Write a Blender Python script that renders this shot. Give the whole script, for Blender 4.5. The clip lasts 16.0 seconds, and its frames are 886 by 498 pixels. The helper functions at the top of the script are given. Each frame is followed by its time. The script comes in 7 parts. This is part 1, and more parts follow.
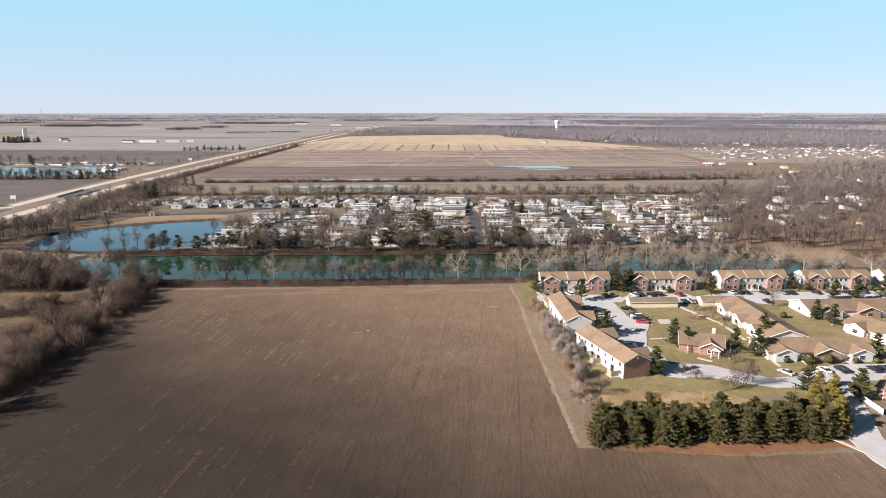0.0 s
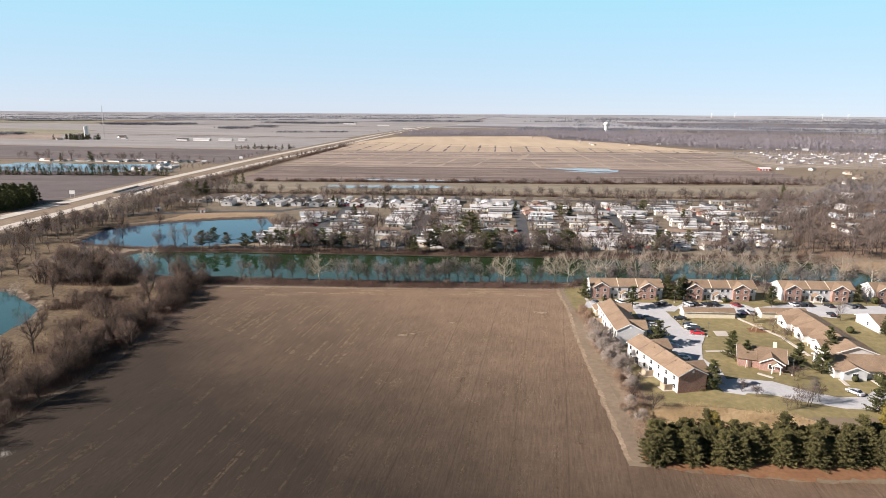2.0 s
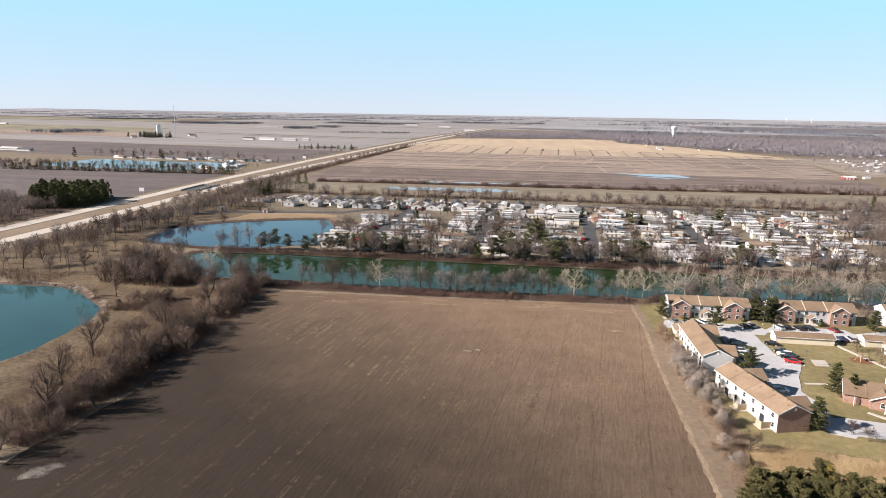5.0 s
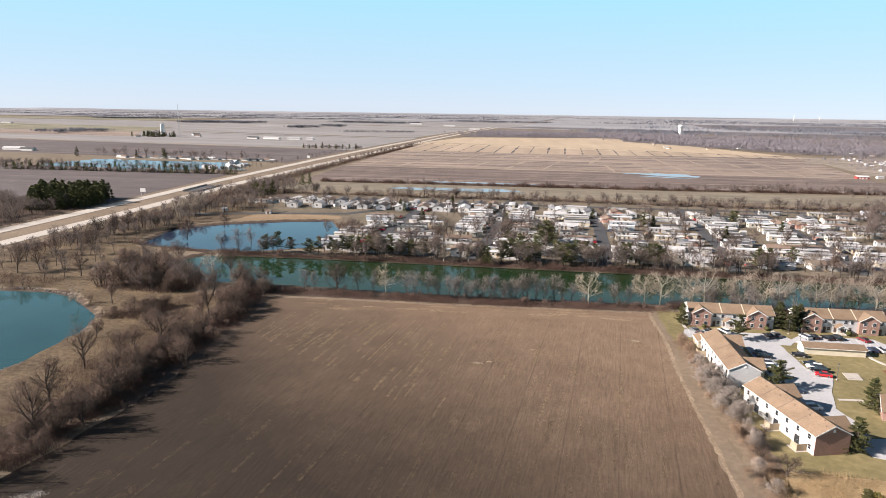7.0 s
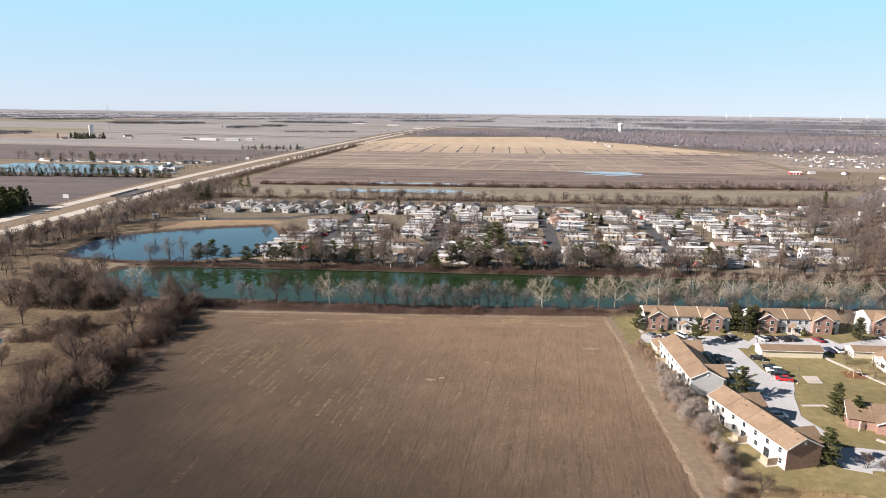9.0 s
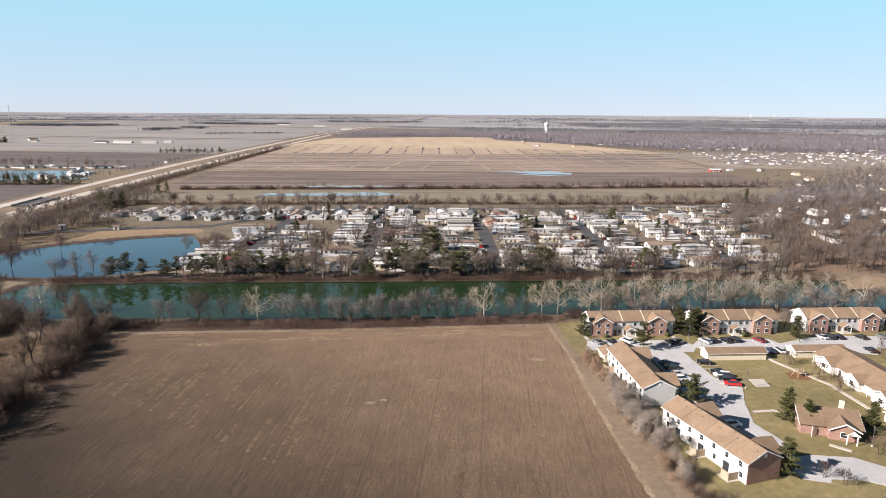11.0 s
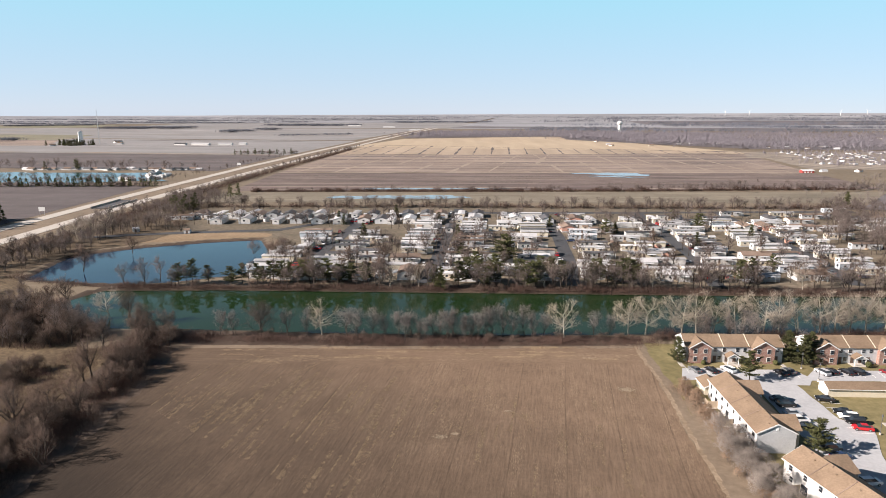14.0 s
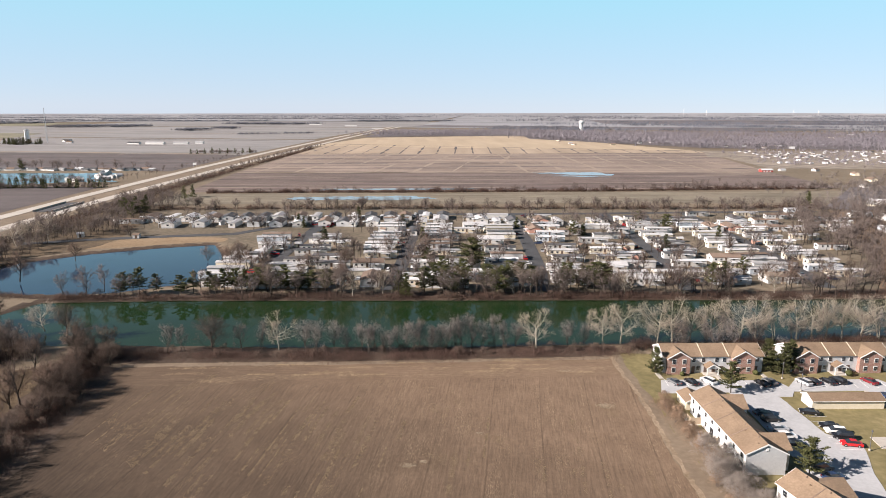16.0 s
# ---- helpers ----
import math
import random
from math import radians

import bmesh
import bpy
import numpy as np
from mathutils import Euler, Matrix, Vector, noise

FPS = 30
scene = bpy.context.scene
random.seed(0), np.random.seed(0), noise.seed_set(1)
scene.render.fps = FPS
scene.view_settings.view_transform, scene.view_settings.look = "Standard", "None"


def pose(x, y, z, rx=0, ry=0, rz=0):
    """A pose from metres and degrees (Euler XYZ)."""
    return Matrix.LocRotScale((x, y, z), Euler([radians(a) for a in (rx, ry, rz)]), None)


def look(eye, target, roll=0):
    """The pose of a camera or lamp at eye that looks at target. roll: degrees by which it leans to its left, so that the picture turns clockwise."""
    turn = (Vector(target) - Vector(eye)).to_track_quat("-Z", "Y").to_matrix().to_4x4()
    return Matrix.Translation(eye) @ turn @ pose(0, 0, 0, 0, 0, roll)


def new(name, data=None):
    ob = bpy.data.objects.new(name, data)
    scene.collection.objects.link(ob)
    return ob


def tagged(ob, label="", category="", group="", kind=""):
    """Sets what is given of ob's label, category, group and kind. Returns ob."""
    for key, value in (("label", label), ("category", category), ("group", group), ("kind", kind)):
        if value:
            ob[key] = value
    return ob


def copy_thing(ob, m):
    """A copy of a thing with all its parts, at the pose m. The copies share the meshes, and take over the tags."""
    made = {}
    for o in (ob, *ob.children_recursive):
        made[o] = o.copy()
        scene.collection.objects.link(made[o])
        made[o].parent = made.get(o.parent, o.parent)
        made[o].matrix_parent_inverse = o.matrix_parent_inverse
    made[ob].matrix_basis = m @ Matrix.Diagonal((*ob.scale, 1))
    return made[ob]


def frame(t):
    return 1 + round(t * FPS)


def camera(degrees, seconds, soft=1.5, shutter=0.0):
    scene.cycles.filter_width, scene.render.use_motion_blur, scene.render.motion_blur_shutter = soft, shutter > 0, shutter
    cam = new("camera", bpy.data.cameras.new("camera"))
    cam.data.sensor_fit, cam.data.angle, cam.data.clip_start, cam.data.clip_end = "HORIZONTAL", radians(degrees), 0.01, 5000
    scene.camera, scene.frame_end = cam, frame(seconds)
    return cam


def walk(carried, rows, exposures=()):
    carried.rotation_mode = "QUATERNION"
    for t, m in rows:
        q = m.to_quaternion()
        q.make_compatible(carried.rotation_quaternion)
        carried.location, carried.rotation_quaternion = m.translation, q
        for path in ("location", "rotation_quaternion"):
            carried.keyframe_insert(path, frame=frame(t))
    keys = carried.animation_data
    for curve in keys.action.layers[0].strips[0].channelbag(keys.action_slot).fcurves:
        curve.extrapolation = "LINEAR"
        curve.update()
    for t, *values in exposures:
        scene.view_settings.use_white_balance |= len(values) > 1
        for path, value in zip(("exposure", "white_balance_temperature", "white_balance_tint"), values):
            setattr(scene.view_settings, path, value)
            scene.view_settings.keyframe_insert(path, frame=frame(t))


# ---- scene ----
cam = camera(68.0, 16.0, soft=0.5)
PATH = [
    (0, (1.675, 0.773, 75.634), (1.588, 2.726, 75.215), 0.3),
    (0.5, (1.617, 1.611, 75.377), (1.512, 3.564, 74.959), 0.4),
    (1, (1.398, 2.499, 75.463), (1.258, 4.45, 75.045), 0.4),
    (1.5, (0.875, 3.921, 75.239), (0.699, 5.87, 74.822), 0.5),
    (2, (0.456, 5.622, 75.171), (0.235, 7.566, 74.754), 0.7),
    (2.5, (-0.207, 7.394, 75.338), (-0.465, 9.333, 74.921), 0.8),
    (3, (-1.113, 9.373, 75.234), (-1.406, 11.307, 74.817), 0.9),
    (3.5, (-2.009, 11.316, 75.227), (-2.331, 13.245, 74.811), 1.0),
    (4, (-3.035, 13.602, 75.353), (-3.384, 15.527, 74.938), 1.1),
    (4.5, (-4.109, 15.855, 75.242), (-4.48, 17.776, 74.828), 1.2),
    (5, (-5.146, 18.446, 75.234), (-5.538, 20.362, 74.819), 1.2),
    (5.2, (-5.561, 19.482, 75.231), (-5.964, 21.396, 74.816), 1.2),
    (7.3, (-9.392, 30.979, 75.19), (-9.798, 32.892, 74.771), 1.1),
    (7.5, (-9.558, 32.452, 75.115), (-9.97, 34.364, 74.697), 1.1),
    (7.6, (-9.641, 33.188, 75.077), (-10.056, 35.1, 74.659), 1.1),
    (7.7, (-9.724, 33.925, 75.04), (-10.136, 35.837, 74.622), 1.0),
    (7.8, (-9.807, 34.661, 75.002), (-10.171, 36.583, 74.585), 1.0),
    (7.9, (-9.89, 35.398, 74.965), (-10.217, 37.326, 74.548), 1.0),
    (8, (-9.973, 36.134, 74.927), (-10.258, 38.07, 74.511), 1.0),
    (8.5, (-11.007, 39.245, 74.923), (-11.261, 41.184, 74.506), 1.0),
    (9, (-12.032, 42.486, 74.967), (-12.276, 44.427, 74.549), 0.9),
    (9.5, (-12.719, 45.54, 75.068), (-12.905, 47.487, 74.65), 0.9),
    (9.7, (-13.167, 46.845, 75.095), (-13.316, 48.795, 74.679), 0.9),
    (9.8, (-13.392, 47.497, 75.109), (-13.502, 49.45, 74.693), 0.9),
    (10, (-13.84, 48.803, 75.137), (-13.913, 50.758, 74.721), 0.9),
    (10.2, (-14.288, 50.108, 75.164), (-14.354, 52.063, 74.749), 0.9),
    (12.3, (-17.027, 62.696, 75.359), (-17.014, 64.653, 74.945), 0.4),
    (12.5, (-17.248, 64.01, 75.385), (-17.235, 65.967, 74.971), 0.4),
    (13, (-17.801, 67.295, 75.45), (-17.784, 69.252, 75.035), 0.3),
    (13.5, (-18.945, 70.477, 75.464), (-18.94, 72.434, 75.048), 0.3),
    (13.6, (-18.982, 71.069, 75.46), (-19.059, 73.024, 75.044), 0.3),
    (13.7, (-19.019, 71.662, 75.456), (-19.149, 73.614, 75.04), 0.3),
    (13.8, (-19.056, 72.254, 75.452), (-19.249, 74.201, 75.036), 0.2),
    (13.9, (-19.093, 72.846, 75.448), (-19.312, 74.79, 75.032), 0.2),
    (14, (-19.129, 73.438, 75.444), (-19.366, 75.38, 75.028), 0.1),
    (14.5, (-19.634, 76.406, 75.516), (-19.872, 78.347, 75.1), 0.1),
    (15, (-19.627, 79.831, 75.434), (-19.818, 81.778, 75.018), 0.2),
    (15.5, (-20.573, 83.064, 75.449), (-20.7, 85.016, 75.031), 0.2),
    (16, (-21.331, 86.369, 75.436), (-21.457, 88.32, 75.017), 0.3),
]
walk(cam, [(t, look(eye, target, roll)) for t, eye, target, roll in PATH], [(0, 0.91), (3, 0.95), (5, 0.99), (8.5, 0.97), (10.5, 0.91), (13, 0.87), (16, 0.89)])

H0, CX, CY, R0 = 75.4, -8.0, 45.0, 1800.0   # height and centre for bending the far land up to the horizon


def fall(dx, dist):
    """How far the far west land is lowered to fit the horizon in the camera's view, as a share of its distance."""
    west = np.clip((0.35 - dx / np.maximum(dist, 1)) / 0.95, 0, 1)
    u = np.clip((dist - 1900) / 4000, 0, 1)
    return 0.0065 * west * u * u * (3 - 2 * u)


def far(x, y, z=0.0):
    """Land past R0 is drawn nearer and smaller, so that the horizon stays within reach. Returns the place and the scale."""
    dx, dy = x - CX, y - CY
    dist = math.hypot(dx, dy)
    if dist <= R0:
        return x, y, z, 1.0
    s = (R0 + R0 * (1 - R0 / dist)) / dist
    return CX + dx * s, CY + dy * s, H0 * (1 - s) - float(fall(dx, dist)) * dist * s + z * s, s


# ---- light ----
SUN_EL, SUN_AZ = radians(28.5), radians(24)     # the sun stands to the left, a little behind
world = bpy.data.worlds.new("world")
scene.world = world
world.use_nodes = True
wn = world.node_tree
sky = wn.nodes.new("ShaderNodeTexSky")
sky.sky_type, sky.sun_disc = "NISHITA", False
sun_from = Vector((-math.cos(SUN_AZ) * math.cos(SUN_EL), -math.sin(SUN_AZ) * math.cos(SUN_EL), math.sin(SUN_EL)))
sky.sun_elevation = SUN_EL
sky.sun_rotation = math.atan2(sun_from.x, sun_from.y)
sky.altitude, sky.air_density, sky.dust_density, sky.ozone_density = 3000, 1.0, 0.0, 3.0
pale = wn.nodes.new("ShaderNodeVectorMath")     # winter haze: the sky is paler and more even than clean air
pale.operation = "MULTIPLY_ADD"
pale.inputs[1].default_value = (0.12, 0.145, 0.155)
up_way = wn.nodes.new("ShaderNodeTexCoord")
up_part = wn.nodes.new("ShaderNodeSeparateXYZ")
thin = wn.nodes.new("ShaderNodeValToRGB")
thin.color_ramp.elements.new(0.155)
thin.color_ramp.elements.new(0.3)
# bright only across the sky in view; dropped above it to deepen shadows
for spot, at, tone in zip(thin.color_ramp.elements, (0.0, 0.155, 0.3, 0.65), ((0.63, 0.675, 0.83), (0.44, 0.80, 0.935), (0.15, 0.22, 0.29), (0.03, 0.052, 0.092))):
    spot.position, spot.color = at, (*tone, 1)
haze = wn.nodes.new("ShaderNodeVectorMath")
haze.operation = "SCALE"
haze.inputs["Scale"].default_value = 4.6
wn.links.new(up_way.outputs["Generated"], up_part.inputs[0])
wn.links.new(up_part.outputs[2], thin.inputs[0])
wn.links.new(thin.outputs[0], haze.inputs[0])
wn.links.new(haze.outputs[0], pale.inputs[2])
wn.links.new(sky.outputs[0], pale.inputs[0])
wn.links.new(pale.outputs[0], wn.nodes["Background"].inputs[0])
wn.nodes["Background"].inputs[1].default_value = 0.10
sun = new("sun", bpy.data.lights.new("sun", "SUN"))
sun.data.energy, sun.data.angle, sun.data.color = 6.0, radians(0.53), (1.0, 0.88, 0.81)
sun.matrix_world = look((0, 0, 200), Vector((0, 0, 200)) - sun_from)

# ---- materials ----


def shader(name, colors, scales=(0.3, 4.0), rough=0.85, bump=0.0, bump_scale=6.0, spec=0.3, metal=0.0, stretch=(1, 1, 1), vary=0.0, turn=0.0, contrast=1.0):
    """Noise at two scales runs through the given colours; vary: lightness that differs from object to object."""
    m = bpy.data.materials.new(name)
    m.use_nodes = True
    nt = m.node_tree
    n, l = nt.nodes, nt.links
    b = n["Principled BSDF"]
    geo = n.new("ShaderNodeNewGeometry")
    mp = n.new("ShaderNodeMapping")
    mp.inputs["Scale"].default_value = stretch
    mp.inputs["Rotation"].default_value = (0, 0, turn)
    l.new(geo.outputs["Position"], mp.inputs[0])
    ns = []
    for sc, det in zip(scales, (4, 6)):
        t = n.new("ShaderNodeTexNoise")
        t.inputs["Scale"].default_value, t.inputs["Detail"].default_value, t.inputs["Roughness"].default_value = sc, det, 0.6
        l.new(mp.outputs[0], t.inputs["Vector"])
        ns.append(t)
    mix = n.new("ShaderNodeMath")
    mix.operation = "ADD"
    l.new(ns[0].outputs[0], mix.inputs[0])
    l.new(ns[1].outputs[0], mix.inputs[1])
    half = n.new("ShaderNodeMapRange")
    half.inputs[1].default_value, half.inputs[2].default_value = 1 - 0.45 / contrast, 1 + 0.45 / contrast
    l.new(mix.outputs[0], half.inputs[0])
    ramp = n.new("ShaderNodeValToRGB")
    while len(ramp.color_ramp.elements) < len(colors):
        ramp.color_ramp.elements.new(0.5)
    for k, c in enumerate(colors):
        ramp.color_ramp.elements[k].position = k / max(1, len(colors) - 1)
        ramp.color_ramp.elements[k].color = (*c, 1)
    l.new(half.outputs[0], ramp.inputs[0])
    out = ramp.outputs[0]
    if vary:
        oi = n.new("ShaderNodeObjectInfo")
        mr = n.new("ShaderNodeMapRange")
        mr.inputs[3].default_value, mr.inputs[4].default_value = 1 - vary, 1 + vary
        l.new(oi.outputs["Random"], mr.inputs[0])
        hs = n.new("ShaderNodeHueSaturation")
        l.new(out, hs.inputs["Color"])
        l.new(mr.outputs[0], hs.inputs["Value"])
        out = hs.outputs[0]
    l.new(out, b.inputs["Base Color"])
    b.inputs["Roughness"].default_value, b.inputs["Metallic"].default_value = rough, metal
    b.inputs["Specular IOR Level"].default_value = spec
    if bump:
        t = n.new("ShaderNodeTexNoise")
        t.inputs["Scale"].default_value, t.inputs["Detail"].default_value = bump_scale, 5
        l.new(mp.outputs[0], t.inputs["Vector"])
        bp = n.new("ShaderNodeBump")
        bp.inputs["Strength"].default_value, bp.inputs["Distance"].default_value = min(1, bump), bump
        l.new(t.outputs[0], bp.inputs["Height"])
        l.new(bp.outputs[0], b.inputs["Normal"])
    return m


def rows_shader(name, colors, period, turn, strength=0.35, patch=0.012, streak=None, rough=0.95, bump=0.15, darkened=None, streak_scale=0.09, streak_from=0.56, tracks=0, tight=0.3):
    """Farm soil: broad patches, drill rows every period metres, pale streaks of stubble along them."""
    m = shader(name, colors, (patch, patch * 9), rough, 0, stretch=(1, 1, 1))
    nt = m.node_tree
    n, l = nt.nodes, nt.links
    b = n["Principled BSDF"]
    geo = n.new("ShaderNodeNewGeometry")
    mp = n.new("ShaderNodeMapping")
    mp.vector_type = "TEXTURE"
    mp.inputs["Rotation"].default_value = (0, 0, turn)
    l.new(geo.outputs["Position"], mp.inputs[0])
    ms = n.new("ShaderNodeMapping")
    ms.inputs["Scale"].default_value = (1, 0.1, 1)
    l.new(mp.outputs[0], ms.inputs[0])
    fine = n.new("ShaderNodeTexNoise")
    fine.inputs["Scale"].default_value, fine.inputs["Detail"].default_value = 1.0 / period, 3
    l.new(ms.outputs[0], fine.inputs["Vector"])
    grit = n.new("ShaderNodeTexNoise")
    grit.inputs["Scale"].default_value, grit.inputs["Detail"].default_value, grit.inputs["Roughness"].default_value = 0.9, 9, 0.72
    l.new(mp.outputs[0], grit.inputs["Vector"])
    add = n.new("ShaderNodeMath")
    add.operation = "ADD"
    l.new(fine.outputs[0], add.inputs[0])
    l.new(grit.outputs[0], add.inputs[1])
    mr = n.new("ShaderNodeMapRange")
    mr.inputs[1].default_value, mr.inputs[2].default_value = 1 - tight, 1 + tight
    mr.inputs[3].default_value, mr.inputs[4].default_value = 1 - strength, 1 + strength
    l.new(add.outputs[0], mr.inputs[0])
    hs = n.new("ShaderNodeHueSaturation")
    l.new(b.inputs["Base Color"].links[0].from_socket, hs.inputs["Color"])
    l.new(mr.outputs[0], hs.inputs["Value"])
    out = hs.outputs[0]
    if streak:      # straw: short flecks that gather in streaks and patches
        field = None
        for (sx_, sy_), sc_, lo_, hi_ in (((1, 0.2), streak_scale, streak_from, streak_from + 0.2), ((1, 0.05), streak_scale * 0.1, 0.45, 0.6), ((1, 0.6), streak_scale * 0.011, 0.42, 0.6)):
            sm = n.new("ShaderNodeMapping")
            sm.inputs["Scale"].default_value = (sx_, sy_, 1)
            l.new(mp.outputs[0], sm.inputs[0])
            st = n.new("ShaderNodeTexNoise")
            st.inputs["Scale"].default_value, st.inputs["Detail"].default_value, st.inputs["Roughness"].default_value = sc_, 4, 0.6
            l.new(sm.outputs[0], st.inputs["Vector"])
            sr = n.new("ShaderNodeMapRange")
            sr.inputs[1].default_value, sr.inputs[2].default_value, sr.inputs[3].default_value = lo_, hi_, 0.0 if sc_ == streak_scale else 0.12
            l.new(st.outputs[0], sr.inputs[0])
            if field is None:
                field = sr.outputs[0]
            else:
                mu = n.new("ShaderNodeMath")
                mu.operation = "MULTIPLY"
                l.new(field, mu.inputs[0])
                l.new(sr.outputs[0], mu.inputs[1])
                field = mu.outputs[0]
        mixc = n.new("ShaderNodeMix")
        mixc.data_type = "RGBA"
        l.new(field, mixc.inputs[0])
        l.new(out, mixc.inputs[6])
        mixc.inputs[7].default_value = (*streak, 1)
        out = mixc.outputs[2]
    if tracks:      # thin wheel tracks, worn away here and there
        wv = n.new("ShaderNodeTexWave")
        wv.inputs["Scale"].default_value, wv.inputs["Distortion"].default_value, wv.inputs["Detail Scale"].default_value = 0.3142 / tracks, 0.6, 0.3
        l.new(mp.outputs[0], wv.inputs["Vector"])
        tr = n.new("ShaderNodeMapRange")
        tr.inputs[1].default_value, tr.inputs[2].default_value, tr.inputs[3].default_value, tr.inputs[4].default_value = 0.9975, 0.9995, 1.0, 0.6
        l.new(wv.outputs["Fac"], tr.inputs[0])
        ht = n.new("ShaderNodeHueSaturation")
        l.new(out, ht.inputs["Color"])
        l.new(tr.outputs[0], ht.inputs["Value"])
        wm = n.new("ShaderNodeTexNoise")
        wm.inputs["Scale"].default_value = 0.03
        l.new(mp.outputs[0], wm.inputs["Vector"])
        l.new(wm.outputs[0], ht.inputs["Fac"])
        out = ht.outputs[0]
    if darkened:      # darker soil towards the near left, with an uneven edge
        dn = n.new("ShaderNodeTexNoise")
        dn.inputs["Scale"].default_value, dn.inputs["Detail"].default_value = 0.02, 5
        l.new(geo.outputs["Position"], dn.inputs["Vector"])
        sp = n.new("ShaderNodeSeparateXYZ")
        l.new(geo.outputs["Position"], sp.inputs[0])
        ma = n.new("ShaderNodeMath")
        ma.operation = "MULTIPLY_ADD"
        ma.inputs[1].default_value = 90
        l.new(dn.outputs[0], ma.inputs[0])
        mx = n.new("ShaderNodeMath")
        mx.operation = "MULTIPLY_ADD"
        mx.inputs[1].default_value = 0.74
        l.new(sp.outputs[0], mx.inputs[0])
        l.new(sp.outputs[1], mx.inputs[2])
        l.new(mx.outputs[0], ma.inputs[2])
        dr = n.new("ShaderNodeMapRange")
        dr.inputs[1].default_value, dr.inputs[2].default_value, dr.inputs[3].default_value, dr.inputs[4].default_value = darkened[0] + 45, darkened[1] + 45, darkened[2], 1.0
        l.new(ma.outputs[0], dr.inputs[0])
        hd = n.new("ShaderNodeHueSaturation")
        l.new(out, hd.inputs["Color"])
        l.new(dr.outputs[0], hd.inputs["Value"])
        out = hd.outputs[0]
    l.new(out, b.inputs["Base Color"])
    bp = n.new("ShaderNodeBump")
    bp.inputs["Strength"].default_value, bp.inputs["Distance"].default_value = 0.8, bump
    l.new(add.outputs[0], bp.inputs["Height"])
    l.new(bp.outputs[0], b.inputs["Normal"])
    return m


def water_shader(name, deep, rough=0.04):
    m = shader(name, [deep, tuple(c * 1.35 for c in deep)], (0.01, 0.08), rough, 0.0, spec=0.5)
    nt = m.node_tree
    b = nt.nodes["Principled BSDF"]
    geo = nt.nodes.new("ShaderNodeNewGeometry")
    t = nt.nodes.new("ShaderNodeTexNoise")
    t.inputs["Scale"].default_value, t.inputs["Detail"].default_value = 0.35, 4
    nt.links.new(geo.outputs["Position"], t.inputs["Vector"])
    bp = nt.nodes.new("ShaderNodeBump")
    bp.inputs["Strength"].default_value, bp.inputs["Distance"].default_value = 0.12, 0.02
    nt.links.new(t.outputs[0], bp.inputs["Height"])
    nt.links.new(bp.outputs[0], b.inputs["Normal"])
    b.inputs["IOR"].default_value = 1.333
    return m


M = {}
M["grass"] = shader("winter_grass", [(0.12, 0.093, 0.063), (0.17, 0.135, 0.094), (0.23, 0.185, 0.132)], (0.02, 0.25), bump=0.1)
M["lawn"] = shader("lawn", [(0.122, 0.107, 0.050), (0.19, 0.16, 0.076), (0.275, 0.225, 0.118)], (0.06, 0.5), bump=0.05, contrast=1.3)
M["tan"] = shader("dry_grass", [(0.15, 0.105, 0.065), (0.24, 0.172, 0.105), (0.34, 0.25, 0.16)], (0.05, 0.6), bump=0.15)
M["worn_path"] = shader("worn_path", [(0.17, 0.125, 0.082), (0.25, 0.19, 0.13), (0.35, 0.275, 0.195)], (0.15, 1.2), bump=0.05, contrast=1.4)
M["rough"] = shader("rough_meadow", [(0.05, 0.036, 0.023), (0.095, 0.069, 0.043), (0.165, 0.123, 0.077)], (0.06, 0.5), bump=0.2, contrast=1.5)
M["meadow"] = shader("tan_meadow", [(0.050, 0.034, 0.020), (0.108, 0.078, 0.046), (0.178, 0.132, 0.08)], (0.06, 0.7), bump=0.2, contrast=1.7)
M["tussock"] = shader("dry_tussock", [(0.10, 0.07, 0.042), (0.16, 0.115, 0.07), (0.23, 0.17, 0.105)], (0.06, 0.8))
M["stone"] = shader("shore_stone", [(0.14, 0.13, 0.12), (0.22, 0.205, 0.19), (0.32, 0.30, 0.275)], (0.8, 5.0))
M["reed"] = shader("dead_reed", [(0.22, 0.15, 0.08), (0.34, 0.25, 0.14), (0.46, 0.36, 0.21)], (0.15, 1.5), bump=0.3)
M["orange"] = shader("rusty_needles", [(0.12, 0.06, 0.032), (0.18, 0.092, 0.046), (0.24, 0.135, 0.07)], (0.1, 0.8), bump=0.1)
SOIL = [(0.130, 0.088, 0.058), (0.172, 0.118, 0.079), (0.224, 0.157, 0.107)]
M["soil"] = rows_shader("ploughed_soil", SOIL, 0.6, radians(-3), 0.31, 0.012, (0.33, 0.245, 0.16), darkened=(103, 230, 0.16), streak_scale=4.2, streak_from=0.50, tracks=12.5, tight=0.4, bump=0.08)
M["soil_turned"] = rows_shader("headland_soil", SOIL, 0.6, radians(-83), 0.24, 0.012, (0.36, 0.27, 0.175), darkened=(103, 230, 0.16), streak_scale=3.4, streak_from=0.46, tight=0.4, bump=0.08)
M["straw_fleck"] = shader("straw_flecks", [(0.20, 0.142, 0.085), (0.265, 0.195, 0.12), (0.345, 0.262, 0.168)], (0.1, 1.5))
M["straw_dull"] = shader("dull_straw", [(0.085, 0.06, 0.038), (0.12, 0.087, 0.056), (0.165, 0.122, 0.08)], (0.1, 1.5))
M["pale_clod"] = shader("pale_clods", [(0.30, 0.23, 0.155), (0.40, 0.32, 0.225), (0.50, 0.41, 0.30)], (0.4, 3.0))
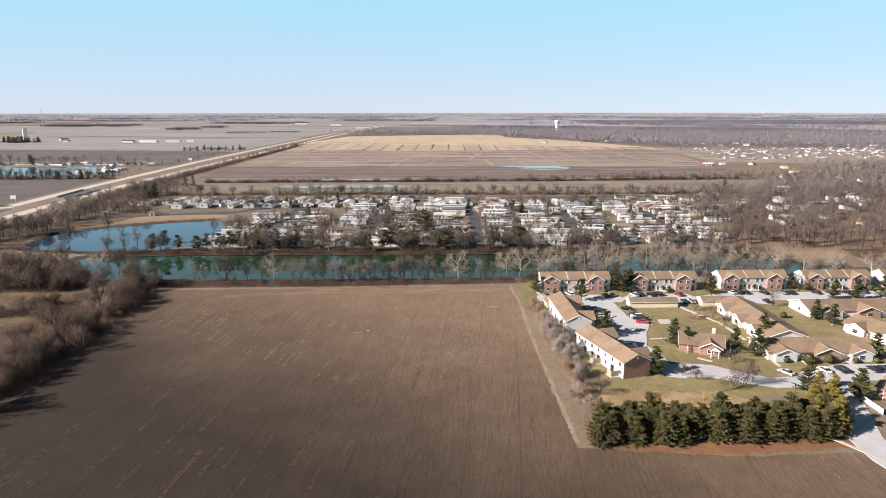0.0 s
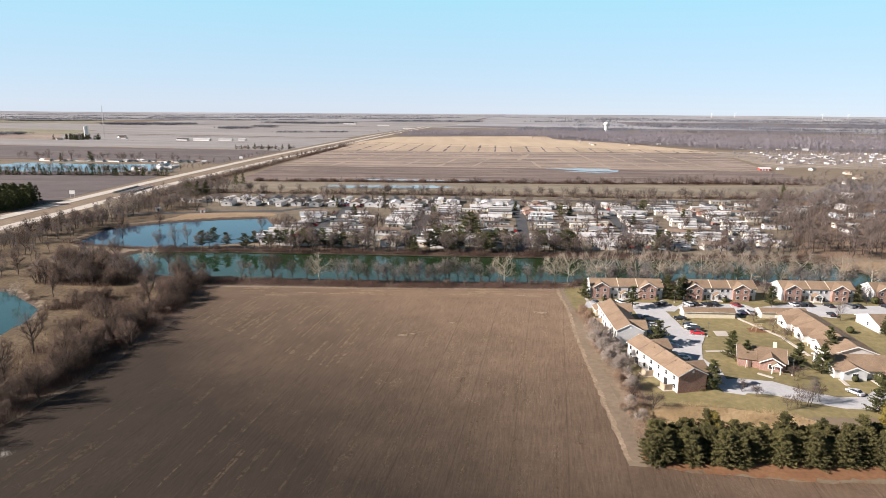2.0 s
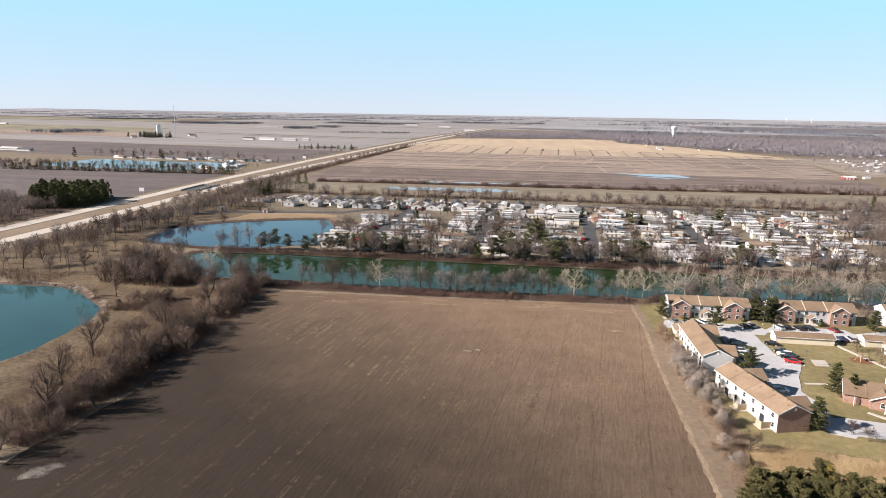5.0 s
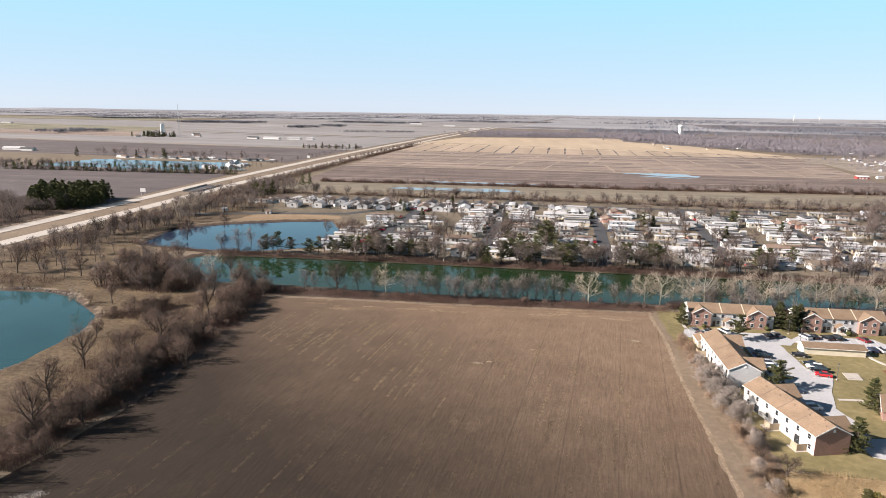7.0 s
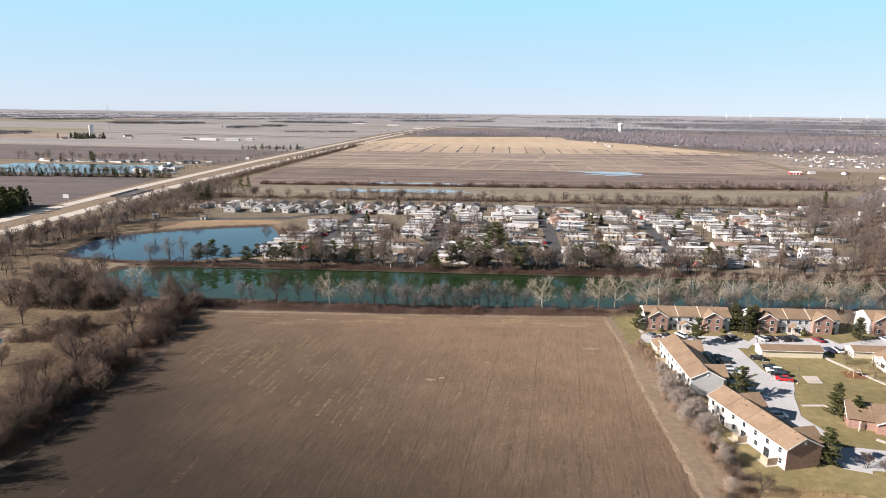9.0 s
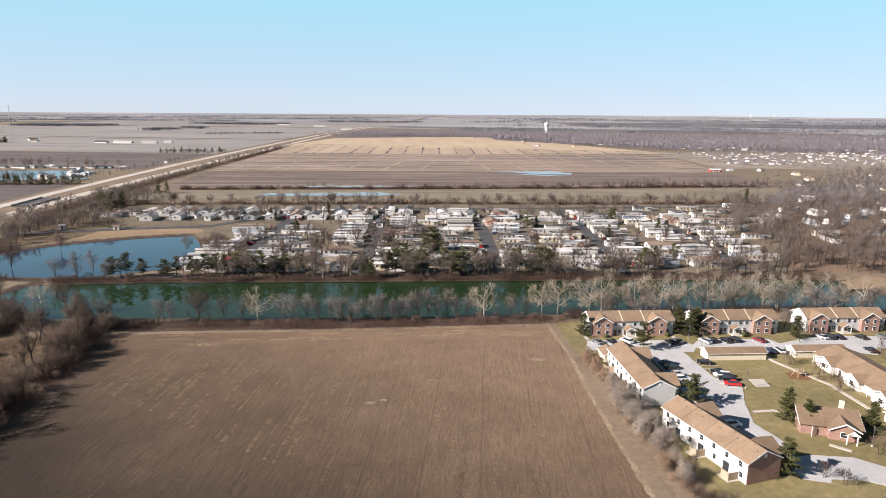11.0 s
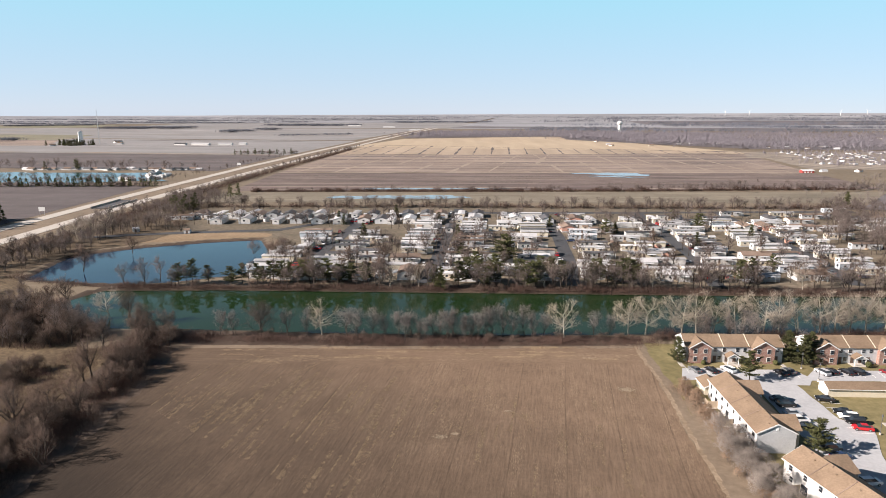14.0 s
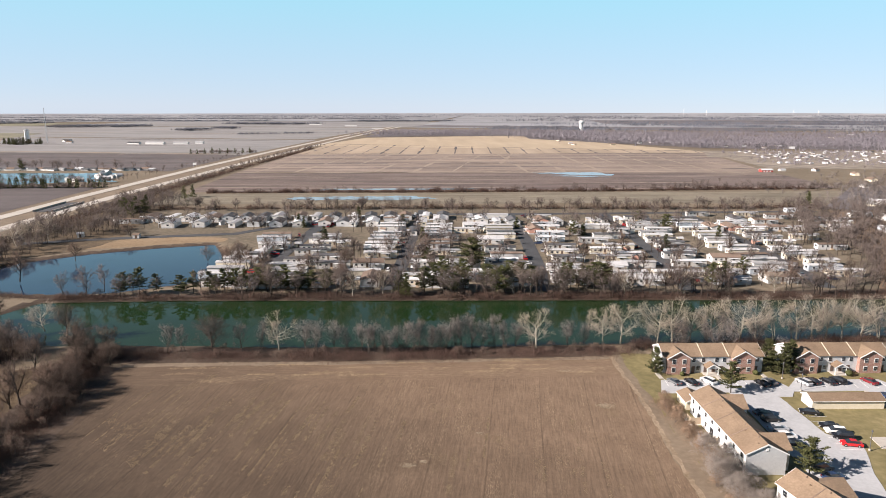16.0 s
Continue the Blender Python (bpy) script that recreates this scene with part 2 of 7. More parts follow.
M["soil_far"] = rows_shader("dark_soil", [(0.105, 0.08, 0.072), (0.137, 0.106, 0.096), (0.18, 0.14, 0.127)], 16.0, radians(99), 0.35, 0.006, (0.24, 0.185, 0.15), streak_scale=0.4, streak_from=0.5, tight=0.2)
# brown soil, with its red toned down to carry aerial haze
M["fallow"] = rows_shader("hazed_reddish_fallow", [(0.080, 0.066, 0.066), (0.105, 0.089, 0.088), (0.138, 0.12, 0.118)], 22.0, radians(99), 0.18, 0.006, (0.25, 0.195, 0.165), streak_scale=0.3, streak_from=0.5, tight=0.2)
M["stubble"] = rows_shader("corn_stubble", [(0.172, 0.134, 0.112), (0.232, 0.183, 0.153), (0.295, 0.236, 0.197)], 20.0, radians(98), 0.35, 0.006, (0.36, 0.285, 0.22), streak_scale=0.3, streak_from=0.45, tight=0.2)
M["striped"] = rows_shader("striped_stubble", [(0.30, 0.235, 0.175), (0.345, 0.275, 0.205), (0.38, 0.305, 0.23)], 38.0, radians(4), 0.2, 0.006, tight=0.25)
M["estate"] = rows_shader("estate_grass", [(0.17, 0.142, 0.115), (0.235, 0.20, 0.165), (0.31, 0.265, 0.22)], 12.0, radians(40), 0.35, 0.02, tight=0.2)
M["strip"] = rows_shader("damp_strip_grass", [(0.145, 0.125, 0.093), (0.185, 0.16, 0.12), (0.24, 0.208, 0.158)], 10.0, radians(98), 0.3, 0.015, tight=0.25)
M["straw"] = rows_shader("pale_stubble", [(0.36, 0.285, 0.20), (0.40, 0.32, 0.228), (0.44, 0.355, 0.255)], 30.0, radians(6), 0.12, 0.005)
# fallow ground greyed to neutral, so the colour holds the distance haze
M["field_grey"] = rows_shader("hazed_fallow_field", [(0.196, 0.186, 0.182), (0.238, 0.228, 0.223), (0.285, 0.273, 0.266)], 60.0, radians(90), 0.2, 0.004)
M["field_green"] = rows_shader("winter_wheat", [(0.155, 0.146, 0.098), (0.195, 0.182, 0.124), (0.24, 0.22, 0.153)], 14.0, radians(96), 0.35, 0.006, tight=0.2)
# horizon fields, with a bluish haze painted into their colour
M["haze_field"] = rows_shader("hazed_field", [(0.20, 0.20, 0.213), (0.255, 0.255, 0.268), (0.345, 0.34, 0.345)], 200.0, radians(90), 0.35, 0.001)
M["litter"] = shader("leaf_litter", [(0.12, 0.083, 0.056), (0.18, 0.128, 0.088), (0.26, 0.19, 0.133)], (0.05, 0.5), bump=0.1)
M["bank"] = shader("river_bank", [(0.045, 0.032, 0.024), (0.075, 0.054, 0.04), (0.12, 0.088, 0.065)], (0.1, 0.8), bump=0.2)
M["park"] = shader("yard_dirt", [(0.085, 0.072, 0.05), (0.14, 0.116, 0.083), (0.215, 0.175, 0.128)], (0.05, 0.4), bump=0.1, contrast=1.4)
M["asphalt"] = shader("worn_asphalt", [(0.042, 0.044, 0.048), (0.062, 0.064, 0.069), (0.092, 0.095, 0.10)], (0.12, 1.6), 0.9, 0.01, 20)
M["asphalt_pale"] = shader("bleached_asphalt", [(0.31, 0.315, 0.325), (0.40, 0.405, 0.415), (0.48, 0.485, 0.495)], (0.10, 1.2), 0.9, 0.01, 20)
M["concrete"] = shader("concrete", [(0.36, 0.33, 0.29), (0.45, 0.415, 0.37), (0.53, 0.495, 0.445)], (0.05, 1.0), 0.85)
M["verge"] = shader("dry_verge", [(0.12, 0.092, 0.065), (0.19, 0.147, 0.105), (0.27, 0.212, 0.152)], (0.05, 0.6), bump=0.15)
M["river"] = water_shader("river_water", (0.011, 0.025, 0.009))
M["pond"] = water_shader("pond_water", (0.012, 0.024, 0.048))
M["teal"] = water_shader("teal_water", (0.022, 0.062, 0.068))
# pale base colour stands in for bright sky reflected in the rain water
M["puddle"] = water_shader("puddle_water", (0.20, 0.205, 0.21), 0.12)
M["bark"] = shader("bark", [(0.03, 0.024, 0.02), (0.056, 0.044, 0.037), (0.095, 0.076, 0.063)], (0.6, 5.0), vary=0.25)
M["twig"] = shader("twigs", [(0.062, 0.042, 0.032), (0.11, 0.077, 0.060), (0.17, 0.124, 0.099)], (0.2, 2.0), vary=0.3)
M["twig_silver"] = shader("silver_twigs", [(0.19, 0.163, 0.14), (0.265, 0.228, 0.20), (0.35, 0.305, 0.27)], (0.1, 1.0), vary=0.2)
M["twig_russet"] = shader("russet_twigs", [(0.185, 0.122, 0.082), (0.255, 0.175, 0.12), (0.335, 0.24, 0.168)], (0.1, 1.0), vary=0.15)
M["pale_twig"] = shader("sycamore_twigs", [(0.20, 0.165, 0.13), (0.28, 0.235, 0.19), (0.37, 0.32, 0.26)], (0.3, 2.0), vary=0.15)
M["twig_bank"] = shader("bank_twigs", [(0.10, 0.085, 0.08), (0.15, 0.13, 0.122), (0.21, 0.185, 0.175)], (0.1, 1.0), vary=0.2)
M["twig_pale"] = shader("pale_twigs", [(0.085, 0.066, 0.058), (0.13, 0.104, 0.093), (0.185, 0.152, 0.138)], (0.03, 0.4))
M["straw_line"] = shader("straw_line", [(0.23, 0.182, 0.145), (0.285, 0.23, 0.183), (0.345, 0.282, 0.226)], (0.02, 0.2))
M["pale_bark"] = shader("sycamore_bark", [(0.22, 0.198, 0.16), (0.32, 0.29, 0.24), (0.43, 0.40, 0.34)], (0.5, 3.0), vary=0.15)
M["brush"] = shader("brush", [(0.034, 0.019, 0.014), (0.064, 0.037, 0.028), (0.115, 0.073, 0.055)], (0.08, 1.0))
M["brush_red"] = shader("reddish_brush", [(0.045, 0.025, 0.019), (0.085, 0.05, 0.039), (0.14, 0.092, 0.073)], (0.08, 1.0))
M["brush_mid"] = shader("brown_woods", [(0.105, 0.088, 0.08), (0.15, 0.128, 0.117), (0.205, 0.178, 0.163)], (0.02, 0.15), contrast=1.2)
# bluish distance haze is mixed into this base colour
M["brush_far"] = shader("hazed_grey_woods", [(0.128, 0.116, 0.130), (0.182, 0.167, 0.186), (0.245, 0.226, 0.248)], (0.012, 0.1), contrast=1.2)
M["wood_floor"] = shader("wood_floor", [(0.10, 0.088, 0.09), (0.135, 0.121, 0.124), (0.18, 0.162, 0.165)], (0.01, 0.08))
# the blue of hazy air is painted into both far wood colours
M["wood_dark"] = shader("hazed_woods", [(0.115, 0.123, 0.152), (0.15, 0.161, 0.195), (0.195, 0.208, 0.248)], (0.01, 0.1))
M["wood_lot"] = shader("hazed_woodlot", [(0.075, 0.078, 0.095), (0.105, 0.11, 0.132), (0.145, 0.15, 0.178)], (0.01, 0.1))
M["needle"] = shader("pine_needles", [(0.030, 0.035, 0.013), (0.064, 0.068, 0.024), (0.125, 0.122, 0.046)], (0.3, 3.0), vary=0.25)
M["needle_hedge"] = shader("hedge_needles", [(0.040, 0.039, 0.015), (0.08, 0.074, 0.027), (0.15, 0.132, 0.052)], (0.3, 3.0), vary=0.2)
M["needle_gold"] = shader("yellow_needles", [(0.12, 0.095, 0.022), (0.195, 0.155, 0.036), (0.28, 0.22, 0.065)], (0.3, 3.0), vary=0.15)

# ---- mesh tools ----


class Geo:
    """Collects faces; boxes, prisms, gables and tubes."""

    def __init__(self):
        self.v, self.f = [], []

    def add(self, verts, faces):
        k = len(self.v)
        self.v += [tuple(p) for p in verts]
        self.f += [[i + k for i in f] for f in faces]
        return self

    def box(self, x0, x1, y0, y1, z0, z1):
        return self.add([(x, y, z) for z in (z0, z1) for y in (y0, y1) for x in (x0, x1)],
                        [(0, 2, 3, 1), (4, 5, 7, 6), (0, 1, 5, 4), (2, 6, 7, 3), (0, 4, 6, 2), (1, 3, 7, 5)])

    def prism(self, profile, a, b, axis="x"):
        """A closed outline (list of two coordinates) drawn from a to b along an axis."""
        n = len(profile)
        if axis == "x":
            pts = [(c, p, q) for c in (a, b) for p, q in profile]
        elif axis == "y":
            pts = [(p, c, q) for c in (a, b) for p, q in profile]
        else:
            pts = [(p, q, c) for c in (a, b) for p, q in profile]
        faces = [(i, (i + 1) % n, n + (i + 1) % n, n + i) for i in range(n)]
        return self.add(pts, faces + [tuple(range(n))[::-1], tuple(range(n, 2 * n))])

    def tube(self, p0, p1, r0, r1, n=8):
        p0, p1 = Vector(p0), Vector(p1)
        q = (p1 - p0).to_track_quat("Z", "Y")
        ring = [q @ Vector((math.cos(2 * math.pi * k / n), math.sin(2 * math.pi * k / n), 0)) for k in range(n)]
        pts = [p0 + r0 * c for c in ring] + [p1 + r1 * c for c in ring]
        return self.add(pts, [(i, (i + 1) % n, n + (i + 1) % n, n + i) for i in range(n)] + [tuple(range(n))[::-1], tuple(range(n, 2 * n))])

    def mesh(self, name, material=None):
        me = bpy.data.meshes.new(name)
        me.from_pydata(self.v, [], self.f)
        bm = bmesh.new()
        bm.from_mesh(me)
        bmesh.ops.recalc_face_normals(bm, faces=bm.faces[:])
        bm.to_mesh(me)
        bm.free()
        if material:
            me.materials.append(M[material])
        return me


def part(name, geo, material, parent, label=""):
    ob = new(name, geo.mesh(name, material))
    ob.parent = parent
    return tagged(ob, label) if label else ob


def thing(name, label, category, group="", kind=""):
    return tagged(new(name), label, category, group, kind)


def tri_mesh(name, verts, tris, material):
    """A mesh of triangles from arrays."""
    me = bpy.data.meshes.new(name)
    verts, tris = np.asarray(verts, np.float32), np.asarray(tris, np.int32)
    me.vertices.add(len(verts))
    me.vertices.foreach_set("co", verts.ravel())
    me.loops.add(tris.size)
    me.loops.foreach_set("vertex_index", tris.ravel())
    me.polygons.add(len(tris))
    me.polygons.foreach_set("loop_start", np.arange(0, tris.size, 3, dtype=np.int32))
    me.polygons.foreach_set("loop_total", np.full(len(tris), 3, np.int32))
    me.update(calc_edges=True)
    me.materials.append(M[material])
    return me


def ragged(pts, step, jitter, rng):
    """An outline with points every step metres, pushed about by up to jitter."""
    out = []
    for (ax, ay), (bx, by) in zip(pts, pts[1:] + pts[:1]):
        k = max(1, int(math.hypot(bx - ax, by - ay) / step))
        for i in range(k):
            u = i / k
            out.append((ax + (bx - ax) * u + rng.uniform(-jitter, jitter), ay + (by - ay) * u + rng.uniform(-jitter, jitter)))
    return out


def sheet(name, pts, material, level, label, category, jitter=0.0, step=6.0):
    """A flat piece of land near by, laid level metres above the ground."""
    rng = random.Random(len(name) * 31 + int(abs(pts[0][0])))
    outline = ragged(pts, step, jitter, rng) if jitter else pts
    if name.startswith("pavement"):
        g = Geo().prism(outline, 0.0, level, "z")
    elif level > 0.2:
        g = Geo().prism(outline, level - 0.03, level, "z")
    else:
        level = level * 0.35 if level > 0 else level
        g = Geo().add([(x, y, level) for x, y in outline], [tuple(range(len(outline)))])
    ob = new(name, g.mesh(name, material))
    return tagged(ob, label, category, kind="structure")


def land(name, quad, material, level, label, nu=24, nv=24):
    """A four-cornered field that may reach far; it follows the bend of the far land."""
    (a, b, c, d) = [Vector((*p, 0)) for p in quad]
    pts, faces = [], []
    for j in range(nv + 1):
        for i in range(nu + 1):
            u, v = i / nu, (j / nv) ** 1.6
            p = (a * (1 - u) + b * u) * (1 - v) + (d * (1 - u) + c * u) * v
            x, y, z, s = far(p.x, p.y)
            dist = math.hypot(p.x - CX, p.y - CY)
            pts.append((x, y, z + level * max(1.0, dist / 1500)))
    for j in range(nv):
        for i in range(nu):
            k = j * (nu + 1) + i
            faces.append((k, k + 1, k + nu + 2, k + nu + 1))
    ob = new(name, Geo().add(pts, faces).mesh(name, material))
    return tagged(ob, label, "field", kind="structure")


# ---- ground, with the beds of river and ponds ----
RIVER = [(-196, 325), (-147, 332), (-102, 336), (-34, 342), (12, 346), (81, 352), (143, 359), (163, 356), (172, 328), (205, 322), (330, 330),
         (330, 312), (190, 308), (118, 313), (84, 306), (29, 298), (-31, 289), (-105, 283), (-142, 281), (-172, 280), (-188, 290), (-201, 308)]
POND = [(-243, 338), (-254, 385), (-230, 411), (-200, 430), (-174, 441), (-155, 408), (-147, 362), (-176, 341), (-208, 333)]
LEFT_POND = [(-300, 250), (-240, 243), (-218, 246), (-205, 243), (-179, 225), (-171, 207), (-169, 182), (-173, 160), (-195, 140), (-270, 130), (-330, 180)]
TEAL_POND = [(-650, 800), (-440, 822), (-398, 735), (-525, 690), (-650, 700)]


def depth_in(px, py, poly):
    """Metres inside an outline (negative outside), for arrays."""
    inside = np.zeros(px.shape, bool)
    near = np.full(px.shape, 1e9)
    for (ax, ay), (bx, by) in zip(poly, poly[1:] + poly[:1]):
        inside ^= ((ay > py) != (by > py)) & (px < (bx - ax) * (py - ay) / (by - ay + 1e-9) + ax)
        ux, uy = bx - ax, by - ay
        u = np.clip(((px - ax) * ux + (py - ay) * uy) / (ux * ux + uy * uy), 0, 1)
        near = np.minimum(near, np.hypot(px - ax - u * ux, py - ay - u * uy))
    return np.where(inside, near, -near)


def lines(lo, hi, step, end, grow=1.25):
    mid = list(np.arange(lo, hi + 0.1, step))
    out, s = [hi], step
    while out[-1] < end:
        s *= grow
        out.append(out[-1] + s)
    back, s = [lo], step
    while back[-1] > -end:
        s *= grow
        back.append(back[-1] - s)
    return np.array(back[:0:-1] + mid + out[1:])


gx, gy = lines(-322, 332, 3.0, 14000, 1.1), lines(128, 446, 3.0, 15000, 1.1)
gx, gy = gx[np.abs(gx) < 14500], gy[(gy > -2500) & (gy < 15500)]
px, py = np.meshgrid(gx, gy)
pz = np.zeros(px.shape)
for pool in (RIVER, POND, LEFT_POND):
    d = depth_in(px, py, pool)
    s = np.clip((d + 3.5) / 7, 0, 1)
    pz = np.minimum(pz, -2.0 * s * s * (3 - 2 * s))
dist = np.hypot(px - CX, py - CY)
sc = np.where(dist > R0, (R0 + R0 * (1 - R0 / np.maximum(dist, 1))) / np.maximum(dist, 1), 1.0)
co = np.stack([CX + (px - CX) * sc, CY + (py - CY) * sc, H0 * (1 - sc) - fall(px - CX, dist) * dist * sc + pz * sc], -1).reshape(-1, 3)
ny, nx = px.shape
idx = np.arange(nx * ny).reshape(ny, nx)
q = np.stack([idx[:-1, :-1], idx[:-1, 1:], idx[1:, 1:], idx[1:, :-1]], -1).reshape(-1, 4)
ground = new("ground", tri_mesh("ground", co, np.concatenate([q[:, [0, 1, 2]], q[:, [0, 2, 3]]]), "grass"))
ground.data.materials.append(M["bank"])      # dark wet banks along the waters
wet = np.maximum(np.maximum(depth_in(px, py, RIVER), depth_in(px, py, POND)), depth_in(px, py, LEFT_POND)) > -4.5
wet = (wet[:-1, :-1] & wet[1:, 1:]).reshape(-1)
ground.data.polygons.foreach_set("material_index", np.concatenate([wet, wet]).astype(np.int32))
tagged(ground, "flat winter farmland of dry grass reaching the horizon", "ground", kind="structure")


def grown(poly, by):
    cx, cy = sum(p[0] for p in poly) / len(poly), sum(p[1] for p in poly) / len(poly)
    out = []
    for k, (x, y) in enumerate(poly):
        (ax, ay), (bx, by_) = poly[k - 1], poly[(k + 1) % len(poly)]
        nx_, ny_ = -(by_ - ay), bx - ax
        n_ = math.hypot(nx_, ny_) or 1
        if depth_in(np.array([x + nx_ / n_]), np.array([y + ny_ / n_]), poly)[0] > 0:
            n_ = -n_
        out.append((x + nx_ / n_ * by, y + ny_ / n_ * by))
    return out


for nm, poly, mt, lb in (("water_river", RIVER, "river", "still green river reflecting bare trees"),
                         ("water_pond", POND, "pond", "blue pond beside the mobile home park"),
                         ("water_quarry", LEFT_POND, "teal", "teal pond with a stony shore")):
    sheet(nm, grown(poly, 3.0), mt, -0.85, lb, "water")
sheet("water_teal_pond", TEAL_POND, "teal", 0.1, "pale teal pond behind a row of trees", "water", 6, 20)

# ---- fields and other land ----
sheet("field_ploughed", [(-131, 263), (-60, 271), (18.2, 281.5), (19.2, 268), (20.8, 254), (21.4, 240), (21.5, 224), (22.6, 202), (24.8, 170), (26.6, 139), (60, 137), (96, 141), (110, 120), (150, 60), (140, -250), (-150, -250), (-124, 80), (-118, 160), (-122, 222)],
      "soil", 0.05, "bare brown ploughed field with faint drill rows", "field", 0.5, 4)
sheet("verge_field_path", [(16, 284), (18.2, 281), (20.6, 255), (21.3, 224), (22.4, 202), (26.4, 141), (31, 140), (28.6, 175), (26.2, 215), (24.2, 250), (21.0, 284)], "verge", 0.08, "strip of dry grass along the field", "verge", 0.5, 3)
sheet("path_field", [(17.9, 282.6), (19.0, 268), (20.6, 254), (21.2, 240), (21.3, 224), (22.4, 202), (24.6, 170), (26.4, 141), (27.5, 141), (25.7, 170), (23.5, 202), (22.4, 224), (22.3, 240), (21.7, 254), (20.1, 268), (19.1, 283)], "worn_path", 0.09, "pale trodden footpath along the field", "path", 0.34, 1.3)
sheet("verge_field_end", [(-131, 262), (-60, 270), (17.5, 280.4), (18, 282.8), (-60, 272.6), (-133, 264.8)], "verge", 0.09, "tan grass strip between field and river brush", "verge", 0.35, 2.2)
sheet("bank_south", [(-133, 264), (-60, 271.6), (17, 282), (22, 292), (-31, 287), (-105, 281), (-142, 279)], "bank", 0.07, "dark brown river bank", "ground cover", .8, 3)
sheet("bank_north", [(-250, 334), (-208, 330), (-196, 327), (-147, 334), (-102, 338), (-34, 344), (12, 348), (81, 354), (143, 361), (163, 366), (150, 372), (80, 362), (-30, 352), (-100, 346), (-150, 338), (-208, 333.5)], "bank", 0.11, "dark brown river bank", "ground cover", .8, 3)
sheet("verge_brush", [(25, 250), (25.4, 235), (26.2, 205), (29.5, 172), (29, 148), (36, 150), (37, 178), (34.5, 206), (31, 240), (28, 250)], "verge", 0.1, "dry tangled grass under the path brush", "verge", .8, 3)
sheet("bank_west", [(-129, 266), (-119.5, 222), (-117.5, 165), (-125, 145), (-132, 70), (-152, 70), (-146, 120), (-137, 160), (-139, 225), (-150, 270)], "bank", 0.08, "dark brown ground under the field trees", "ground cover", 1.2, 3)
sheet("bank_east", [(204, 334), (330, 336), (332, 376), (206, 368)], "rough", 0.1, "rough ground by the river", "ground cover", 2, 5)
sheet("lawn", [(21.2, 286), (23, 245), (26, 205), (31, 172), (70, 168), (108, 172), (210, 180), (230, 296), (120, 291), (60, 284)], "lawn", 0.06, "mown olive-tan winter lawn round the apartments", "lawn", 0.8, 5)
sheet("reed_bed", [(33, 170), (45, 171.5), (58, 171), (73, 169), (80, 162), (72, 152), (40, 152), (33, 160)], "reed", 0.1, "patch of pale dead reeds", "reeds", 1.0, 2)
sheet("needle_litter", [(29.5, 142), (35, 138.6), (60, 137.8), (90, 142.6), (91, 147), (60, 146), (31, 147)], "orange", 0.1, "rust-coloured needle litter under the pine row", "ground cover", .9, 1.3)
sheet("ground_home_park", [(-260, 452), (-170, 455), (-150, 412), (-140, 362), (-100, 345), (-30, 351), (85, 362), (150, 369), (175, 420), (240, 600), (-100, 580), (-260, 552)], "park", 0.05, "trampled yards of the mobile home park", "ground", 1.5, 8)
sheet("sand_bank", [(159, 338), (163, 351), (174, 359), (186, 363), (203, 362), (201, 352), (196, 346), (184, 342)], "tan", 0.12, "tan sandy field by the river", "ground", 1.5, 5)
sheet("leaf_litter", [(150, 372), (205, 366), (300, 380), (420, 520), (330, 620), (244, 604), (180, 430)], "litter", 0.09, "tan leaf litter under the bare wood", "ground cover", 2, 8)
sheet("shore_lawn", [(-236, 420), (-222, 424), (-200, 437), (-170, 447), (-172, 458), (-205, 458), (-232, 446)], "tan", 0.09, "tan grass shore by the pond", "lawn", 1.0, 5)
sheet("west_meadow", [(-290, 320), (-292, 262), (-240, 247), (-218, 250), (-205, 247), (-178, 229), (-169, 208), (-167, 182), (-171, 158), (-194, 136), (-200, 100), (-141, 100), (-135, 150), (-137, 200), (-141, 262), (-158, 258), (-205, 300), (-250, 340)], "meadow", 0.07, "rough tan meadow by the teal pond", "meadow", 1.5, 6)
land("field_strip", [(-285, 583), (300, 655), (320, 735), (-292, 648)], "strip", 0.12, "damp grassy strip field")
land("field_dark", [(-292, 660), (330, 760), (330, 925), (-314, 842)], "soil_far", 0.1, "dark wet harvested field with straw lines")
land("field_stubble", [(-314, 842), (330, 925), (365, 1290), (-335, 1157)], "stubble", 0.12, "field of brown stubble in long strips")
land("field_striped", [(-335, 1157), (365, 1290), (372, 1345), (-352, 1480)], "striped", 0.14, "striped stubble field")
land("field_pale", [(-370, 1400), (372, 1345), (60, 2000), (-330, 1780)], "straw", 0.2, "pale straw field")
land("field_west_near", [(-900, 462), (-362, 462), (-388, 690), (-1000, 690)], "fallow", 0.1, "reddish brown field west of the highway")
land("field_west_mid", [(-1500, 850), (-398, 850), (-412, 1130), (-1700, 1130)], "fallow", 0.1, "brown ploughed field west of the highway")
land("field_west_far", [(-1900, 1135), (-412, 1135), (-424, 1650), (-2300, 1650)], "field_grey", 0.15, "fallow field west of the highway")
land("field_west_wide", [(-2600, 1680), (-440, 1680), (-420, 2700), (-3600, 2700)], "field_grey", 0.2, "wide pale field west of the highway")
land("field_west_green", [(-2000, 1440), (-1150, 1585), (-1270, 1890), (-2500, 1910)], "field_green", 0.32, "strip of winter wheat west of the highway")
land("field_west_tan", [(-1850, 1225), (-1000, 1345), (-1150, 1575), (-1950, 1425)], "stubble", 0.3, "strip of tan stubble west of the highway")
land("field_wheat", [(-4200, 2750), (-1900, 2750), (-2300, 3700), (-5500, 3700)], "field_green", 0.3, "far green field")
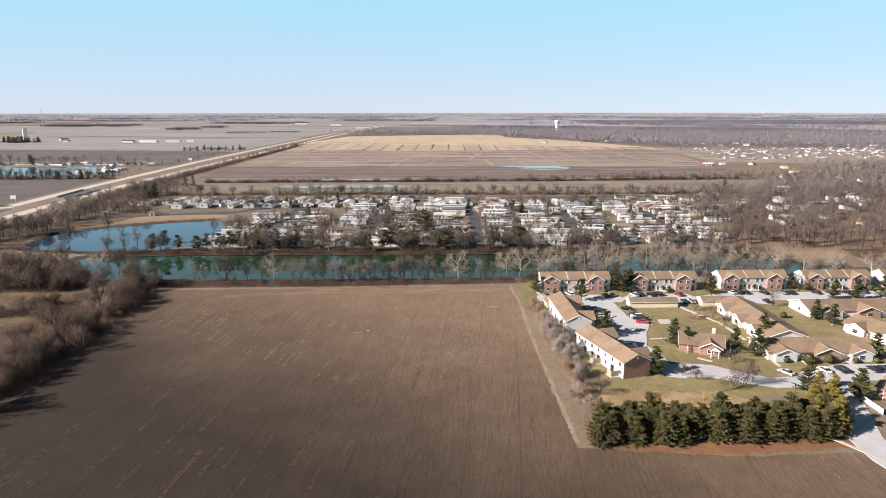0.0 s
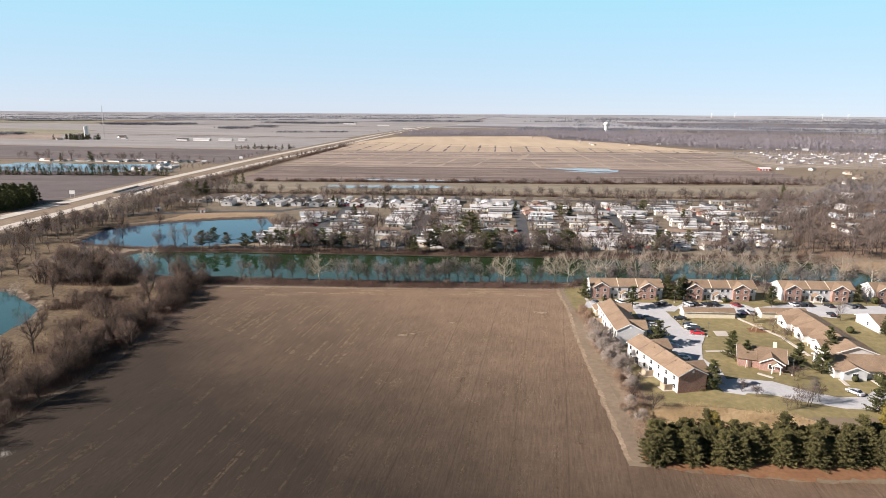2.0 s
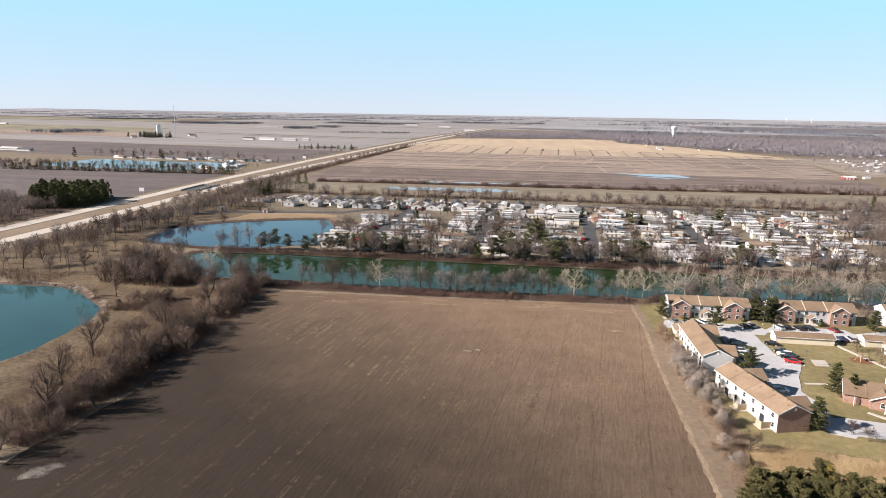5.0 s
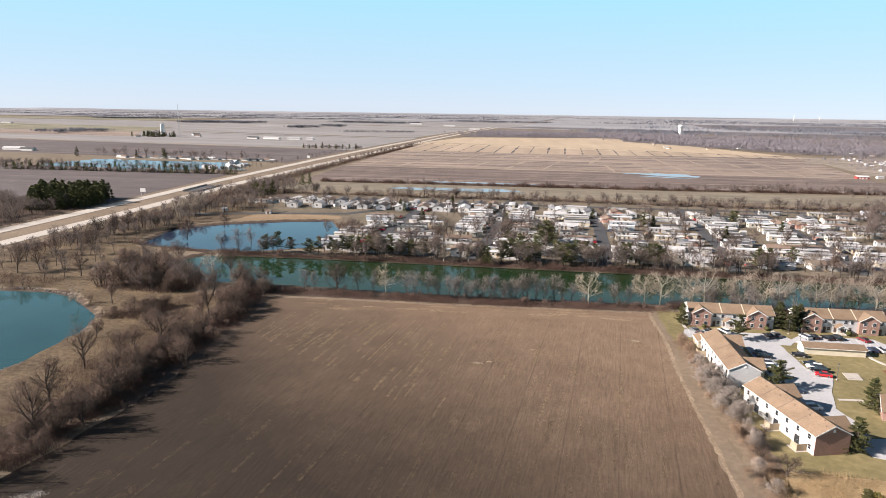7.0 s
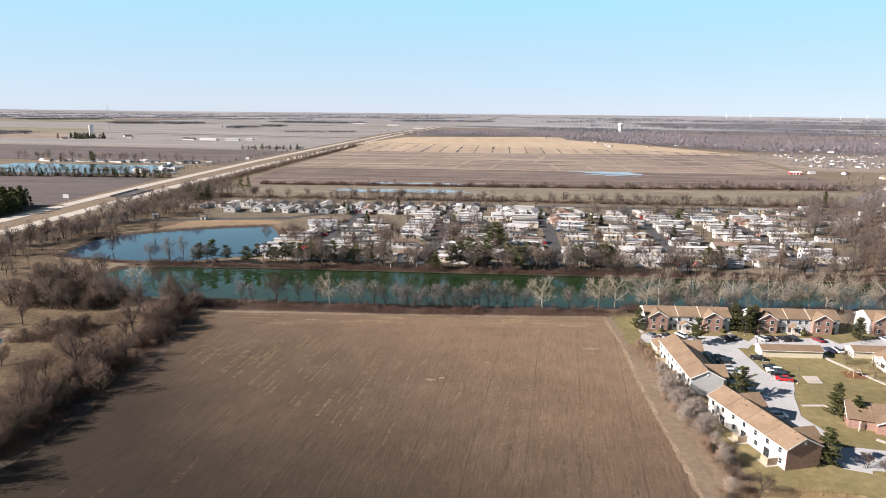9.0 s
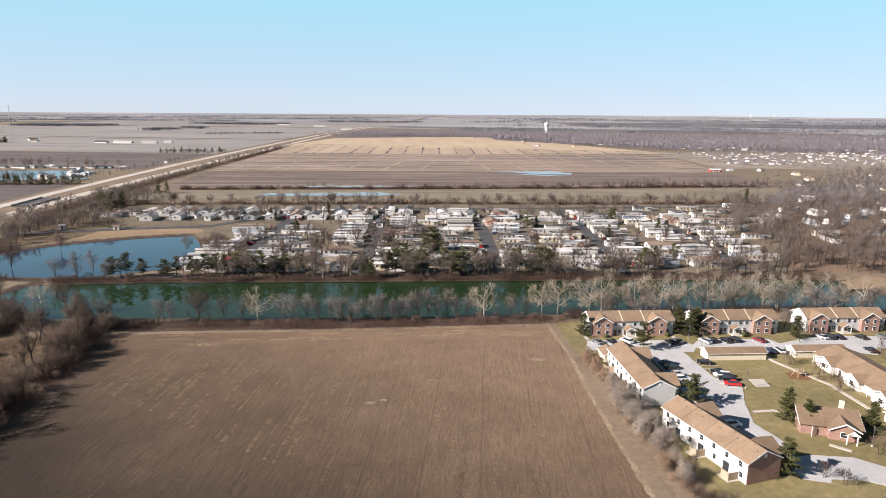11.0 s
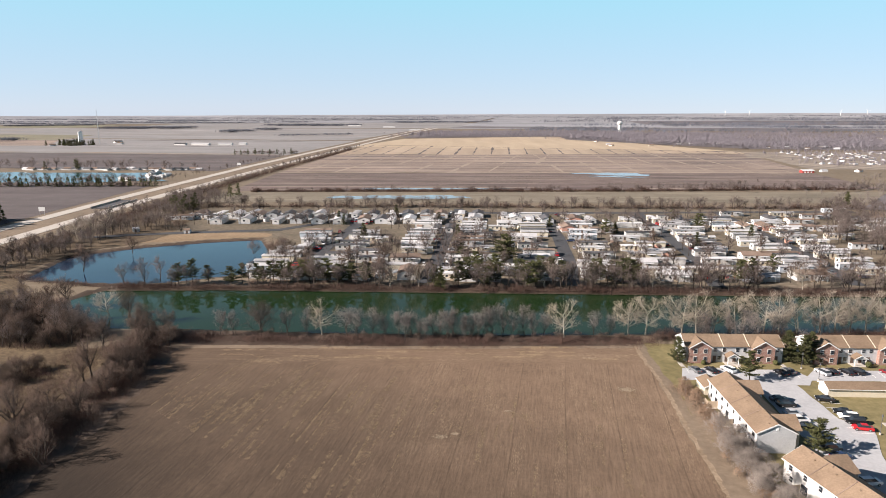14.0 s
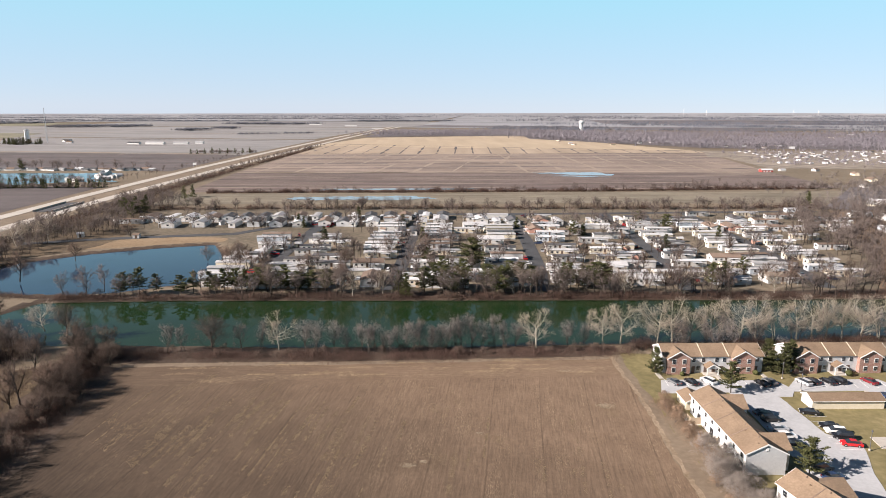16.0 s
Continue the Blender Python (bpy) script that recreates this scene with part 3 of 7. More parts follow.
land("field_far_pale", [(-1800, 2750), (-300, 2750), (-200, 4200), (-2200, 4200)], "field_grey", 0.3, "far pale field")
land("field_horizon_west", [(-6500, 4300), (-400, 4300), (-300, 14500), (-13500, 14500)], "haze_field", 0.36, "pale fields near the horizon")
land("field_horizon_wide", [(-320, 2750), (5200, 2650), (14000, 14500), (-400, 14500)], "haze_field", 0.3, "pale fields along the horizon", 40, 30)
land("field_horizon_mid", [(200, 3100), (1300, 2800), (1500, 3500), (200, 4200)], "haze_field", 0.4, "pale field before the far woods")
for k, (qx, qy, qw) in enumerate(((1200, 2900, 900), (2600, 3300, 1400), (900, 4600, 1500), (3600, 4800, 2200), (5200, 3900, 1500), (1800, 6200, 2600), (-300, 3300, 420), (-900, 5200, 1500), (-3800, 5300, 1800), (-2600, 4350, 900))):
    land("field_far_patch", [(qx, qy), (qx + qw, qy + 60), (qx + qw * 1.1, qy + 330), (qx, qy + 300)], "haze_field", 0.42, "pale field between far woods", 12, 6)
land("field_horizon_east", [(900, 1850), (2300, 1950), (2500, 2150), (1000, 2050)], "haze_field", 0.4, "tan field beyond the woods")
sheet("puddle_rim", [(52, 846), (96, 838), (118, 840), (104, 848), (70, 853)], "puddle", 0.35, "thin strip of rain water in the field", "puddle", 3, 5)
sheet("puddle_field", [(38, 880), (70, 892), (108, 895), (132, 872), (120, 858), (74, 862)], "puddle", 0.35, "rain water standing in the field", "puddle", 5, 8)
sheet("puddle_strip", [(-186, 618), (-100, 628), (-60, 640), (-84, 655), (-150, 642), (-188, 636)], "puddle", 0.35, "standing water on the strip field", "puddle", 4, 6)
sheet("puddle_furrow", [(-180, 686), (-40, 706), (-30, 716), (-170, 698)], "puddle", 0.35, "long puddle along the field edge", "puddle", 2, 6)


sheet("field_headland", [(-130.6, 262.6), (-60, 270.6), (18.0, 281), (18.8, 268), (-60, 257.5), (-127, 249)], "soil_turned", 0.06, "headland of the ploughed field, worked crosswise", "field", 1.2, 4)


def flecks(name, spots, lines_, turn, material, label, seed, dry=True):
    """Straw and pale clods lying on the soil. spots: x, y, half width, half length, how many; lines_: x0, y0, x1, y1, spread, how many."""
    r = np.random.default_rng(seed)
    at = [np.stack([r.normal(x, rx / 2, n), r.normal(y, ry / 2, n)], -1) for x, y, rx, ry, n in spots]
    for x0, y0, x1, y1, spread, n in lines_:
        u = np.sort(r.uniform(0, 1, n * 3))
        u = u[np.sin(u * 37 + x0) + np.sin(u * 91 + y0) > -.2][:n]      # gathered in stretches with gaps
        at.append(np.stack([x0 + (x1 - x0) * u, y0 + (y1 - y0) * u], -1) + r.normal(0, spread, (len(u), 2)))
    at = np.concatenate(at)
    if dry:
        at = at[at[:, 0] * .62 + at[:, 1] > 150]      # not in the darker near-left corner
    n = len(at)
    a = turn + r.normal(0, .5, n)
    ln, wd = r.uniform(.06, .20, n), r.uniform(.03, .075, n)
    f, g_ = np.stack([-np.sin(a), np.cos(a)], -1) * ln[:, None], np.stack([np.cos(a), np.sin(a)], -1) * wd[:, None]
    z = np.full((n, 1), .04)
    v = np.stack([np.hstack([at - f, z - .02]), np.hstack([at + g_ - f * .3, z]), np.hstack([at + f, z - .02]), np.hstack([at - g_ + f * .2, z + .03])], 1).reshape(-1, 3)
    t = (np.array([(0, 1, 3), (1, 2, 3)])[None] + (np.arange(n) * 4)[:, None, None]).reshape(-1, 3)
    return tagged(new(name, tri_mesh(name, v, t, material)), label, "straw", kind="stuff")


fr = random.Random(44)
flecks("pale_clods", [(10.8, 247.3, 2.2, 1.5, 900), (-36.8, 214.5, 1.5, .9, 300), (-33.8, 216.3, .9, .6, 140), (-21.5, 230, 1.0, .7, 70), (3, 270, 3, .9, 200)], [], radians(-3), "pale_clod", "pale dry clods lying in patches on the soil", 43)
flecks("straw_patches", [(12, 244, 3.5, 4, 500), (-30, 218, 7, 5, 600)] + [(fr.uniform(-118, 14), fr.uniform(165, 258), fr.uniform(1, 3), fr.uniform(2, 7), fr.randrange(60, 180)) for _ in range(60)],
       [], radians(-3), "straw_fleck", "straw lying in patches on the soil", 45)
row_lines = []
for k in range(120):
    x, y, ln = fr.uniform(-112, 16) if k < 50 else fr.uniform(-114, -48), fr.uniform(175, 240), fr.uniform(10, 45)
    row_lines.append((x, y, x + ln * .052, min(256, y + ln), fr.uniform(.08, .4), int(ln * fr.uniform(6, 16))))
flecks("straw_rows", [], row_lines, radians(-3), "straw_fleck", "faint broken straw rows on the ploughed soil", 46)
near_lines = []
for _ in range(80):
    x, y, ln = fr.uniform(-104, 22), fr.uniform(95, 170), fr.uniform(10, 40)
    near_lines.append((x, y, x + ln * .052, y + ln, fr.uniform(.1, .4), int(ln * fr.uniform(4, 12))))
flecks("straw_near", [(fr.uniform(-104, 22), fr.uniform(100, 180), fr.uniform(1, 3), fr.uniform(2, 6), fr.randrange(30, 90)) for _ in range(60)], near_lines, radians(-3), "straw_dull", "dull straw on the darker soil", 52, False)
flecks("loose_needles", [], [(31, 140, 60, 136, 1.1, 900), (60, 136, 92, 141, 1.1, 1000), (31, 138.5, 92, 138, 2.2, 700)], radians(60), "orange", "rust-coloured needles strewn on the soil", 53, False)
head_lines = []
for _ in range(22):
    x, off, ln = fr.uniform(-118, 2), fr.uniform(1.5, 15), fr.uniform(6, 24)
    y = 264.6 + (x + 131) * .122 - off
    head_lines.append((x, y, x + ln, y + ln * .125, fr.uniform(.15, .6), int(ln * fr.uniform(8, 26))))
flecks("straw_headland", [], head_lines, radians(-83), "straw_fleck", "straw drifts on the headland of the field", 47)
def stones(name, line, spread, count, size, label, seed):
    """Uneven stones along a shore, in one mesh."""
    r = np.random.default_rng(seed)
    line = np.array(line, float)
    u = r.uniform(0, len(line) - 1.001, count)
    i = u.astype(int)
    p = line[i] + (line[i + 1] - line[i]) * (u - i)[:, None] + r.normal(0, spread, (count, 2))
    c = np.stack([p[:, 0], p[:, 1], np.full(count, -.1)], -1)
    d = np.array([(1, 0, .1), (0, 1, -.1), (-1, 0, .2), (0, -1, 0), (0, 0, 1), (0, 0, -1)], float)
    v = c[:, None] + d[None] * (size * r.uniform(.5, 1.5, (count, 6)) * np.array([1, 1, 1, 1, .7, .7]))[..., None]
    f = np.array([(0, 1, 4), (1, 2, 4), (2, 3, 4), (3, 0, 4), (1, 0, 5), (2, 1, 5), (3, 2, 5), (0, 3, 5)])
    t = (f[None] + (np.arange(count) * 6)[:, None, None]).reshape(-1, 3)
    return tagged(new(name, tri_mesh(name, v.reshape(-1, 3), t, "stone")), label, "stones", kind="stuff")


stones("shore_stones", [(-170, 160), (-166.5, 180), (-167.5, 192), (-170, 208), (-173, 219)], .6, 240, .17, "pale stones along the pond shore", 50)
stones("shore_boulders", [(-203, 242), (-209, 245.5), (-222, 247.5), (-232, 247)], .8, 60, .38, "grey boulders on the pond shore", 51)
flecks("gravel_patch", [(-111.3, 122.8, 2.6, 2.2, 500), (-112.4, 120.5, 1.4, 1.2, 200), (-109.6, 125.4, 1.6, 1.2, 200)], [], radians(40), "concrete", "whitish stones in the field corner", 49, False)



def field_lines(name, quad, spots, width, material, level, label, across=True, seed=1, gap=0.25):
    """Narrow straw lines or bare furrows on a field, broken here and there; spots: where they run, 0 to 1."""
    g_rng = random.Random(seed)
    (a, b, c, d) = [Vector((*p, 0)) for p in quad]
    geo = Geo()
    for k, spot in enumerate(spots):
        spot0, spot1 = spot if isinstance(spot, tuple) else (spot, spot)
        u = 0.0
        while u < 0.99:
            end = min(1.0, u + g_rng.uniform(.08, .45))
            if g_rng.random() > gap:
                w = width * g_rng.uniform(.5, 1.3)
                n = max(2, int((end - u) * 16))
                pts = []
                for i in range(n + 1):
                    e = u + (end - u) * i / n
                    q = spot0 + (spot1 - spot0) * e
                    x_, y_ = (e, q) if across else (q, e)
                    p = (a * (1 - x_) + b * x_) * (1 - y_) + (d * (1 - x_) + c * x_) * y_
                    lean = w * (1 if 0 < i < n else .25) * g_rng.uniform(.7, 1.2) / 2
                    for sgn_ in (-1, 1):
                        px_, py_ = (p.x, p.y + sgn_ * lean) if across else (p.x + sgn_ * lean, p.y)
                        fx, fy, fz, s_ = far(px_, py_)
                        pts.append((fx, fy, fz + level * max(1.0, math.hypot(px_ - CX, py_ - CY) / 1500)))
                geo.add(pts, [(2 * i, 2 * i + 1, 2 * i + 3, 2 * i + 2) for i in range(n)])
            u = end + g_rng.uniform(.01, .06)
    return tagged(new(name, geo.mesh(name, material)), label, "field lines", kind="stuff")


DARK = [(-292, 660), (330, 760), (330, 925), (-314, 842)]
STUB = [(-314, 842), (330, 925), (365, 1290), (-335, 1157)]
STRIPED = [(-335, 1157), (365, 1290), (372, 1345), (-352, 1480)]
field_lines("straw_lines_dark", DARK, [.05 + .071 * k for k in range(14)], 3.2, "straw_line", .16, "thin straw lines on dark wet soil", True, 3, .35)
field_lines("furrow_lines_dark", DARK, [.02 + .05 * k for k in range(20)], 4.0, "soil_far", .13, "dark furrows on the wet field", True, 4, .3)
field_lines("straw_edge", STUB, [.0, .012, .1, .3, .33, .56, .75, .9], 7, "straw_line", .19, "straw strips along the stubble field", True, 5, .2)
field_lines("straw_streaks", STUB, [(.03 + .072 * k, .03 + .072 * k + (.05 if k < 7 else -.06)) for k in range(14)], 5.5, "straw_line", .2, "pale straw streaks across the stubble field", False, 6, .12)
field_lines("dark_strips", STUB, [.15, .2, .25, .4, .46, .5, .62, .68, .82, .87], 9, "fallow", .18, "dark strips of bare soil in the stubble", True, 7, .35)
field_lines("stubble_furrows", STRIPED, [.02 + .044 * k for k in range(23)], 4, "fallow", .24, "dark furrows between bands of straw", False, 8, .03)
field_lines("stubble_edge", STRIPED, [.02, .98], 12, "fallow", .25, "dark furrow along the straw field", True, 9, .1)
WEST = [(-1900, 860), (-430, 860), (-440, 2650), (-3300, 2650)]
field_lines("field_bounds_west", WEST, [.16, .165, .45, .62, .8], 14, "straw_line", .35, "pale grass lanes between the west fields", True, 10, .05)
field_lines("field_tracks_west", WEST, [.1, .28, .41, .7], 9, "fallow", .3, "dark strips in the west fields", True, 11, .3)
for quad in ([(420, 1440), (1500, 1400), (1700, 1900), (300, 1800)], [(90, 1790), (420, 1440), (600, 2200), (60, 2250)], [(-345, 1830), (80, 1990), (60, 2300), (-340, 2250)],
             [(-340, 2900), (900, 2500), (1500, 2900), (-300, 3150)], [(1000, 2200), (3600, 1900), (4800, 2900), (1600, 2700)], [(240, 610), (560, 600), (720, 880), (345, 770)], [(400, 800), (800, 860), (960, 1060), (560, 960)],
             [(600, 3700), (7000, 3600), (11000, 5200), (700, 5000)]):
    land("wood_floor", quad, "wood_floor", 0.46, "leaf-strewn floor of bare woods", 20, 16)
land("field_estate", [(352, 985), (1000, 1000), (1150, 1430), (372, 1345)], "estate", 0.1, "pale grass round the housing estate")
land("field_estate_tan", [(335, 1180), (560, 1200), (540, 1290), (368, 1300)], "estate", 0.2, "straw field by the housing estate")
sheet("ground_west_wood", [(-520, 250), (-352, 250), (-354, 380), (-364, 480), (-390, 490), (-520, 470)], "bank", 0.06, "leaf-strewn floor of the wood west of the highway", "ground cover", 2, 8)
sheet("ground_belt", [(-296, 255), (-262, 262), (-250, 335), (-256, 395), (-234, 420), (-234, 448), (-262, 552), (-258, 590), (-285, 585), (-330, 800), (-340, 800), (-318, 560), (-296, 400)], "rough", 0.06, "leaf-strewn ground under the highway trees", "ground cover", 2, 8)

# ---- roads ----
def ribbon(name, mid, width, material, level, label, category="road"):
    """A road that follows a line of points."""
    left, right = [], []
    for k, (x, y) in enumerate(mid):
        a, b = Vector(mid[max(0, k - 1)]), Vector(mid[min(len(mid) - 1, k + 1)])
        t = (b - a).normalized()
        wd = width if isinstance(width, (int, float)) else width[k]
        left.append((x - t.y * wd / 2, y + t.x * wd / 2))
        right.append((x + t.y * wd / 2, y - t.x * wd / 2))
    pts, faces = [], []
    for side in zip(left, right):
        for x, y in side:
            fx, fy, fz, s = far(x, y)
            pts.append((fx, fy, fz + level))
    k = len(pts)
    pts += [(x, y, z - 0.15) for x, y, z in pts]
    for i in range(len(mid) - 1):
        a = 2 * i
        faces += [(a, a + 1, a + 3, a + 2), (a, a + 2, k + a + 2, k + a), (a + 1, k + a + 1, k + a + 3, a + 3)]
    return tagged(new(name, Geo().add(pts, faces).mesh(name, material)), label, category, kind="structure")


HWY = [(-323, -200), (-323, 150), (-323, 300), (-330, 400), (-351, 620), (-368, 917), (-381, 1300), (-392, 1800), (-396, 2300), (-400, 3000), (-404, 4000)]
ribbon("highway_verge", HWY, 50, "verge", 0.16, "tan grass verge and median of the highway", "verge")
for sgn, nm in ((-1, "highway_west"), (1, "highway_east")):
    ribbon(nm, [(x + sgn * (14 if y < 700 else 16), y) for x, y in HWY], 10.5, "concrete", 0.35, "pale concrete highway carriageway")
ribbon("road_park_main", [(3, 356), (5, 400), (3, 464), (-4, 560)], 7.5, "asphalt", 0.16, "asphalt street through the mobile home park")
ribbon("road_park_middle", [(-62, 352), (-62, 402), (-64, 450), (-68, 575)], 7, "asphalt", 0.16, "asphalt street through the mobile home park")
ribbon("road_park_west", [(-124, 352), (-126, 402), (-130, 530)], 7, "asphalt", 0.16, "asphalt street through the mobile home park")
ribbon("road_park_east", [(66, 362), (70, 420), (66, 570)], 7, "asphalt", 0.16, "asphalt street through the mobile home park")
ribbon("road_park_outer", [(128, 372), (132, 430), (126, 580)], 7, "asphalt", 0.16, "asphalt street through the mobile home park")
ribbon("road_park_back", [(-280, 430), (-238, 449), (-173, 470), (-132, 530), (-68, 555), (60, 572), (130, 584), (230, 600)], 7, "asphalt", 0.13, "asphalt back street of the mobile home park")
sheet("pavement_lot_west", [(51.2, 258.5), (58.5, 256), (60.5, 236), (66.5, 231), (62, 218), (59.5, 207), (62.5, 198), (62, 190), (66, 184), (64, 180.5), (58.5, 182), (57.5, 190), (53.5, 199), (48.5, 212), (47.5, 232), (46.5, 257)], "asphalt_pale", 0.12, "bleached asphalt parking lot", "parking lot", 0.15, 3)
sheet("pavement_lot_north", [(27.5, 256), (29.5, 265), (40, 266.5), (44.5, 266), (55, 267), (62, 267.5), (64, 263), (68, 268.5), (92, 270.5), (94, 266), (110, 274), (140, 275.5), (145, 277), (176, 280), (200, 282), (200, 271), (140, 265), (124, 263), (121, 257), (111, 260), (90, 262.5), (86, 256), (84, 262), (64, 260), (62, 256.5), (46, 255.5), (46, 258), (36, 257)], "asphalt_pale", 0.13, "bleached asphalt parking lot", "parking lot", 0.15, 3)
ribbon("road_south", [(60, 186), (66, 187), (73, 186.5), (80, 182), (88, 179), (97, 180), (104, 184), (115, 188), (150, 191)], [9, 10, 10, 8, 7, 8, 12, 12, 12], "asphalt_pale", 0.14, "bleached asphalt drive")
ribbon("road_entry", [(104, 184), (103, 172), (99, 160), (95, 148), (95, 138), (100, 118), (106, 60)], 8.5, "asphalt_pale", 0.15, "bleached asphalt entry road")

# ---- plants ----


def unit(a):
    return a / np.maximum(np.linalg.norm(a, axis=-1, keepdims=True), 1e-9)


def rods(p0, p1, r0, r1, rng, tip=False):
    """Three-sided tapered rods, or spikes that end in a point, as arrays of places and triangles."""
    d = unit(p1 - p0)
    a = unit(np.cross(d, rng.normal(size=d.shape)))
    b = np.cross(d, a)
    r0 = np.broadcast_to(np.asarray(r0, float), (len(p0),))[:, None]
    r1 = np.broadcast_to(np.asarray(r1, float), (len(p0),))[:, None]
    ring = [(math.cos(k * 2.0944), math.sin(k * 2.0944)) for k in range(3)]
    low = [p0 + r0 * (c * a + s * b) for c, s in ring]
    if tip:
        v = np.stack(low + [p1], 1)
        t = np.array([(0, 1, 3), (1, 2, 3), (2, 0, 3)])
    else:
        v = np.stack(low + [p1 + r1 * (c * a + s * b) for c, s in ring], 1)
        t = np.array([(0, 1, 4), (0, 4, 3), (1, 2, 5), (1, 5, 4), (2, 0, 3), (2, 3, 5)])
    k = v.shape[1]
    return v.reshape(-1, 3), (t[None] + (np.arange(len(p0)) * k)[:, None, None]).reshape(-1, 3)


def joined(pieces):
    vs, ts, k = [], [], 0
    for v, t in pieces:
        vs.append(v)
        ts.append(t + k)
        k += len(v)
    return np.concatenate(vs), np.concatenate(ts)


def grow(p, d, length, n, up, wob, rng):
    pts = [p]
    for _ in range(n):
        d = unit(d + up * np.array([0, 0, 1.0]) + wob * rng.normal(size=d.shape))
        pts.append(pts[-1] + d * (length / n)[:, None])
    return np.stack(pts, 1)


def fork(pts, length, m, lo, hi, angle, ratio, rng):
    """m side shoots on each branch: where they start, which way they go and how long they are."""
    n, k = pts.shape[0], pts.shape[1] - 1
    u = rng.uniform(lo, hi, (n, m)) * k
    i = np.minimum(u.astype(int), k - 1)
    row = np.arange(n)[:, None]
    a, b = pts[row, i], pts[row, i + 1]
    start = a + (b - a) * (u - i)[..., None]
    d = unit(b - a)
    side = unit(np.cross(d, rng.normal(size=d.shape)))
    ang = angle * rng.uniform(0.7, 1.3, (n, m))[..., None]
    out = unit(d * np.cos(ang) + side * np.sin(ang))
    ln = length[:, None] * ratio * (1.25 - 0.6 * u / k) * rng.uniform(0.7, 1.25, (n, m))
    return start.reshape(-1, 3), out.reshape(-1, 3), ln.reshape(-1)


def segments(pts, r0, r1, rng):
    n, k = pts.shape[0], pts.shape[1] - 1
    r0, r1 = np.broadcast_to(r0, (n,)), np.broadcast_to(r1, (n,))
    return joined([rods(pts[:, i], pts[:, i + 1], r0 + (r1 - r0) * i / k, r0 + (r1 - r0) * (i + 1) / k, rng) for i in range(k)])


def to_dome(s, d, h, dome):
    """How far it is from s along d to the rounded outline of a crown."""
    r = np.array([dome[0], dome[0], dome[2]]) * h
    q, e = (s - np.array([0, 0, dome[1] * h])) / r, d / r
    qe, ee = (q * e).sum(-1), (e * e).sum(-1)
    return np.maximum((-qe + np.sqrt(np.maximum(qe * qe - ee * ((q * q).sum(-1) - 1), 0))) / ee, 0)


def bare_tree_data(seed, h, limbs=10, subs=6, twigs=5, tips=3, angle=0.75, thick=1.0, stems=1, low=0.3, fine=0.02, top=0.6, reach=0.5, curves=(4, 2), dome=None):
    """A leafless tree of height h: (trunk with limbs), (branches and twigs). dome: the crown's half width, middle and half height, as shares of h."""
    rng = np.random.default_rng(seed)
    p0 = np.zeros((stems, 3))
    if stems > 1:
        p0[:, :2] = rng.normal(size=(stems, 2)) * 0.25
    lean = 0.05 + 0.16 * (stems > 1)
    d0 = unit(np.stack([rng.normal(0, lean, stems), rng.normal(0, lean, stems), np.ones(stems)], -1))
    trunk = grow(p0, d0, np.full(stems, h * top), 5, 0.08, 0.07, rng)
    rad = h * 0.018 * thick / stems ** 0.4
    s, d, ln = fork(trunk, np.full(stems, h), limbs // stems, low, 1.0, angle, reach, rng)
    if dome:
        ln = np.maximum(to_dome(s, d, h, dome) * rng.uniform(0.72, 1.0, len(s)), 0.12 * h)
    limb = grow(s, d, ln, curves[0], 0.13, 0.11, rng)
    s, d, ln2 = fork(limb, ln, subs, 0.2, 1.0, 0.75, 0.46, rng)
    if dome:
        ln2 = np.minimum(ln2, np.maximum(to_dome(s, d, h, dome) * rng.uniform(0.75, 1.1, len(s)), 0.05 * h))
    sub = grow(s, d, ln2, curves[1], 0.09, 0.14, rng)
    s, d, ln3 = fork(sub, ln2, twigs, 0.15, 1.0, 0.7, 0.55, rng)
    tw = s + d * ln3[:, None] + np.array([0, 0, 0.1]) * ln3[:, None]
    body = joined([segments(trunk, rad, rad * 0.35, rng), segments(limb, rad * 0.40, rad * 0.10, rng)])
    pieces = [segments(sub, rad * 0.13, fine * 1.1, rng), rods(s, tw, fine * 1.2, 0, rng, True)]
    if tips:
        s2, d2, l4 = fork(np.stack([s, tw], 1), ln3, tips, 0.15, 1.0, 0.6, 0.7, rng)
        pieces.append(rods(s2, s2 + d2 * l4[:, None], fine, 0, rng, True))
    return body, joined(pieces)


DATA = []


def bare_tree(label, seed, h, bark="bark", twig="twig", name="bare_tree", group="bare trees", **kw):
    body, crown = bare_tree_data(seed, h, **kw)
    DATA.append((body, crown))
    t = thing(name, label, "tree", group)
    for nm, (v, f), mt in (("trunk", body, bark), ("crown", crown, twig)):
        new(nm, tri_mesh(nm, v, f, mt)).parent = t
    return t


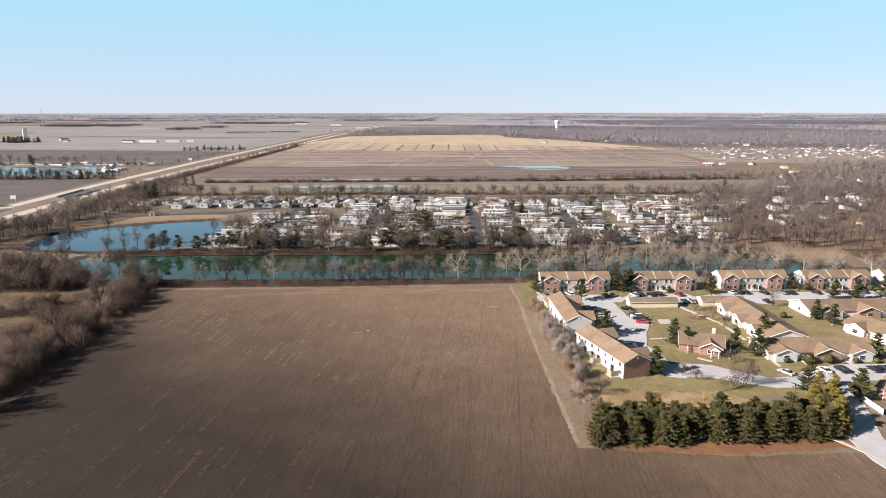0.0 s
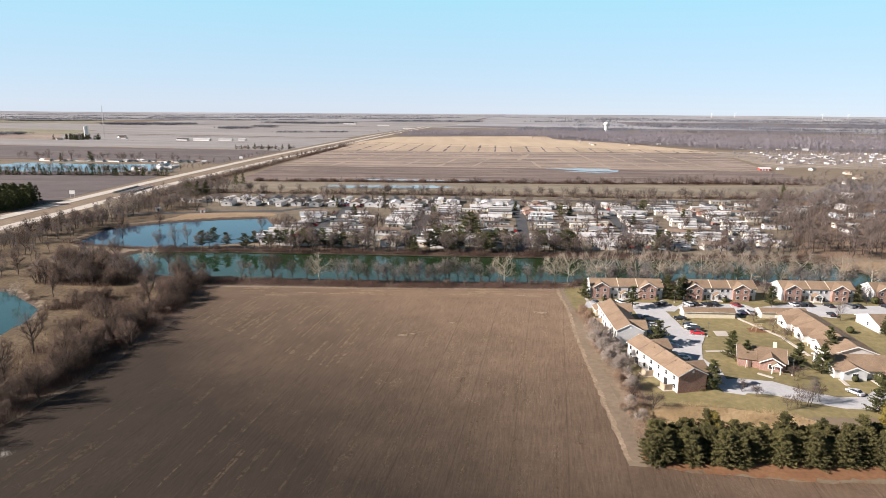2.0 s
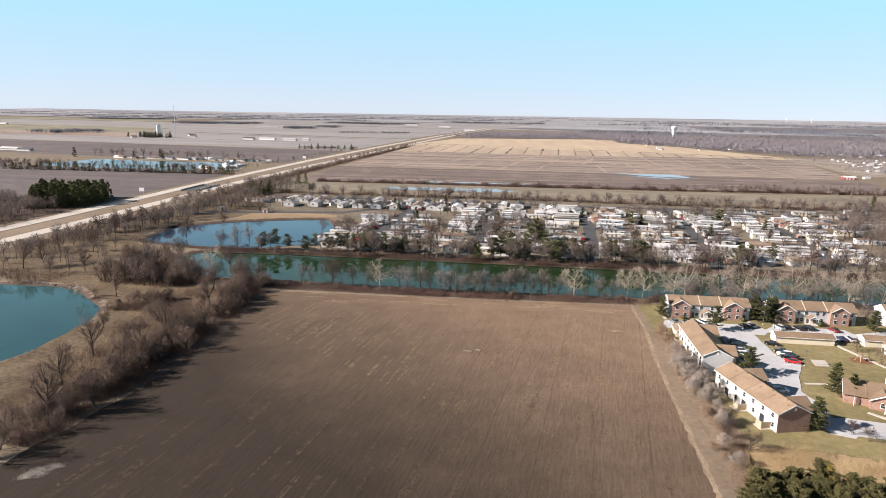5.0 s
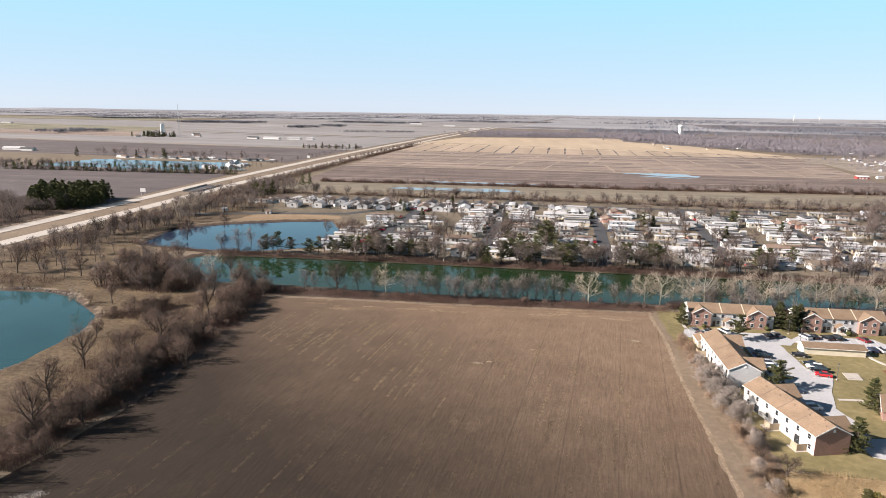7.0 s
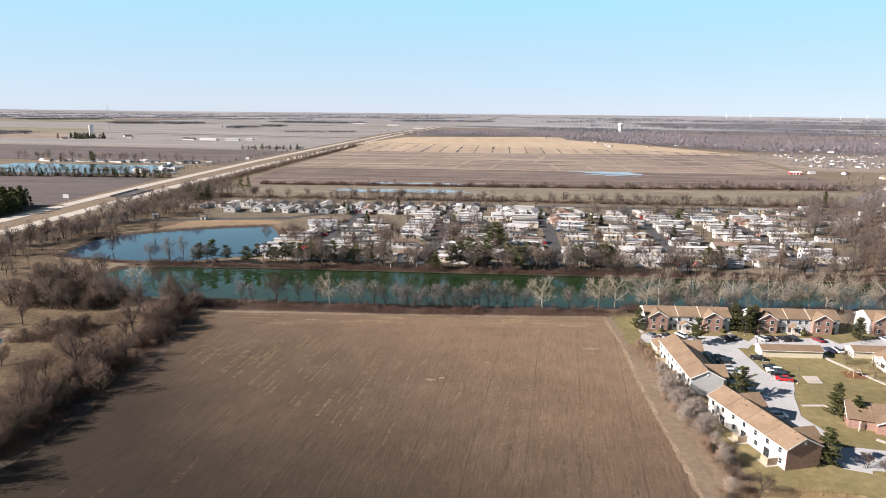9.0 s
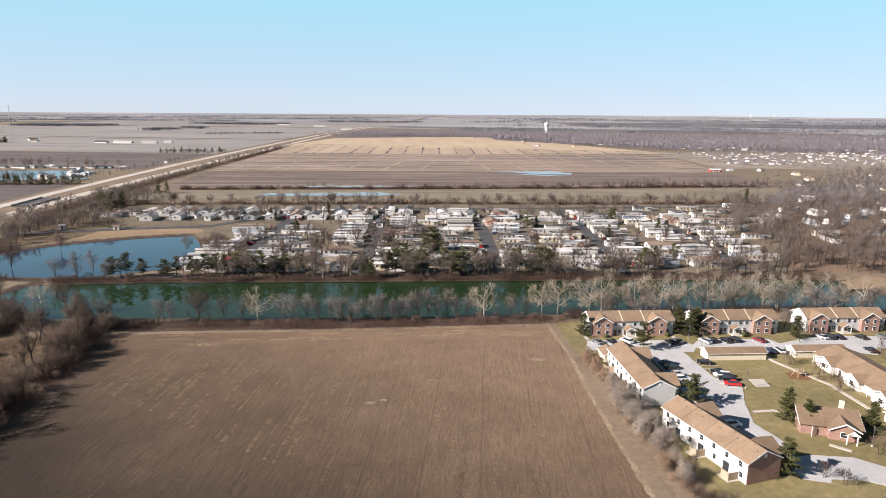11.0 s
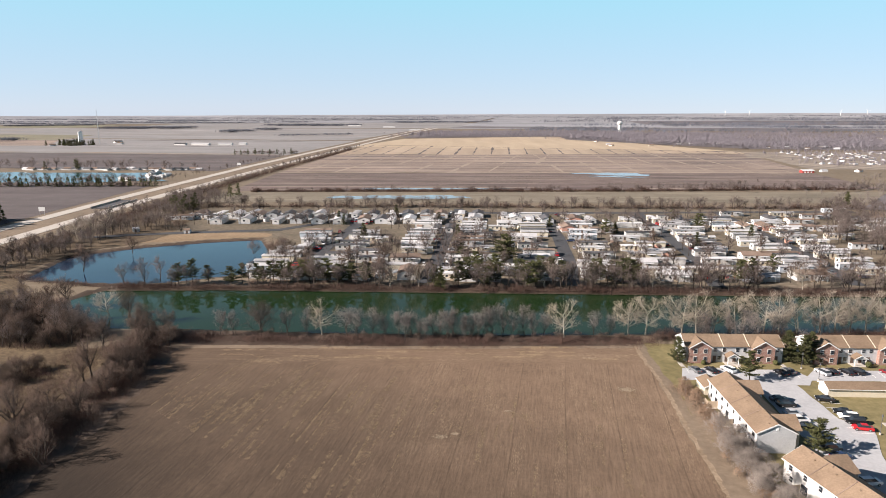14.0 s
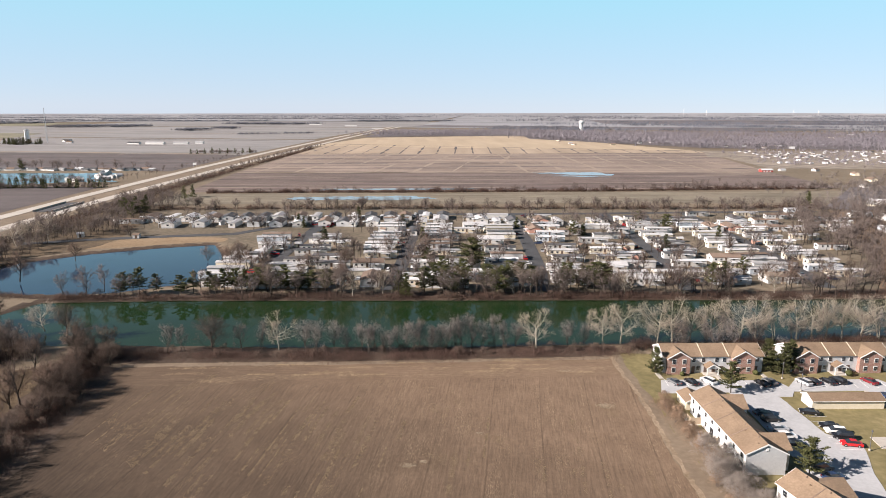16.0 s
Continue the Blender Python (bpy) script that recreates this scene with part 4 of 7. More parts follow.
def conifer(label, seed, h, width, material="needle", cone=1.0, name="pine_tree", base=0.12, tufts=20, whorls=15, big=1.0):
    """An evergreen: trunk and whorls of boughs that carry many small needle tufts."""
    rng = np.random.default_rng(seed)
    tr = grow(np.zeros((1, 3)), np.array([[0.0, 0, 1]]), np.array([h * 0.97]), 5, 0.1, 0.02, rng)
    zs, ang, ln = [], [], []
    for k in range(whorls):
        u = base + (0.98 - base) * k / whorls
        n = 7 if u < 0.6 else 5
        for j in range(n):
            zs.append((u + rng.uniform(-0.02, 0.02)) * h)
            ang.append(rng.uniform(0, 6.283))
            shape = (1 - u) ** 0.8 if cone >= 1 else (1 - u ** 4) * (0.55 + 0.45 * min(1, u / 0.3))
            ln.append(width * (0.10 + 0.9 * shape) * rng.uniform(0.65 if cone >= 1 else 0.4, 1.15))
    zs, ang, ln = np.array(zs), np.array(ang), np.array(ln)
    s = np.stack([0 * zs, 0 * zs, zs], -1)
    d = unit(np.stack([np.cos(ang), np.sin(ang), rng.uniform(-0.1, 0.35, len(zs))], -1))
    bough = grow(s, d, ln, 3, 0.06, 0.08, rng)
    u = rng.uniform(0.25, 1.03, (len(zs), tufts))
    i = np.minimum((u * 3).astype(int), 2)
    row = np.arange(len(zs))[:, None]
    at = bough[row, i] + (bough[row, i + 1] - bough[row, i]) * (u * 3 - i)[..., None]
    at = at.reshape(-1, 3) + rng.normal(size=(at.size // 3, 3)) * (0.055 * width, 0.055 * width, 0.05 * h / 12)
    size = width * 0.075 * rng.uniform(0.6, 1.4, len(at))[:, None] * big
    out = np.repeat(unit(bough[:, -1] - bough[:, 0]), tufts, 0)
    a = unit(out + 0.55 * rng.normal(size=at.shape)) * size
    b = unit(np.cross(a, np.array([0, 0, 1.0]) + 0.45 * rng.normal(size=at.shape))) * size * 0.36
    up = np.array([0, 0, 1.0]) * size * 0.28
    v = np.stack([at - a, at + b - up, at + a, at - b - up], 1).reshape(-1, 3)
    f = (np.array([(0, 1, 2), (0, 2, 3)])[None] + (np.arange(len(at)) * 4)[:, None, None]).reshape(-1, 3)
    t = thing(name, label, "tree", "evergreens")
    new("trunk", tri_mesh("trunk", *joined([segments(tr, h * 0.018, 0.03, rng), segments(bough, 0.05, 0.015, rng)]), "bark")).parent = t
    new("crown", tri_mesh("crown", v, f, material)).parent = t
    return t


def brush(name, line, width, height, count, material, label, category="brush", seed=1, thick=0.03, shoots=3):
    """A strip of bare brush along a line: many thin stems with side twigs, in one mesh."""
    rng = np.random.default_rng(seed)
    line = np.array(line, float)
    seg = np.linalg.norm(np.diff(line, axis=0), axis=1)
    cum = np.r_[0, np.cumsum(seg)]
    u = rng.uniform(0, cum[-1], count)
    clump = 0.5 + 0.5 * np.sin(u * 0.23 + 2 * np.sin(u * 0.071)) * np.sin(u * 0.11 + 1.3)
    i = np.clip(np.searchsorted(cum, u) - 1, 0, len(seg) - 1)
    t = (u - cum[i]) / seg[i]
    p = line[i] + (line[i + 1] - line[i]) * t[:, None]
    nrm = np.stack([-(line[i + 1] - line[i])[:, 1], (line[i + 1] - line[i])[:, 0]], -1) / seg[i][:, None]
    p = p + nrm * rng.normal(0, width / 3.2, count)[:, None]
    s = np.stack([p[:, 0], p[:, 1], np.full(count, -0.1)], -1)
    return scrub(name, s, height * (0.3 + 1.1 * clump), material, label, category, rng, thick, shoots)


def thicket(name, poly, height, count, material, label, category="brush", seed=1, thick=0.03, shoots=3):
    rng = np.random.default_rng(seed)
    xs, ys = [q[0] for q in poly], [q[1] for q in poly]
    p = np.stack([rng.uniform(min(xs), max(xs), count * 2), rng.uniform(min(ys), max(ys), count * 2)], -1)
    p = p[depth_in(p[:, 0], p[:, 1], poly) > 0][:count]
    for pool in (RIVER, POND, LEFT_POND):
        p = p[depth_in(p[:, 0], p[:, 1], pool) < -1]
    clump = 0.5 + 0.5 * np.sin(p[:, 0] * 0.3 + 2 * np.sin(p[:, 1] * 0.13)) * np.sin(p[:, 1] * 0.27)
    return scrub(name, np.stack([p[:, 0], p[:, 1], np.full(len(p), -0.1)], -1), height * (0.5 + 0.8 * clump), material, label, category, rng, thick, shoots)


def scrub(name, s, height, material, label, category, rng, thick, shoots):
    n = len(s)
    ln = height * rng.uniform(0.45, 1.15, n)
    d = unit(np.stack([rng.normal(0, 0.32, n), rng.normal(0, 0.32, n), np.ones(n)], -1))
    stem = np.stack([s, s + d * ln[:, None]], 1)
    s2, d2, l2 = fork(stem, ln, shoots, 0.25, 0.95, 0.6, 0.5, rng)
    v, f = joined([rods(stem[:, 0], stem[:, 1], thick * (0.7 + 0.25 * ln), 0, rng, True), rods(s2, s2 + d2 * l2[:, None], thick * 0.9, 0, rng, True)])
    return tagged(new(name, tri_mesh(name, v, f, material)), label, category, kind="stuff")


def woods(name, quad, count, height, material, label, seed=1, spikes=14, level=0.0, loose=1.0):
    """Far leafless woods: each tree is a fan of branches; the mesh follows the bend of the far land."""
    rng = np.random.default_rng(seed)
    a, b, c, d = [np.array(p, float) for p in quad]
    u, v = rng.uniform(0, 1, (2, count))
    u, v = u[:, None], v[:, None]
    p = (a * (1 - u) + b * u) * (1 - v) + (d * (1 - u) + c * u) * v
    k = rng.integers(0, max(2, count // (5 if spikes > 8 else 3)), count)      # trees gather in clumps
    p = p[k] + rng.normal(0, 1.0, p.shape) * np.where(np.arange(count) % 3 == 0, 3.2, 1.3)[:, None] * height * loose
    dd = p - (CX, CY)
    dist = np.hypot(*dd.T)
    sc_ = np.where(dist > R0, (R0 + R0 * (1 - R0 / np.maximum(dist, 1))) / np.maximum(dist, 1), 1.0)
    base = np.stack([CX + dd[:, 0] * sc_, CY + dd[:, 1] * sc_, H0 * (1 - sc_) - fall(dd[:, 0], dist) * dist * sc_ + level], -1)
    h = height * rng.uniform(0.75, 1.15, count) * sc_
    foot = np.repeat(base, spikes, 0)
    hh = np.repeat(h, spikes)
    start = foot + np.array([0, 0, 1.0]) * (hh * rng.uniform(0.25, 0.5, len(hh)))[:, None]
    way = unit(np.stack([rng.normal(0, 1, len(hh)), rng.normal(0, 1, len(hh)), rng.uniform(-0.15, 1.6, len(hh))], -1))
    tip = start + way * np.array([.46, .46, .52]) * (hh * rng.uniform(0.7, 1.0, len(hh)))[:, None]
    vv, ff = joined([rods(start, tip, hh * (0.010 if spikes > 20 else 0.015 if spikes > 14 else 0.020 if spikes > 8 else 0.034), 0, rng, True), rods(base, base + np.array([0, 0, 1.0]) * (h * 0.5)[:, None], h * 0.012, h * 0.006, rng)])
    return tagged(new(name, tri_mesh(name, vv, ff, material)), label, "woods", kind="stuff")


def pine_mass(name, spots, rng, lo, hi, label, tufts=240):
    """Far evergreens that cannot be told apart: needle tufts on uneven cones, in one mesh."""
    r = np.random.default_rng(rng.randrange(9999))
    pts = np.array([far(x, y)[:3] for x, y in spots])
    h = 12.0 * r.uniform(lo, hi, len(pts))
    u = r.uniform(0.04, 1, (len(pts), tufts)) ** 1.3
    a = r.uniform(0, 6.283, u.shape)
    rad = h[:, None] * 0.27 * (1.04 - u) ** 0.7 * r.uniform(0.55, 1.1, u.shape)
    out = np.stack([np.cos(a), np.sin(a), np.full(a.shape, .25)], -1)
    at = pts[:, None] + np.stack([np.cos(a) * rad, np.sin(a) * rad, u * h[:, None]], -1)
    size = (h * .06)[:, None, None] * r.uniform(.6, 1.4, (*u.shape, 1))
    f_ = unit(out + .4 * r.normal(size=out.shape)) * size
    g_ = unit(np.cross(f_, r.normal(size=f_.shape))) * size * .55
    v = np.stack([at - f_, at + g_, at + f_, at - g_], 2).reshape(-1, 3)
    t = (np.array([(0, 1, 2), (0, 2, 3)])[None] + (np.arange(u.size) * 4)[:, None, None]).reshape(-1, 3)
    return tagged(new(name, tri_mesh(name, v, t, "needle")), label, "evergreens", kind="stuff")


def planted(kinds, spots, rng, lo=0.8, hi=1.2, z=-0.1):
    """Copies of the given trees at the spots (x, y)."""
    for x, y in spots:
        k = kinds[rng.randrange(len(kinds))]
        s = rng.uniform(lo, hi)
        ob = copy_thing(k, pose(x, y, z, 0, 0, rng.uniform(0, 360)))
        ob.scale = (s * rng.uniform(0.9, 1.1), s * rng.uniform(0.9, 1.1), s)


def grove(name, kinds, spots, rng, lo, hi, label):
    """Bare trees too many to count, joined; kinds: numbers of trees made before."""
    vs, ts, ms, k = [], [], [], 0
    for x, y in spots:
        body, crown = DATA[kinds[rng.randrange(len(kinds))]]
        s, a = rng.uniform(lo, hi), rng.uniform(0, 6.283)
        turn = np.array([[math.cos(a), math.sin(a), 0], [-math.sin(a), math.cos(a), 0], [0, 0, 1]]) * s
        for slot, (v, t) in enumerate((body, crown)):
            vs.append(v @ turn + (x, y, -.1))
            ts.append(t + k)
            ms.append(np.full(len(t), slot, np.int32))
            k += len(v)
    me = tri_mesh(name, np.concatenate(vs), np.concatenate(ts), "bark")
    me.materials.append(M["twig_pale"])
    me.polygons.foreach_set("material_index", np.concatenate(ms))
    return tagged(new(name, me), label, "trees", kind="stuff")


def along(line, count, spread, rng):
    line = [Vector(p) for p in line]
    cum = [0.0]
    for a, b in zip(line, line[1:]):
        cum.append(cum[-1] + (b - a).length)
    out = []
    for _ in range(count):
        u = rng.uniform(0, cum[-1])
        k = max(i for i in range(len(line) - 1) if cum[i] <= u)
        p = line[k].lerp(line[k + 1], (u - cum[k]) / (cum[k + 1] - cum[k]))
        out.append((p.x + rng.gauss(0, spread), p.y + rng.gauss(0, spread)))
    return out


def ashore(spots, pools):
    return [p for p in spots if all(depth_in(np.array([p[0]]), np.array([p[1]]), q)[0] < -1.5 for q in pools)]


def inside(poly, count, rng):
    xs, ys = [q[0] for q in poly], [q[1] for q in poly]
    out = []
    while len(out) < count:
        x, y = rng.uniform(min(xs), max(xs)), rng.uniform(min(ys), max(ys))
        if depth_in(np.array([x]), np.array([y]), poly)[0] > 0:
            out.append((x, y))
    return out

# ---- buildings ----


def lined(m, scale, axis, strength=0.5, dist=0.03):
    """Adds horizontal courses (siding laps, shingle rows) to a material's relief and tone."""
    nt = m.node_tree
    b = nt.nodes["Principled BSDF"]
    tc = nt.nodes.new("ShaderNodeTexCoord")
    w = nt.nodes.new("ShaderNodeTexWave")
    w.bands_direction, w.wave_profile = axis, "SAW"
    w.inputs["Scale"].default_value, w.inputs["Distortion"].default_value = scale, 0.4
    nt.links.new(tc.outputs["Object"], w.inputs["Vector"])
    bp = nt.nodes.new("ShaderNodeBump")
    bp.inputs["Strength"].default_value, bp.inputs["Distance"].default_value = strength, dist
    nt.links.new(w.outputs["Fac"], bp.inputs["Height"])
    nt.links.new(bp.outputs[0], b.inputs["Normal"])
    return m


def brick_shader(name, c1, c2, mortar):
    m = bpy.data.materials.new(name)
    m.use_nodes = True
    nt = m.node_tree
    b = nt.nodes["Principled BSDF"]
    tc = nt.nodes.new("ShaderNodeTexCoord")
    mp = nt.nodes.new("ShaderNodeMapping")
    mp.inputs["Rotation"].default_value = (radians(90), 0, 0)
    sw = nt.nodes.new("ShaderNodeVectorMath")
    sw.operation = "MULTIPLY_ADD"
    sep = nt.nodes.new("ShaderNodeSeparateXYZ")
    comb = nt.nodes.new("ShaderNodeCombineXYZ")
    ad = nt.nodes.new("ShaderNodeMath")
    nt.links.new(tc.outputs["Object"], sep.inputs[0])
    nt.links.new(sep.outputs[0], ad.inputs[0])
    nt.links.new(sep.outputs[1], ad.inputs[1])
    nt.links.new(ad.outputs[0], comb.inputs[0])
    nt.links.new(sep.outputs[2], comb.inputs[1])
    t = nt.nodes.new("ShaderNodeTexBrick")
    t.inputs["Color1"].default_value, t.inputs["Color2"].default_value, t.inputs["Mortar"].default_value = (*c1, 1), (*c2, 1), (*mortar, 1)
    t.inputs["Scale"].default_value, t.inputs["Brick Width"].default_value, t.inputs["Row Height"].default_value = 1.0, 0.22, 0.075
    t.inputs["Mortar Size"].default_value = 0.01
    nt.links.new(comb.outputs[0], t.inputs["Vector"])
    ns = nt.nodes.new("ShaderNodeTexNoise")
    ns.inputs["Scale"].default_value = 0.6
    nt.links.new(tc.outputs["Object"], ns.inputs["Vector"])
    mr = nt.nodes.new("ShaderNodeMapRange")
    mr.inputs[3].default_value, mr.inputs[4].default_value = 0.8, 1.2
    nt.links.new(ns.outputs[0], mr.inputs[0])
    hs = nt.nodes.new("ShaderNodeHueSaturation")
    nt.links.new(t.outputs["Color"], hs.inputs["Color"])
    nt.links.new(mr.outputs[0], hs.inputs["Value"])
    nt.links.new(hs.outputs[0], b.inputs["Base Color"])
    b.inputs["Roughness"].default_value = 0.9
    return m


M["brick"] = brick_shader("brick", (0.30, 0.152, 0.115), (0.235, 0.115, 0.09), (0.36, 0.30, 0.26))
M["white"] = lined(shader("white_siding", [(0.50, 0.49, 0.47), (0.59, 0.58, 0.56), (0.67, 0.66, 0.64)], (0.3, 2.0), 0.55, vary=0.06), 0.8, "Z")
M["grey"] = lined(shader("grey_siding", [(0.42, 0.43, 0.44), (0.50, 0.51, 0.52), (0.56, 0.57, 0.57)], (0.3, 2.0), 0.55, vary=0.08), 0.8, "Z")
M["cream"] = lined(shader("cream_siding", [(0.56, 0.50, 0.38), (0.64, 0.58, 0.46), (0.70, 0.64, 0.52)], (0.3, 2.0), 0.55, vary=0.08), 0.8, "Z")
M["blue"] = lined(shader("blue_siding", [(0.40, 0.46, 0.52), (0.47, 0.53, 0.59), (0.53, 0.58, 0.63)], (0.3, 2.0), 0.55, vary=0.08), 0.8, "Z")
M["rosy"] = lined(shader("rose_siding", [(0.42, 0.22, 0.17), (0.50, 0.28, 0.22), (0.56, 0.34, 0.27)], (0.3, 2.0), 0.6, vary=0.08), 0.8, "Z")
M["trim"] = shader("trim_paint", [(0.70, 0.70, 0.68), (0.80, 0.80, 0.78)], (0.5, 4.0), 0.45)
M["shingle"] = lined(shader("tan_shingle", [(0.150, 0.106, 0.071), (0.205, 0.147, 0.100), (0.265, 0.192, 0.132)], (0.22, 2.4), 0.9, vary=0.1, contrast=1.3), 1.1, "Z", 0.6, 0.04)
M["shingle_dark"] = lined(shader("dark_shingle", [(0.055, 0.055, 0.06), (0.085, 0.085, 0.09), (0.12, 0.12, 0.125)], (0.2, 2.0), 0.9, vary=0.25), 1.1, "Z", 0.6, 0.04)
M["shingle_brown"] = lined(shader("brown_shingle", [(0.14, 0.10, 0.08), (0.19, 0.14, 0.11), (0.25, 0.19, 0.15)], (0.2, 2.0), 0.9, vary=0.2), 1.1, "Z", 0.6, 0.04)
M["metal_roof"] = lined(shader("white_metal_roof", [(0.33, 0.33, 0.335), (0.45, 0.45, 0.455), (0.57, 0.57, 0.57)], (0.25, 2.0), 0.75, spec=0.15, vary=0.34), 0.5, "X", 0.4, 0.03)
M["glass"] = shader("window_glass", [(0.02, 0.025, 0.03), (0.035, 0.04, 0.05)], (0.5, 2.0), 0.08, spec=0.8)
M["door"] = shader("door_paint", [(0.10, 0.07, 0.055), (0.14, 0.10, 0.08)], (0.5, 3.0), 0.5)
M["wood"] = shader("fence_wood", [(0.28, 0.22, 0.16), (0.36, 0.29, 0.21), (0.44, 0.36, 0.27)], (0.6, 5.0), 0.8)
M["barn_red"] = shader("barn_red", [(0.26, 0.05, 0.045), (0.34, 0.07, 0.06)], (0.2, 1.5), 0.6)
M["steel"] = shader("galvanised_steel", [(0.42, 0.43, 0.44), (0.55, 0.56, 0.57)], (0.5, 3.0), 0.4, metal=0.6)
CACHE = {}


def shared(key, make):
    if key not in CACHE:
        CACHE[key] = make()
    return CACHE[key]


def child(name, key, make, parent, m, label=""):
    """A part that shares its mesh with its like."""
    ob = new(name, shared(key, make))
    ob.parent = parent
    ob.matrix_basis = m
    return tagged(ob, label) if label else ob


def window(parent, x, y, z, rz=0.0, w=1.0, h=1.3):
    """A sash window whose outer side faces the local -y."""
    f = child("window", ("frame", w, h), lambda: Geo().box(-w / 2 - .09, w / 2 + .09, -.06, .06, -.09, h + .09).mesh("window", "trim"), parent, pose(x, y, z, 0, 0, rz))

    def panes():
        g = Geo()
        for k in (0, 1):
            g.box(-w / 2, w / 2, -.08 - .01 * k, -.03, h * k / 2 + .03, h * (k + 1) / 2 - .03)
        return g.mesh("pane", "glass")

    child("pane", ("pane", w, h), panes, f, Matrix())


def small_window(parent, x, y, z, rz=0.0, w=1.1, h=.95):
    """A window of one mesh, for small homes far off: a frame and a pane of glass in it."""

    def make():
        me = Geo().box(-w / 2 - .1, w / 2 + .1, -.06, .06, -.1, h + .1).box(-w / 2, w / 2, -.08, -.03, 0, h).mesh("window", "trim")
        me.materials.append(M["glass"])
        for p in me.polygons:
            p.material_index = int(p.index >= 6)
        return me

    child("window", ("small", w, h), make, parent, pose(x, y, z, 0, 0, rz))


def door(parent, x, y, z=0.0, rz=0.0, w=0.95, h=2.05, mat="door"):
    f = child("door", ("door", w, h, mat), lambda: Geo().box(-w / 2, w / 2, -.07, .05, 0, h).mesh("door", mat), parent, pose(x, y, z, 0, 0, rz))
    child("knob", "knob", lambda: Geo().tube((.33, -.07, 1.0), (.33, -.13, 1.0), .035, .03, 6).mesh("knob", "steel"), f, Matrix())


def chevron(half, eave, ridge, over, thick=0.16):
    """The outline of a gable roof."""
    slope = (ridge - eave) / half
    e = half + over
    ez = eave - slope * over
    return [(-e, ez), (0, ridge), (e, ez), (e, ez + thick), (0, ridge + thick * 1.15), (-e, ez + thick)]


def gabled(parent, x0, x1, half, eave, ridge, wall, roof, yc=0.0, axis="x", over=0.35, z0=0.0, trim=True, roof_back=None):
    """A block with a gable roof, ridge along an axis: walls, roof, and pale barge boards."""
    body = [(yc - half, z0), (yc + half, z0), (yc + half, eave), (yc, ridge - 0.02), (yc - half, eave)]
    part("wall", Geo().prism(body, x0, x1, axis), wall, parent)
    a = x0 - over
    b = x1 + over if roof_back is None else roof_back
    prof = [(yc + p, q) for p, q in chevron(half, eave, ridge, over)]
    part("roof", Geo().prism(prof, a, b, axis), roof, parent)
    if trim:
        tp = [(yc + p, q) for p, q in chevron(half, eave - .16, ridge - .16, over, 0.3)]
        part("barge_board", Geo().prism(tp, a - .05, a, axis), "trim", parent)
        if roof_back is None:
            part("barge_board", Geo().prism(tp, b, b + .05, axis), "trim", parent)


def townhouse(cx, cy, rz, label):
    """A two-storey row: grey siding with two brick gables that step forward, a small gabled porch between."""
    t = thing("townhouse", label, "apartment house", "brick townhouse rows")
    L2, half, ev, rg = 14.6, 4.6, 5.1, 7.3
    gabled(t, -L2, L2, half, ev, rg, "grey", "shingle")
    for s in (-1, 1):
        xc = -10.6 if s < 0 else 8.4
        part("brick_gable", Geo().prism([(xc - 3.3, 0), (xc + 3.3, 0), (xc + 3.3, ev), (xc, 7.0), (xc - 3.3, ev)], -half - 1.3, 0, "y"), "brick", t, "brick front gable")
        part("gable_roof", Geo().prism([(xc + p, q) for p, q in chevron(3.3, ev, 7.05, 0.35)], -half - 1.7, -0.2, "y"), "shingle", t)
        part("barge_board", Geo().prism([(xc + p, q) for p, q in chevron(3.3, ev - .16, 6.9, 0.35, .3)], -half - 1.78, -half - 1.7, "y"), "trim", t)
        for wx in (-1.5, 1.5):
            for wz in (0.8, 3.3):
                window(t, xc + wx, -half - 1.3, wz)
    for x in (-3.4, 4.3):
        part("roof_seam", Geo().prism(chevron(half, ev + .14, rg + .16, .36, .1), x - .11, x + .11), "cream", t, "pale fire-wall seam")
    for x in (-13.2, -5.8, 2.6, 12.8):
        door(t, x, -half)
    for x in (-2.2, 0.2):
        door(t, x, -half - 0.0)
    for x in (-5.8, -3.0, 1.0, 3.2, 13.0):
        window(t, x, -half, 3.3)
    for x in (1.6, -4.4):
        window(t, x, -half, 0.8)
    gabled(t, -half - 2.6, -half, 1.8, 2.5, 3.5, "grey", "shingle", -1.0, "y", 0.25, 2.3, True, -half + .1)
    for x in (-2.6, 0.6):
        part("porch_post", Geo().box(x - .1, x + .1, -half - 2.5, -half - 2.3, 0, 2.5), "trim", t)
    part("porch_slab", Geo().box(-3.2, 1.2, -half - 3.0, -half, 0, .15), "concrete", t)
    for x in (-12.8, -8, -4.5, 1.5, 6, 11.5):
        window(t, x, half, 3.3, 180)
        window(t, x + .6, half, .8, 180)
    for x in (-9, -1, 5, 12):
        part("roof_vent", Geo().tube((x, 1.6, 6.3), (x, 1.6, 7.2), .12, .12, 6), "shingle_dark", t)
    t.matrix_basis = pose(cx, cy, 0, 0, 0, rz)
    return t


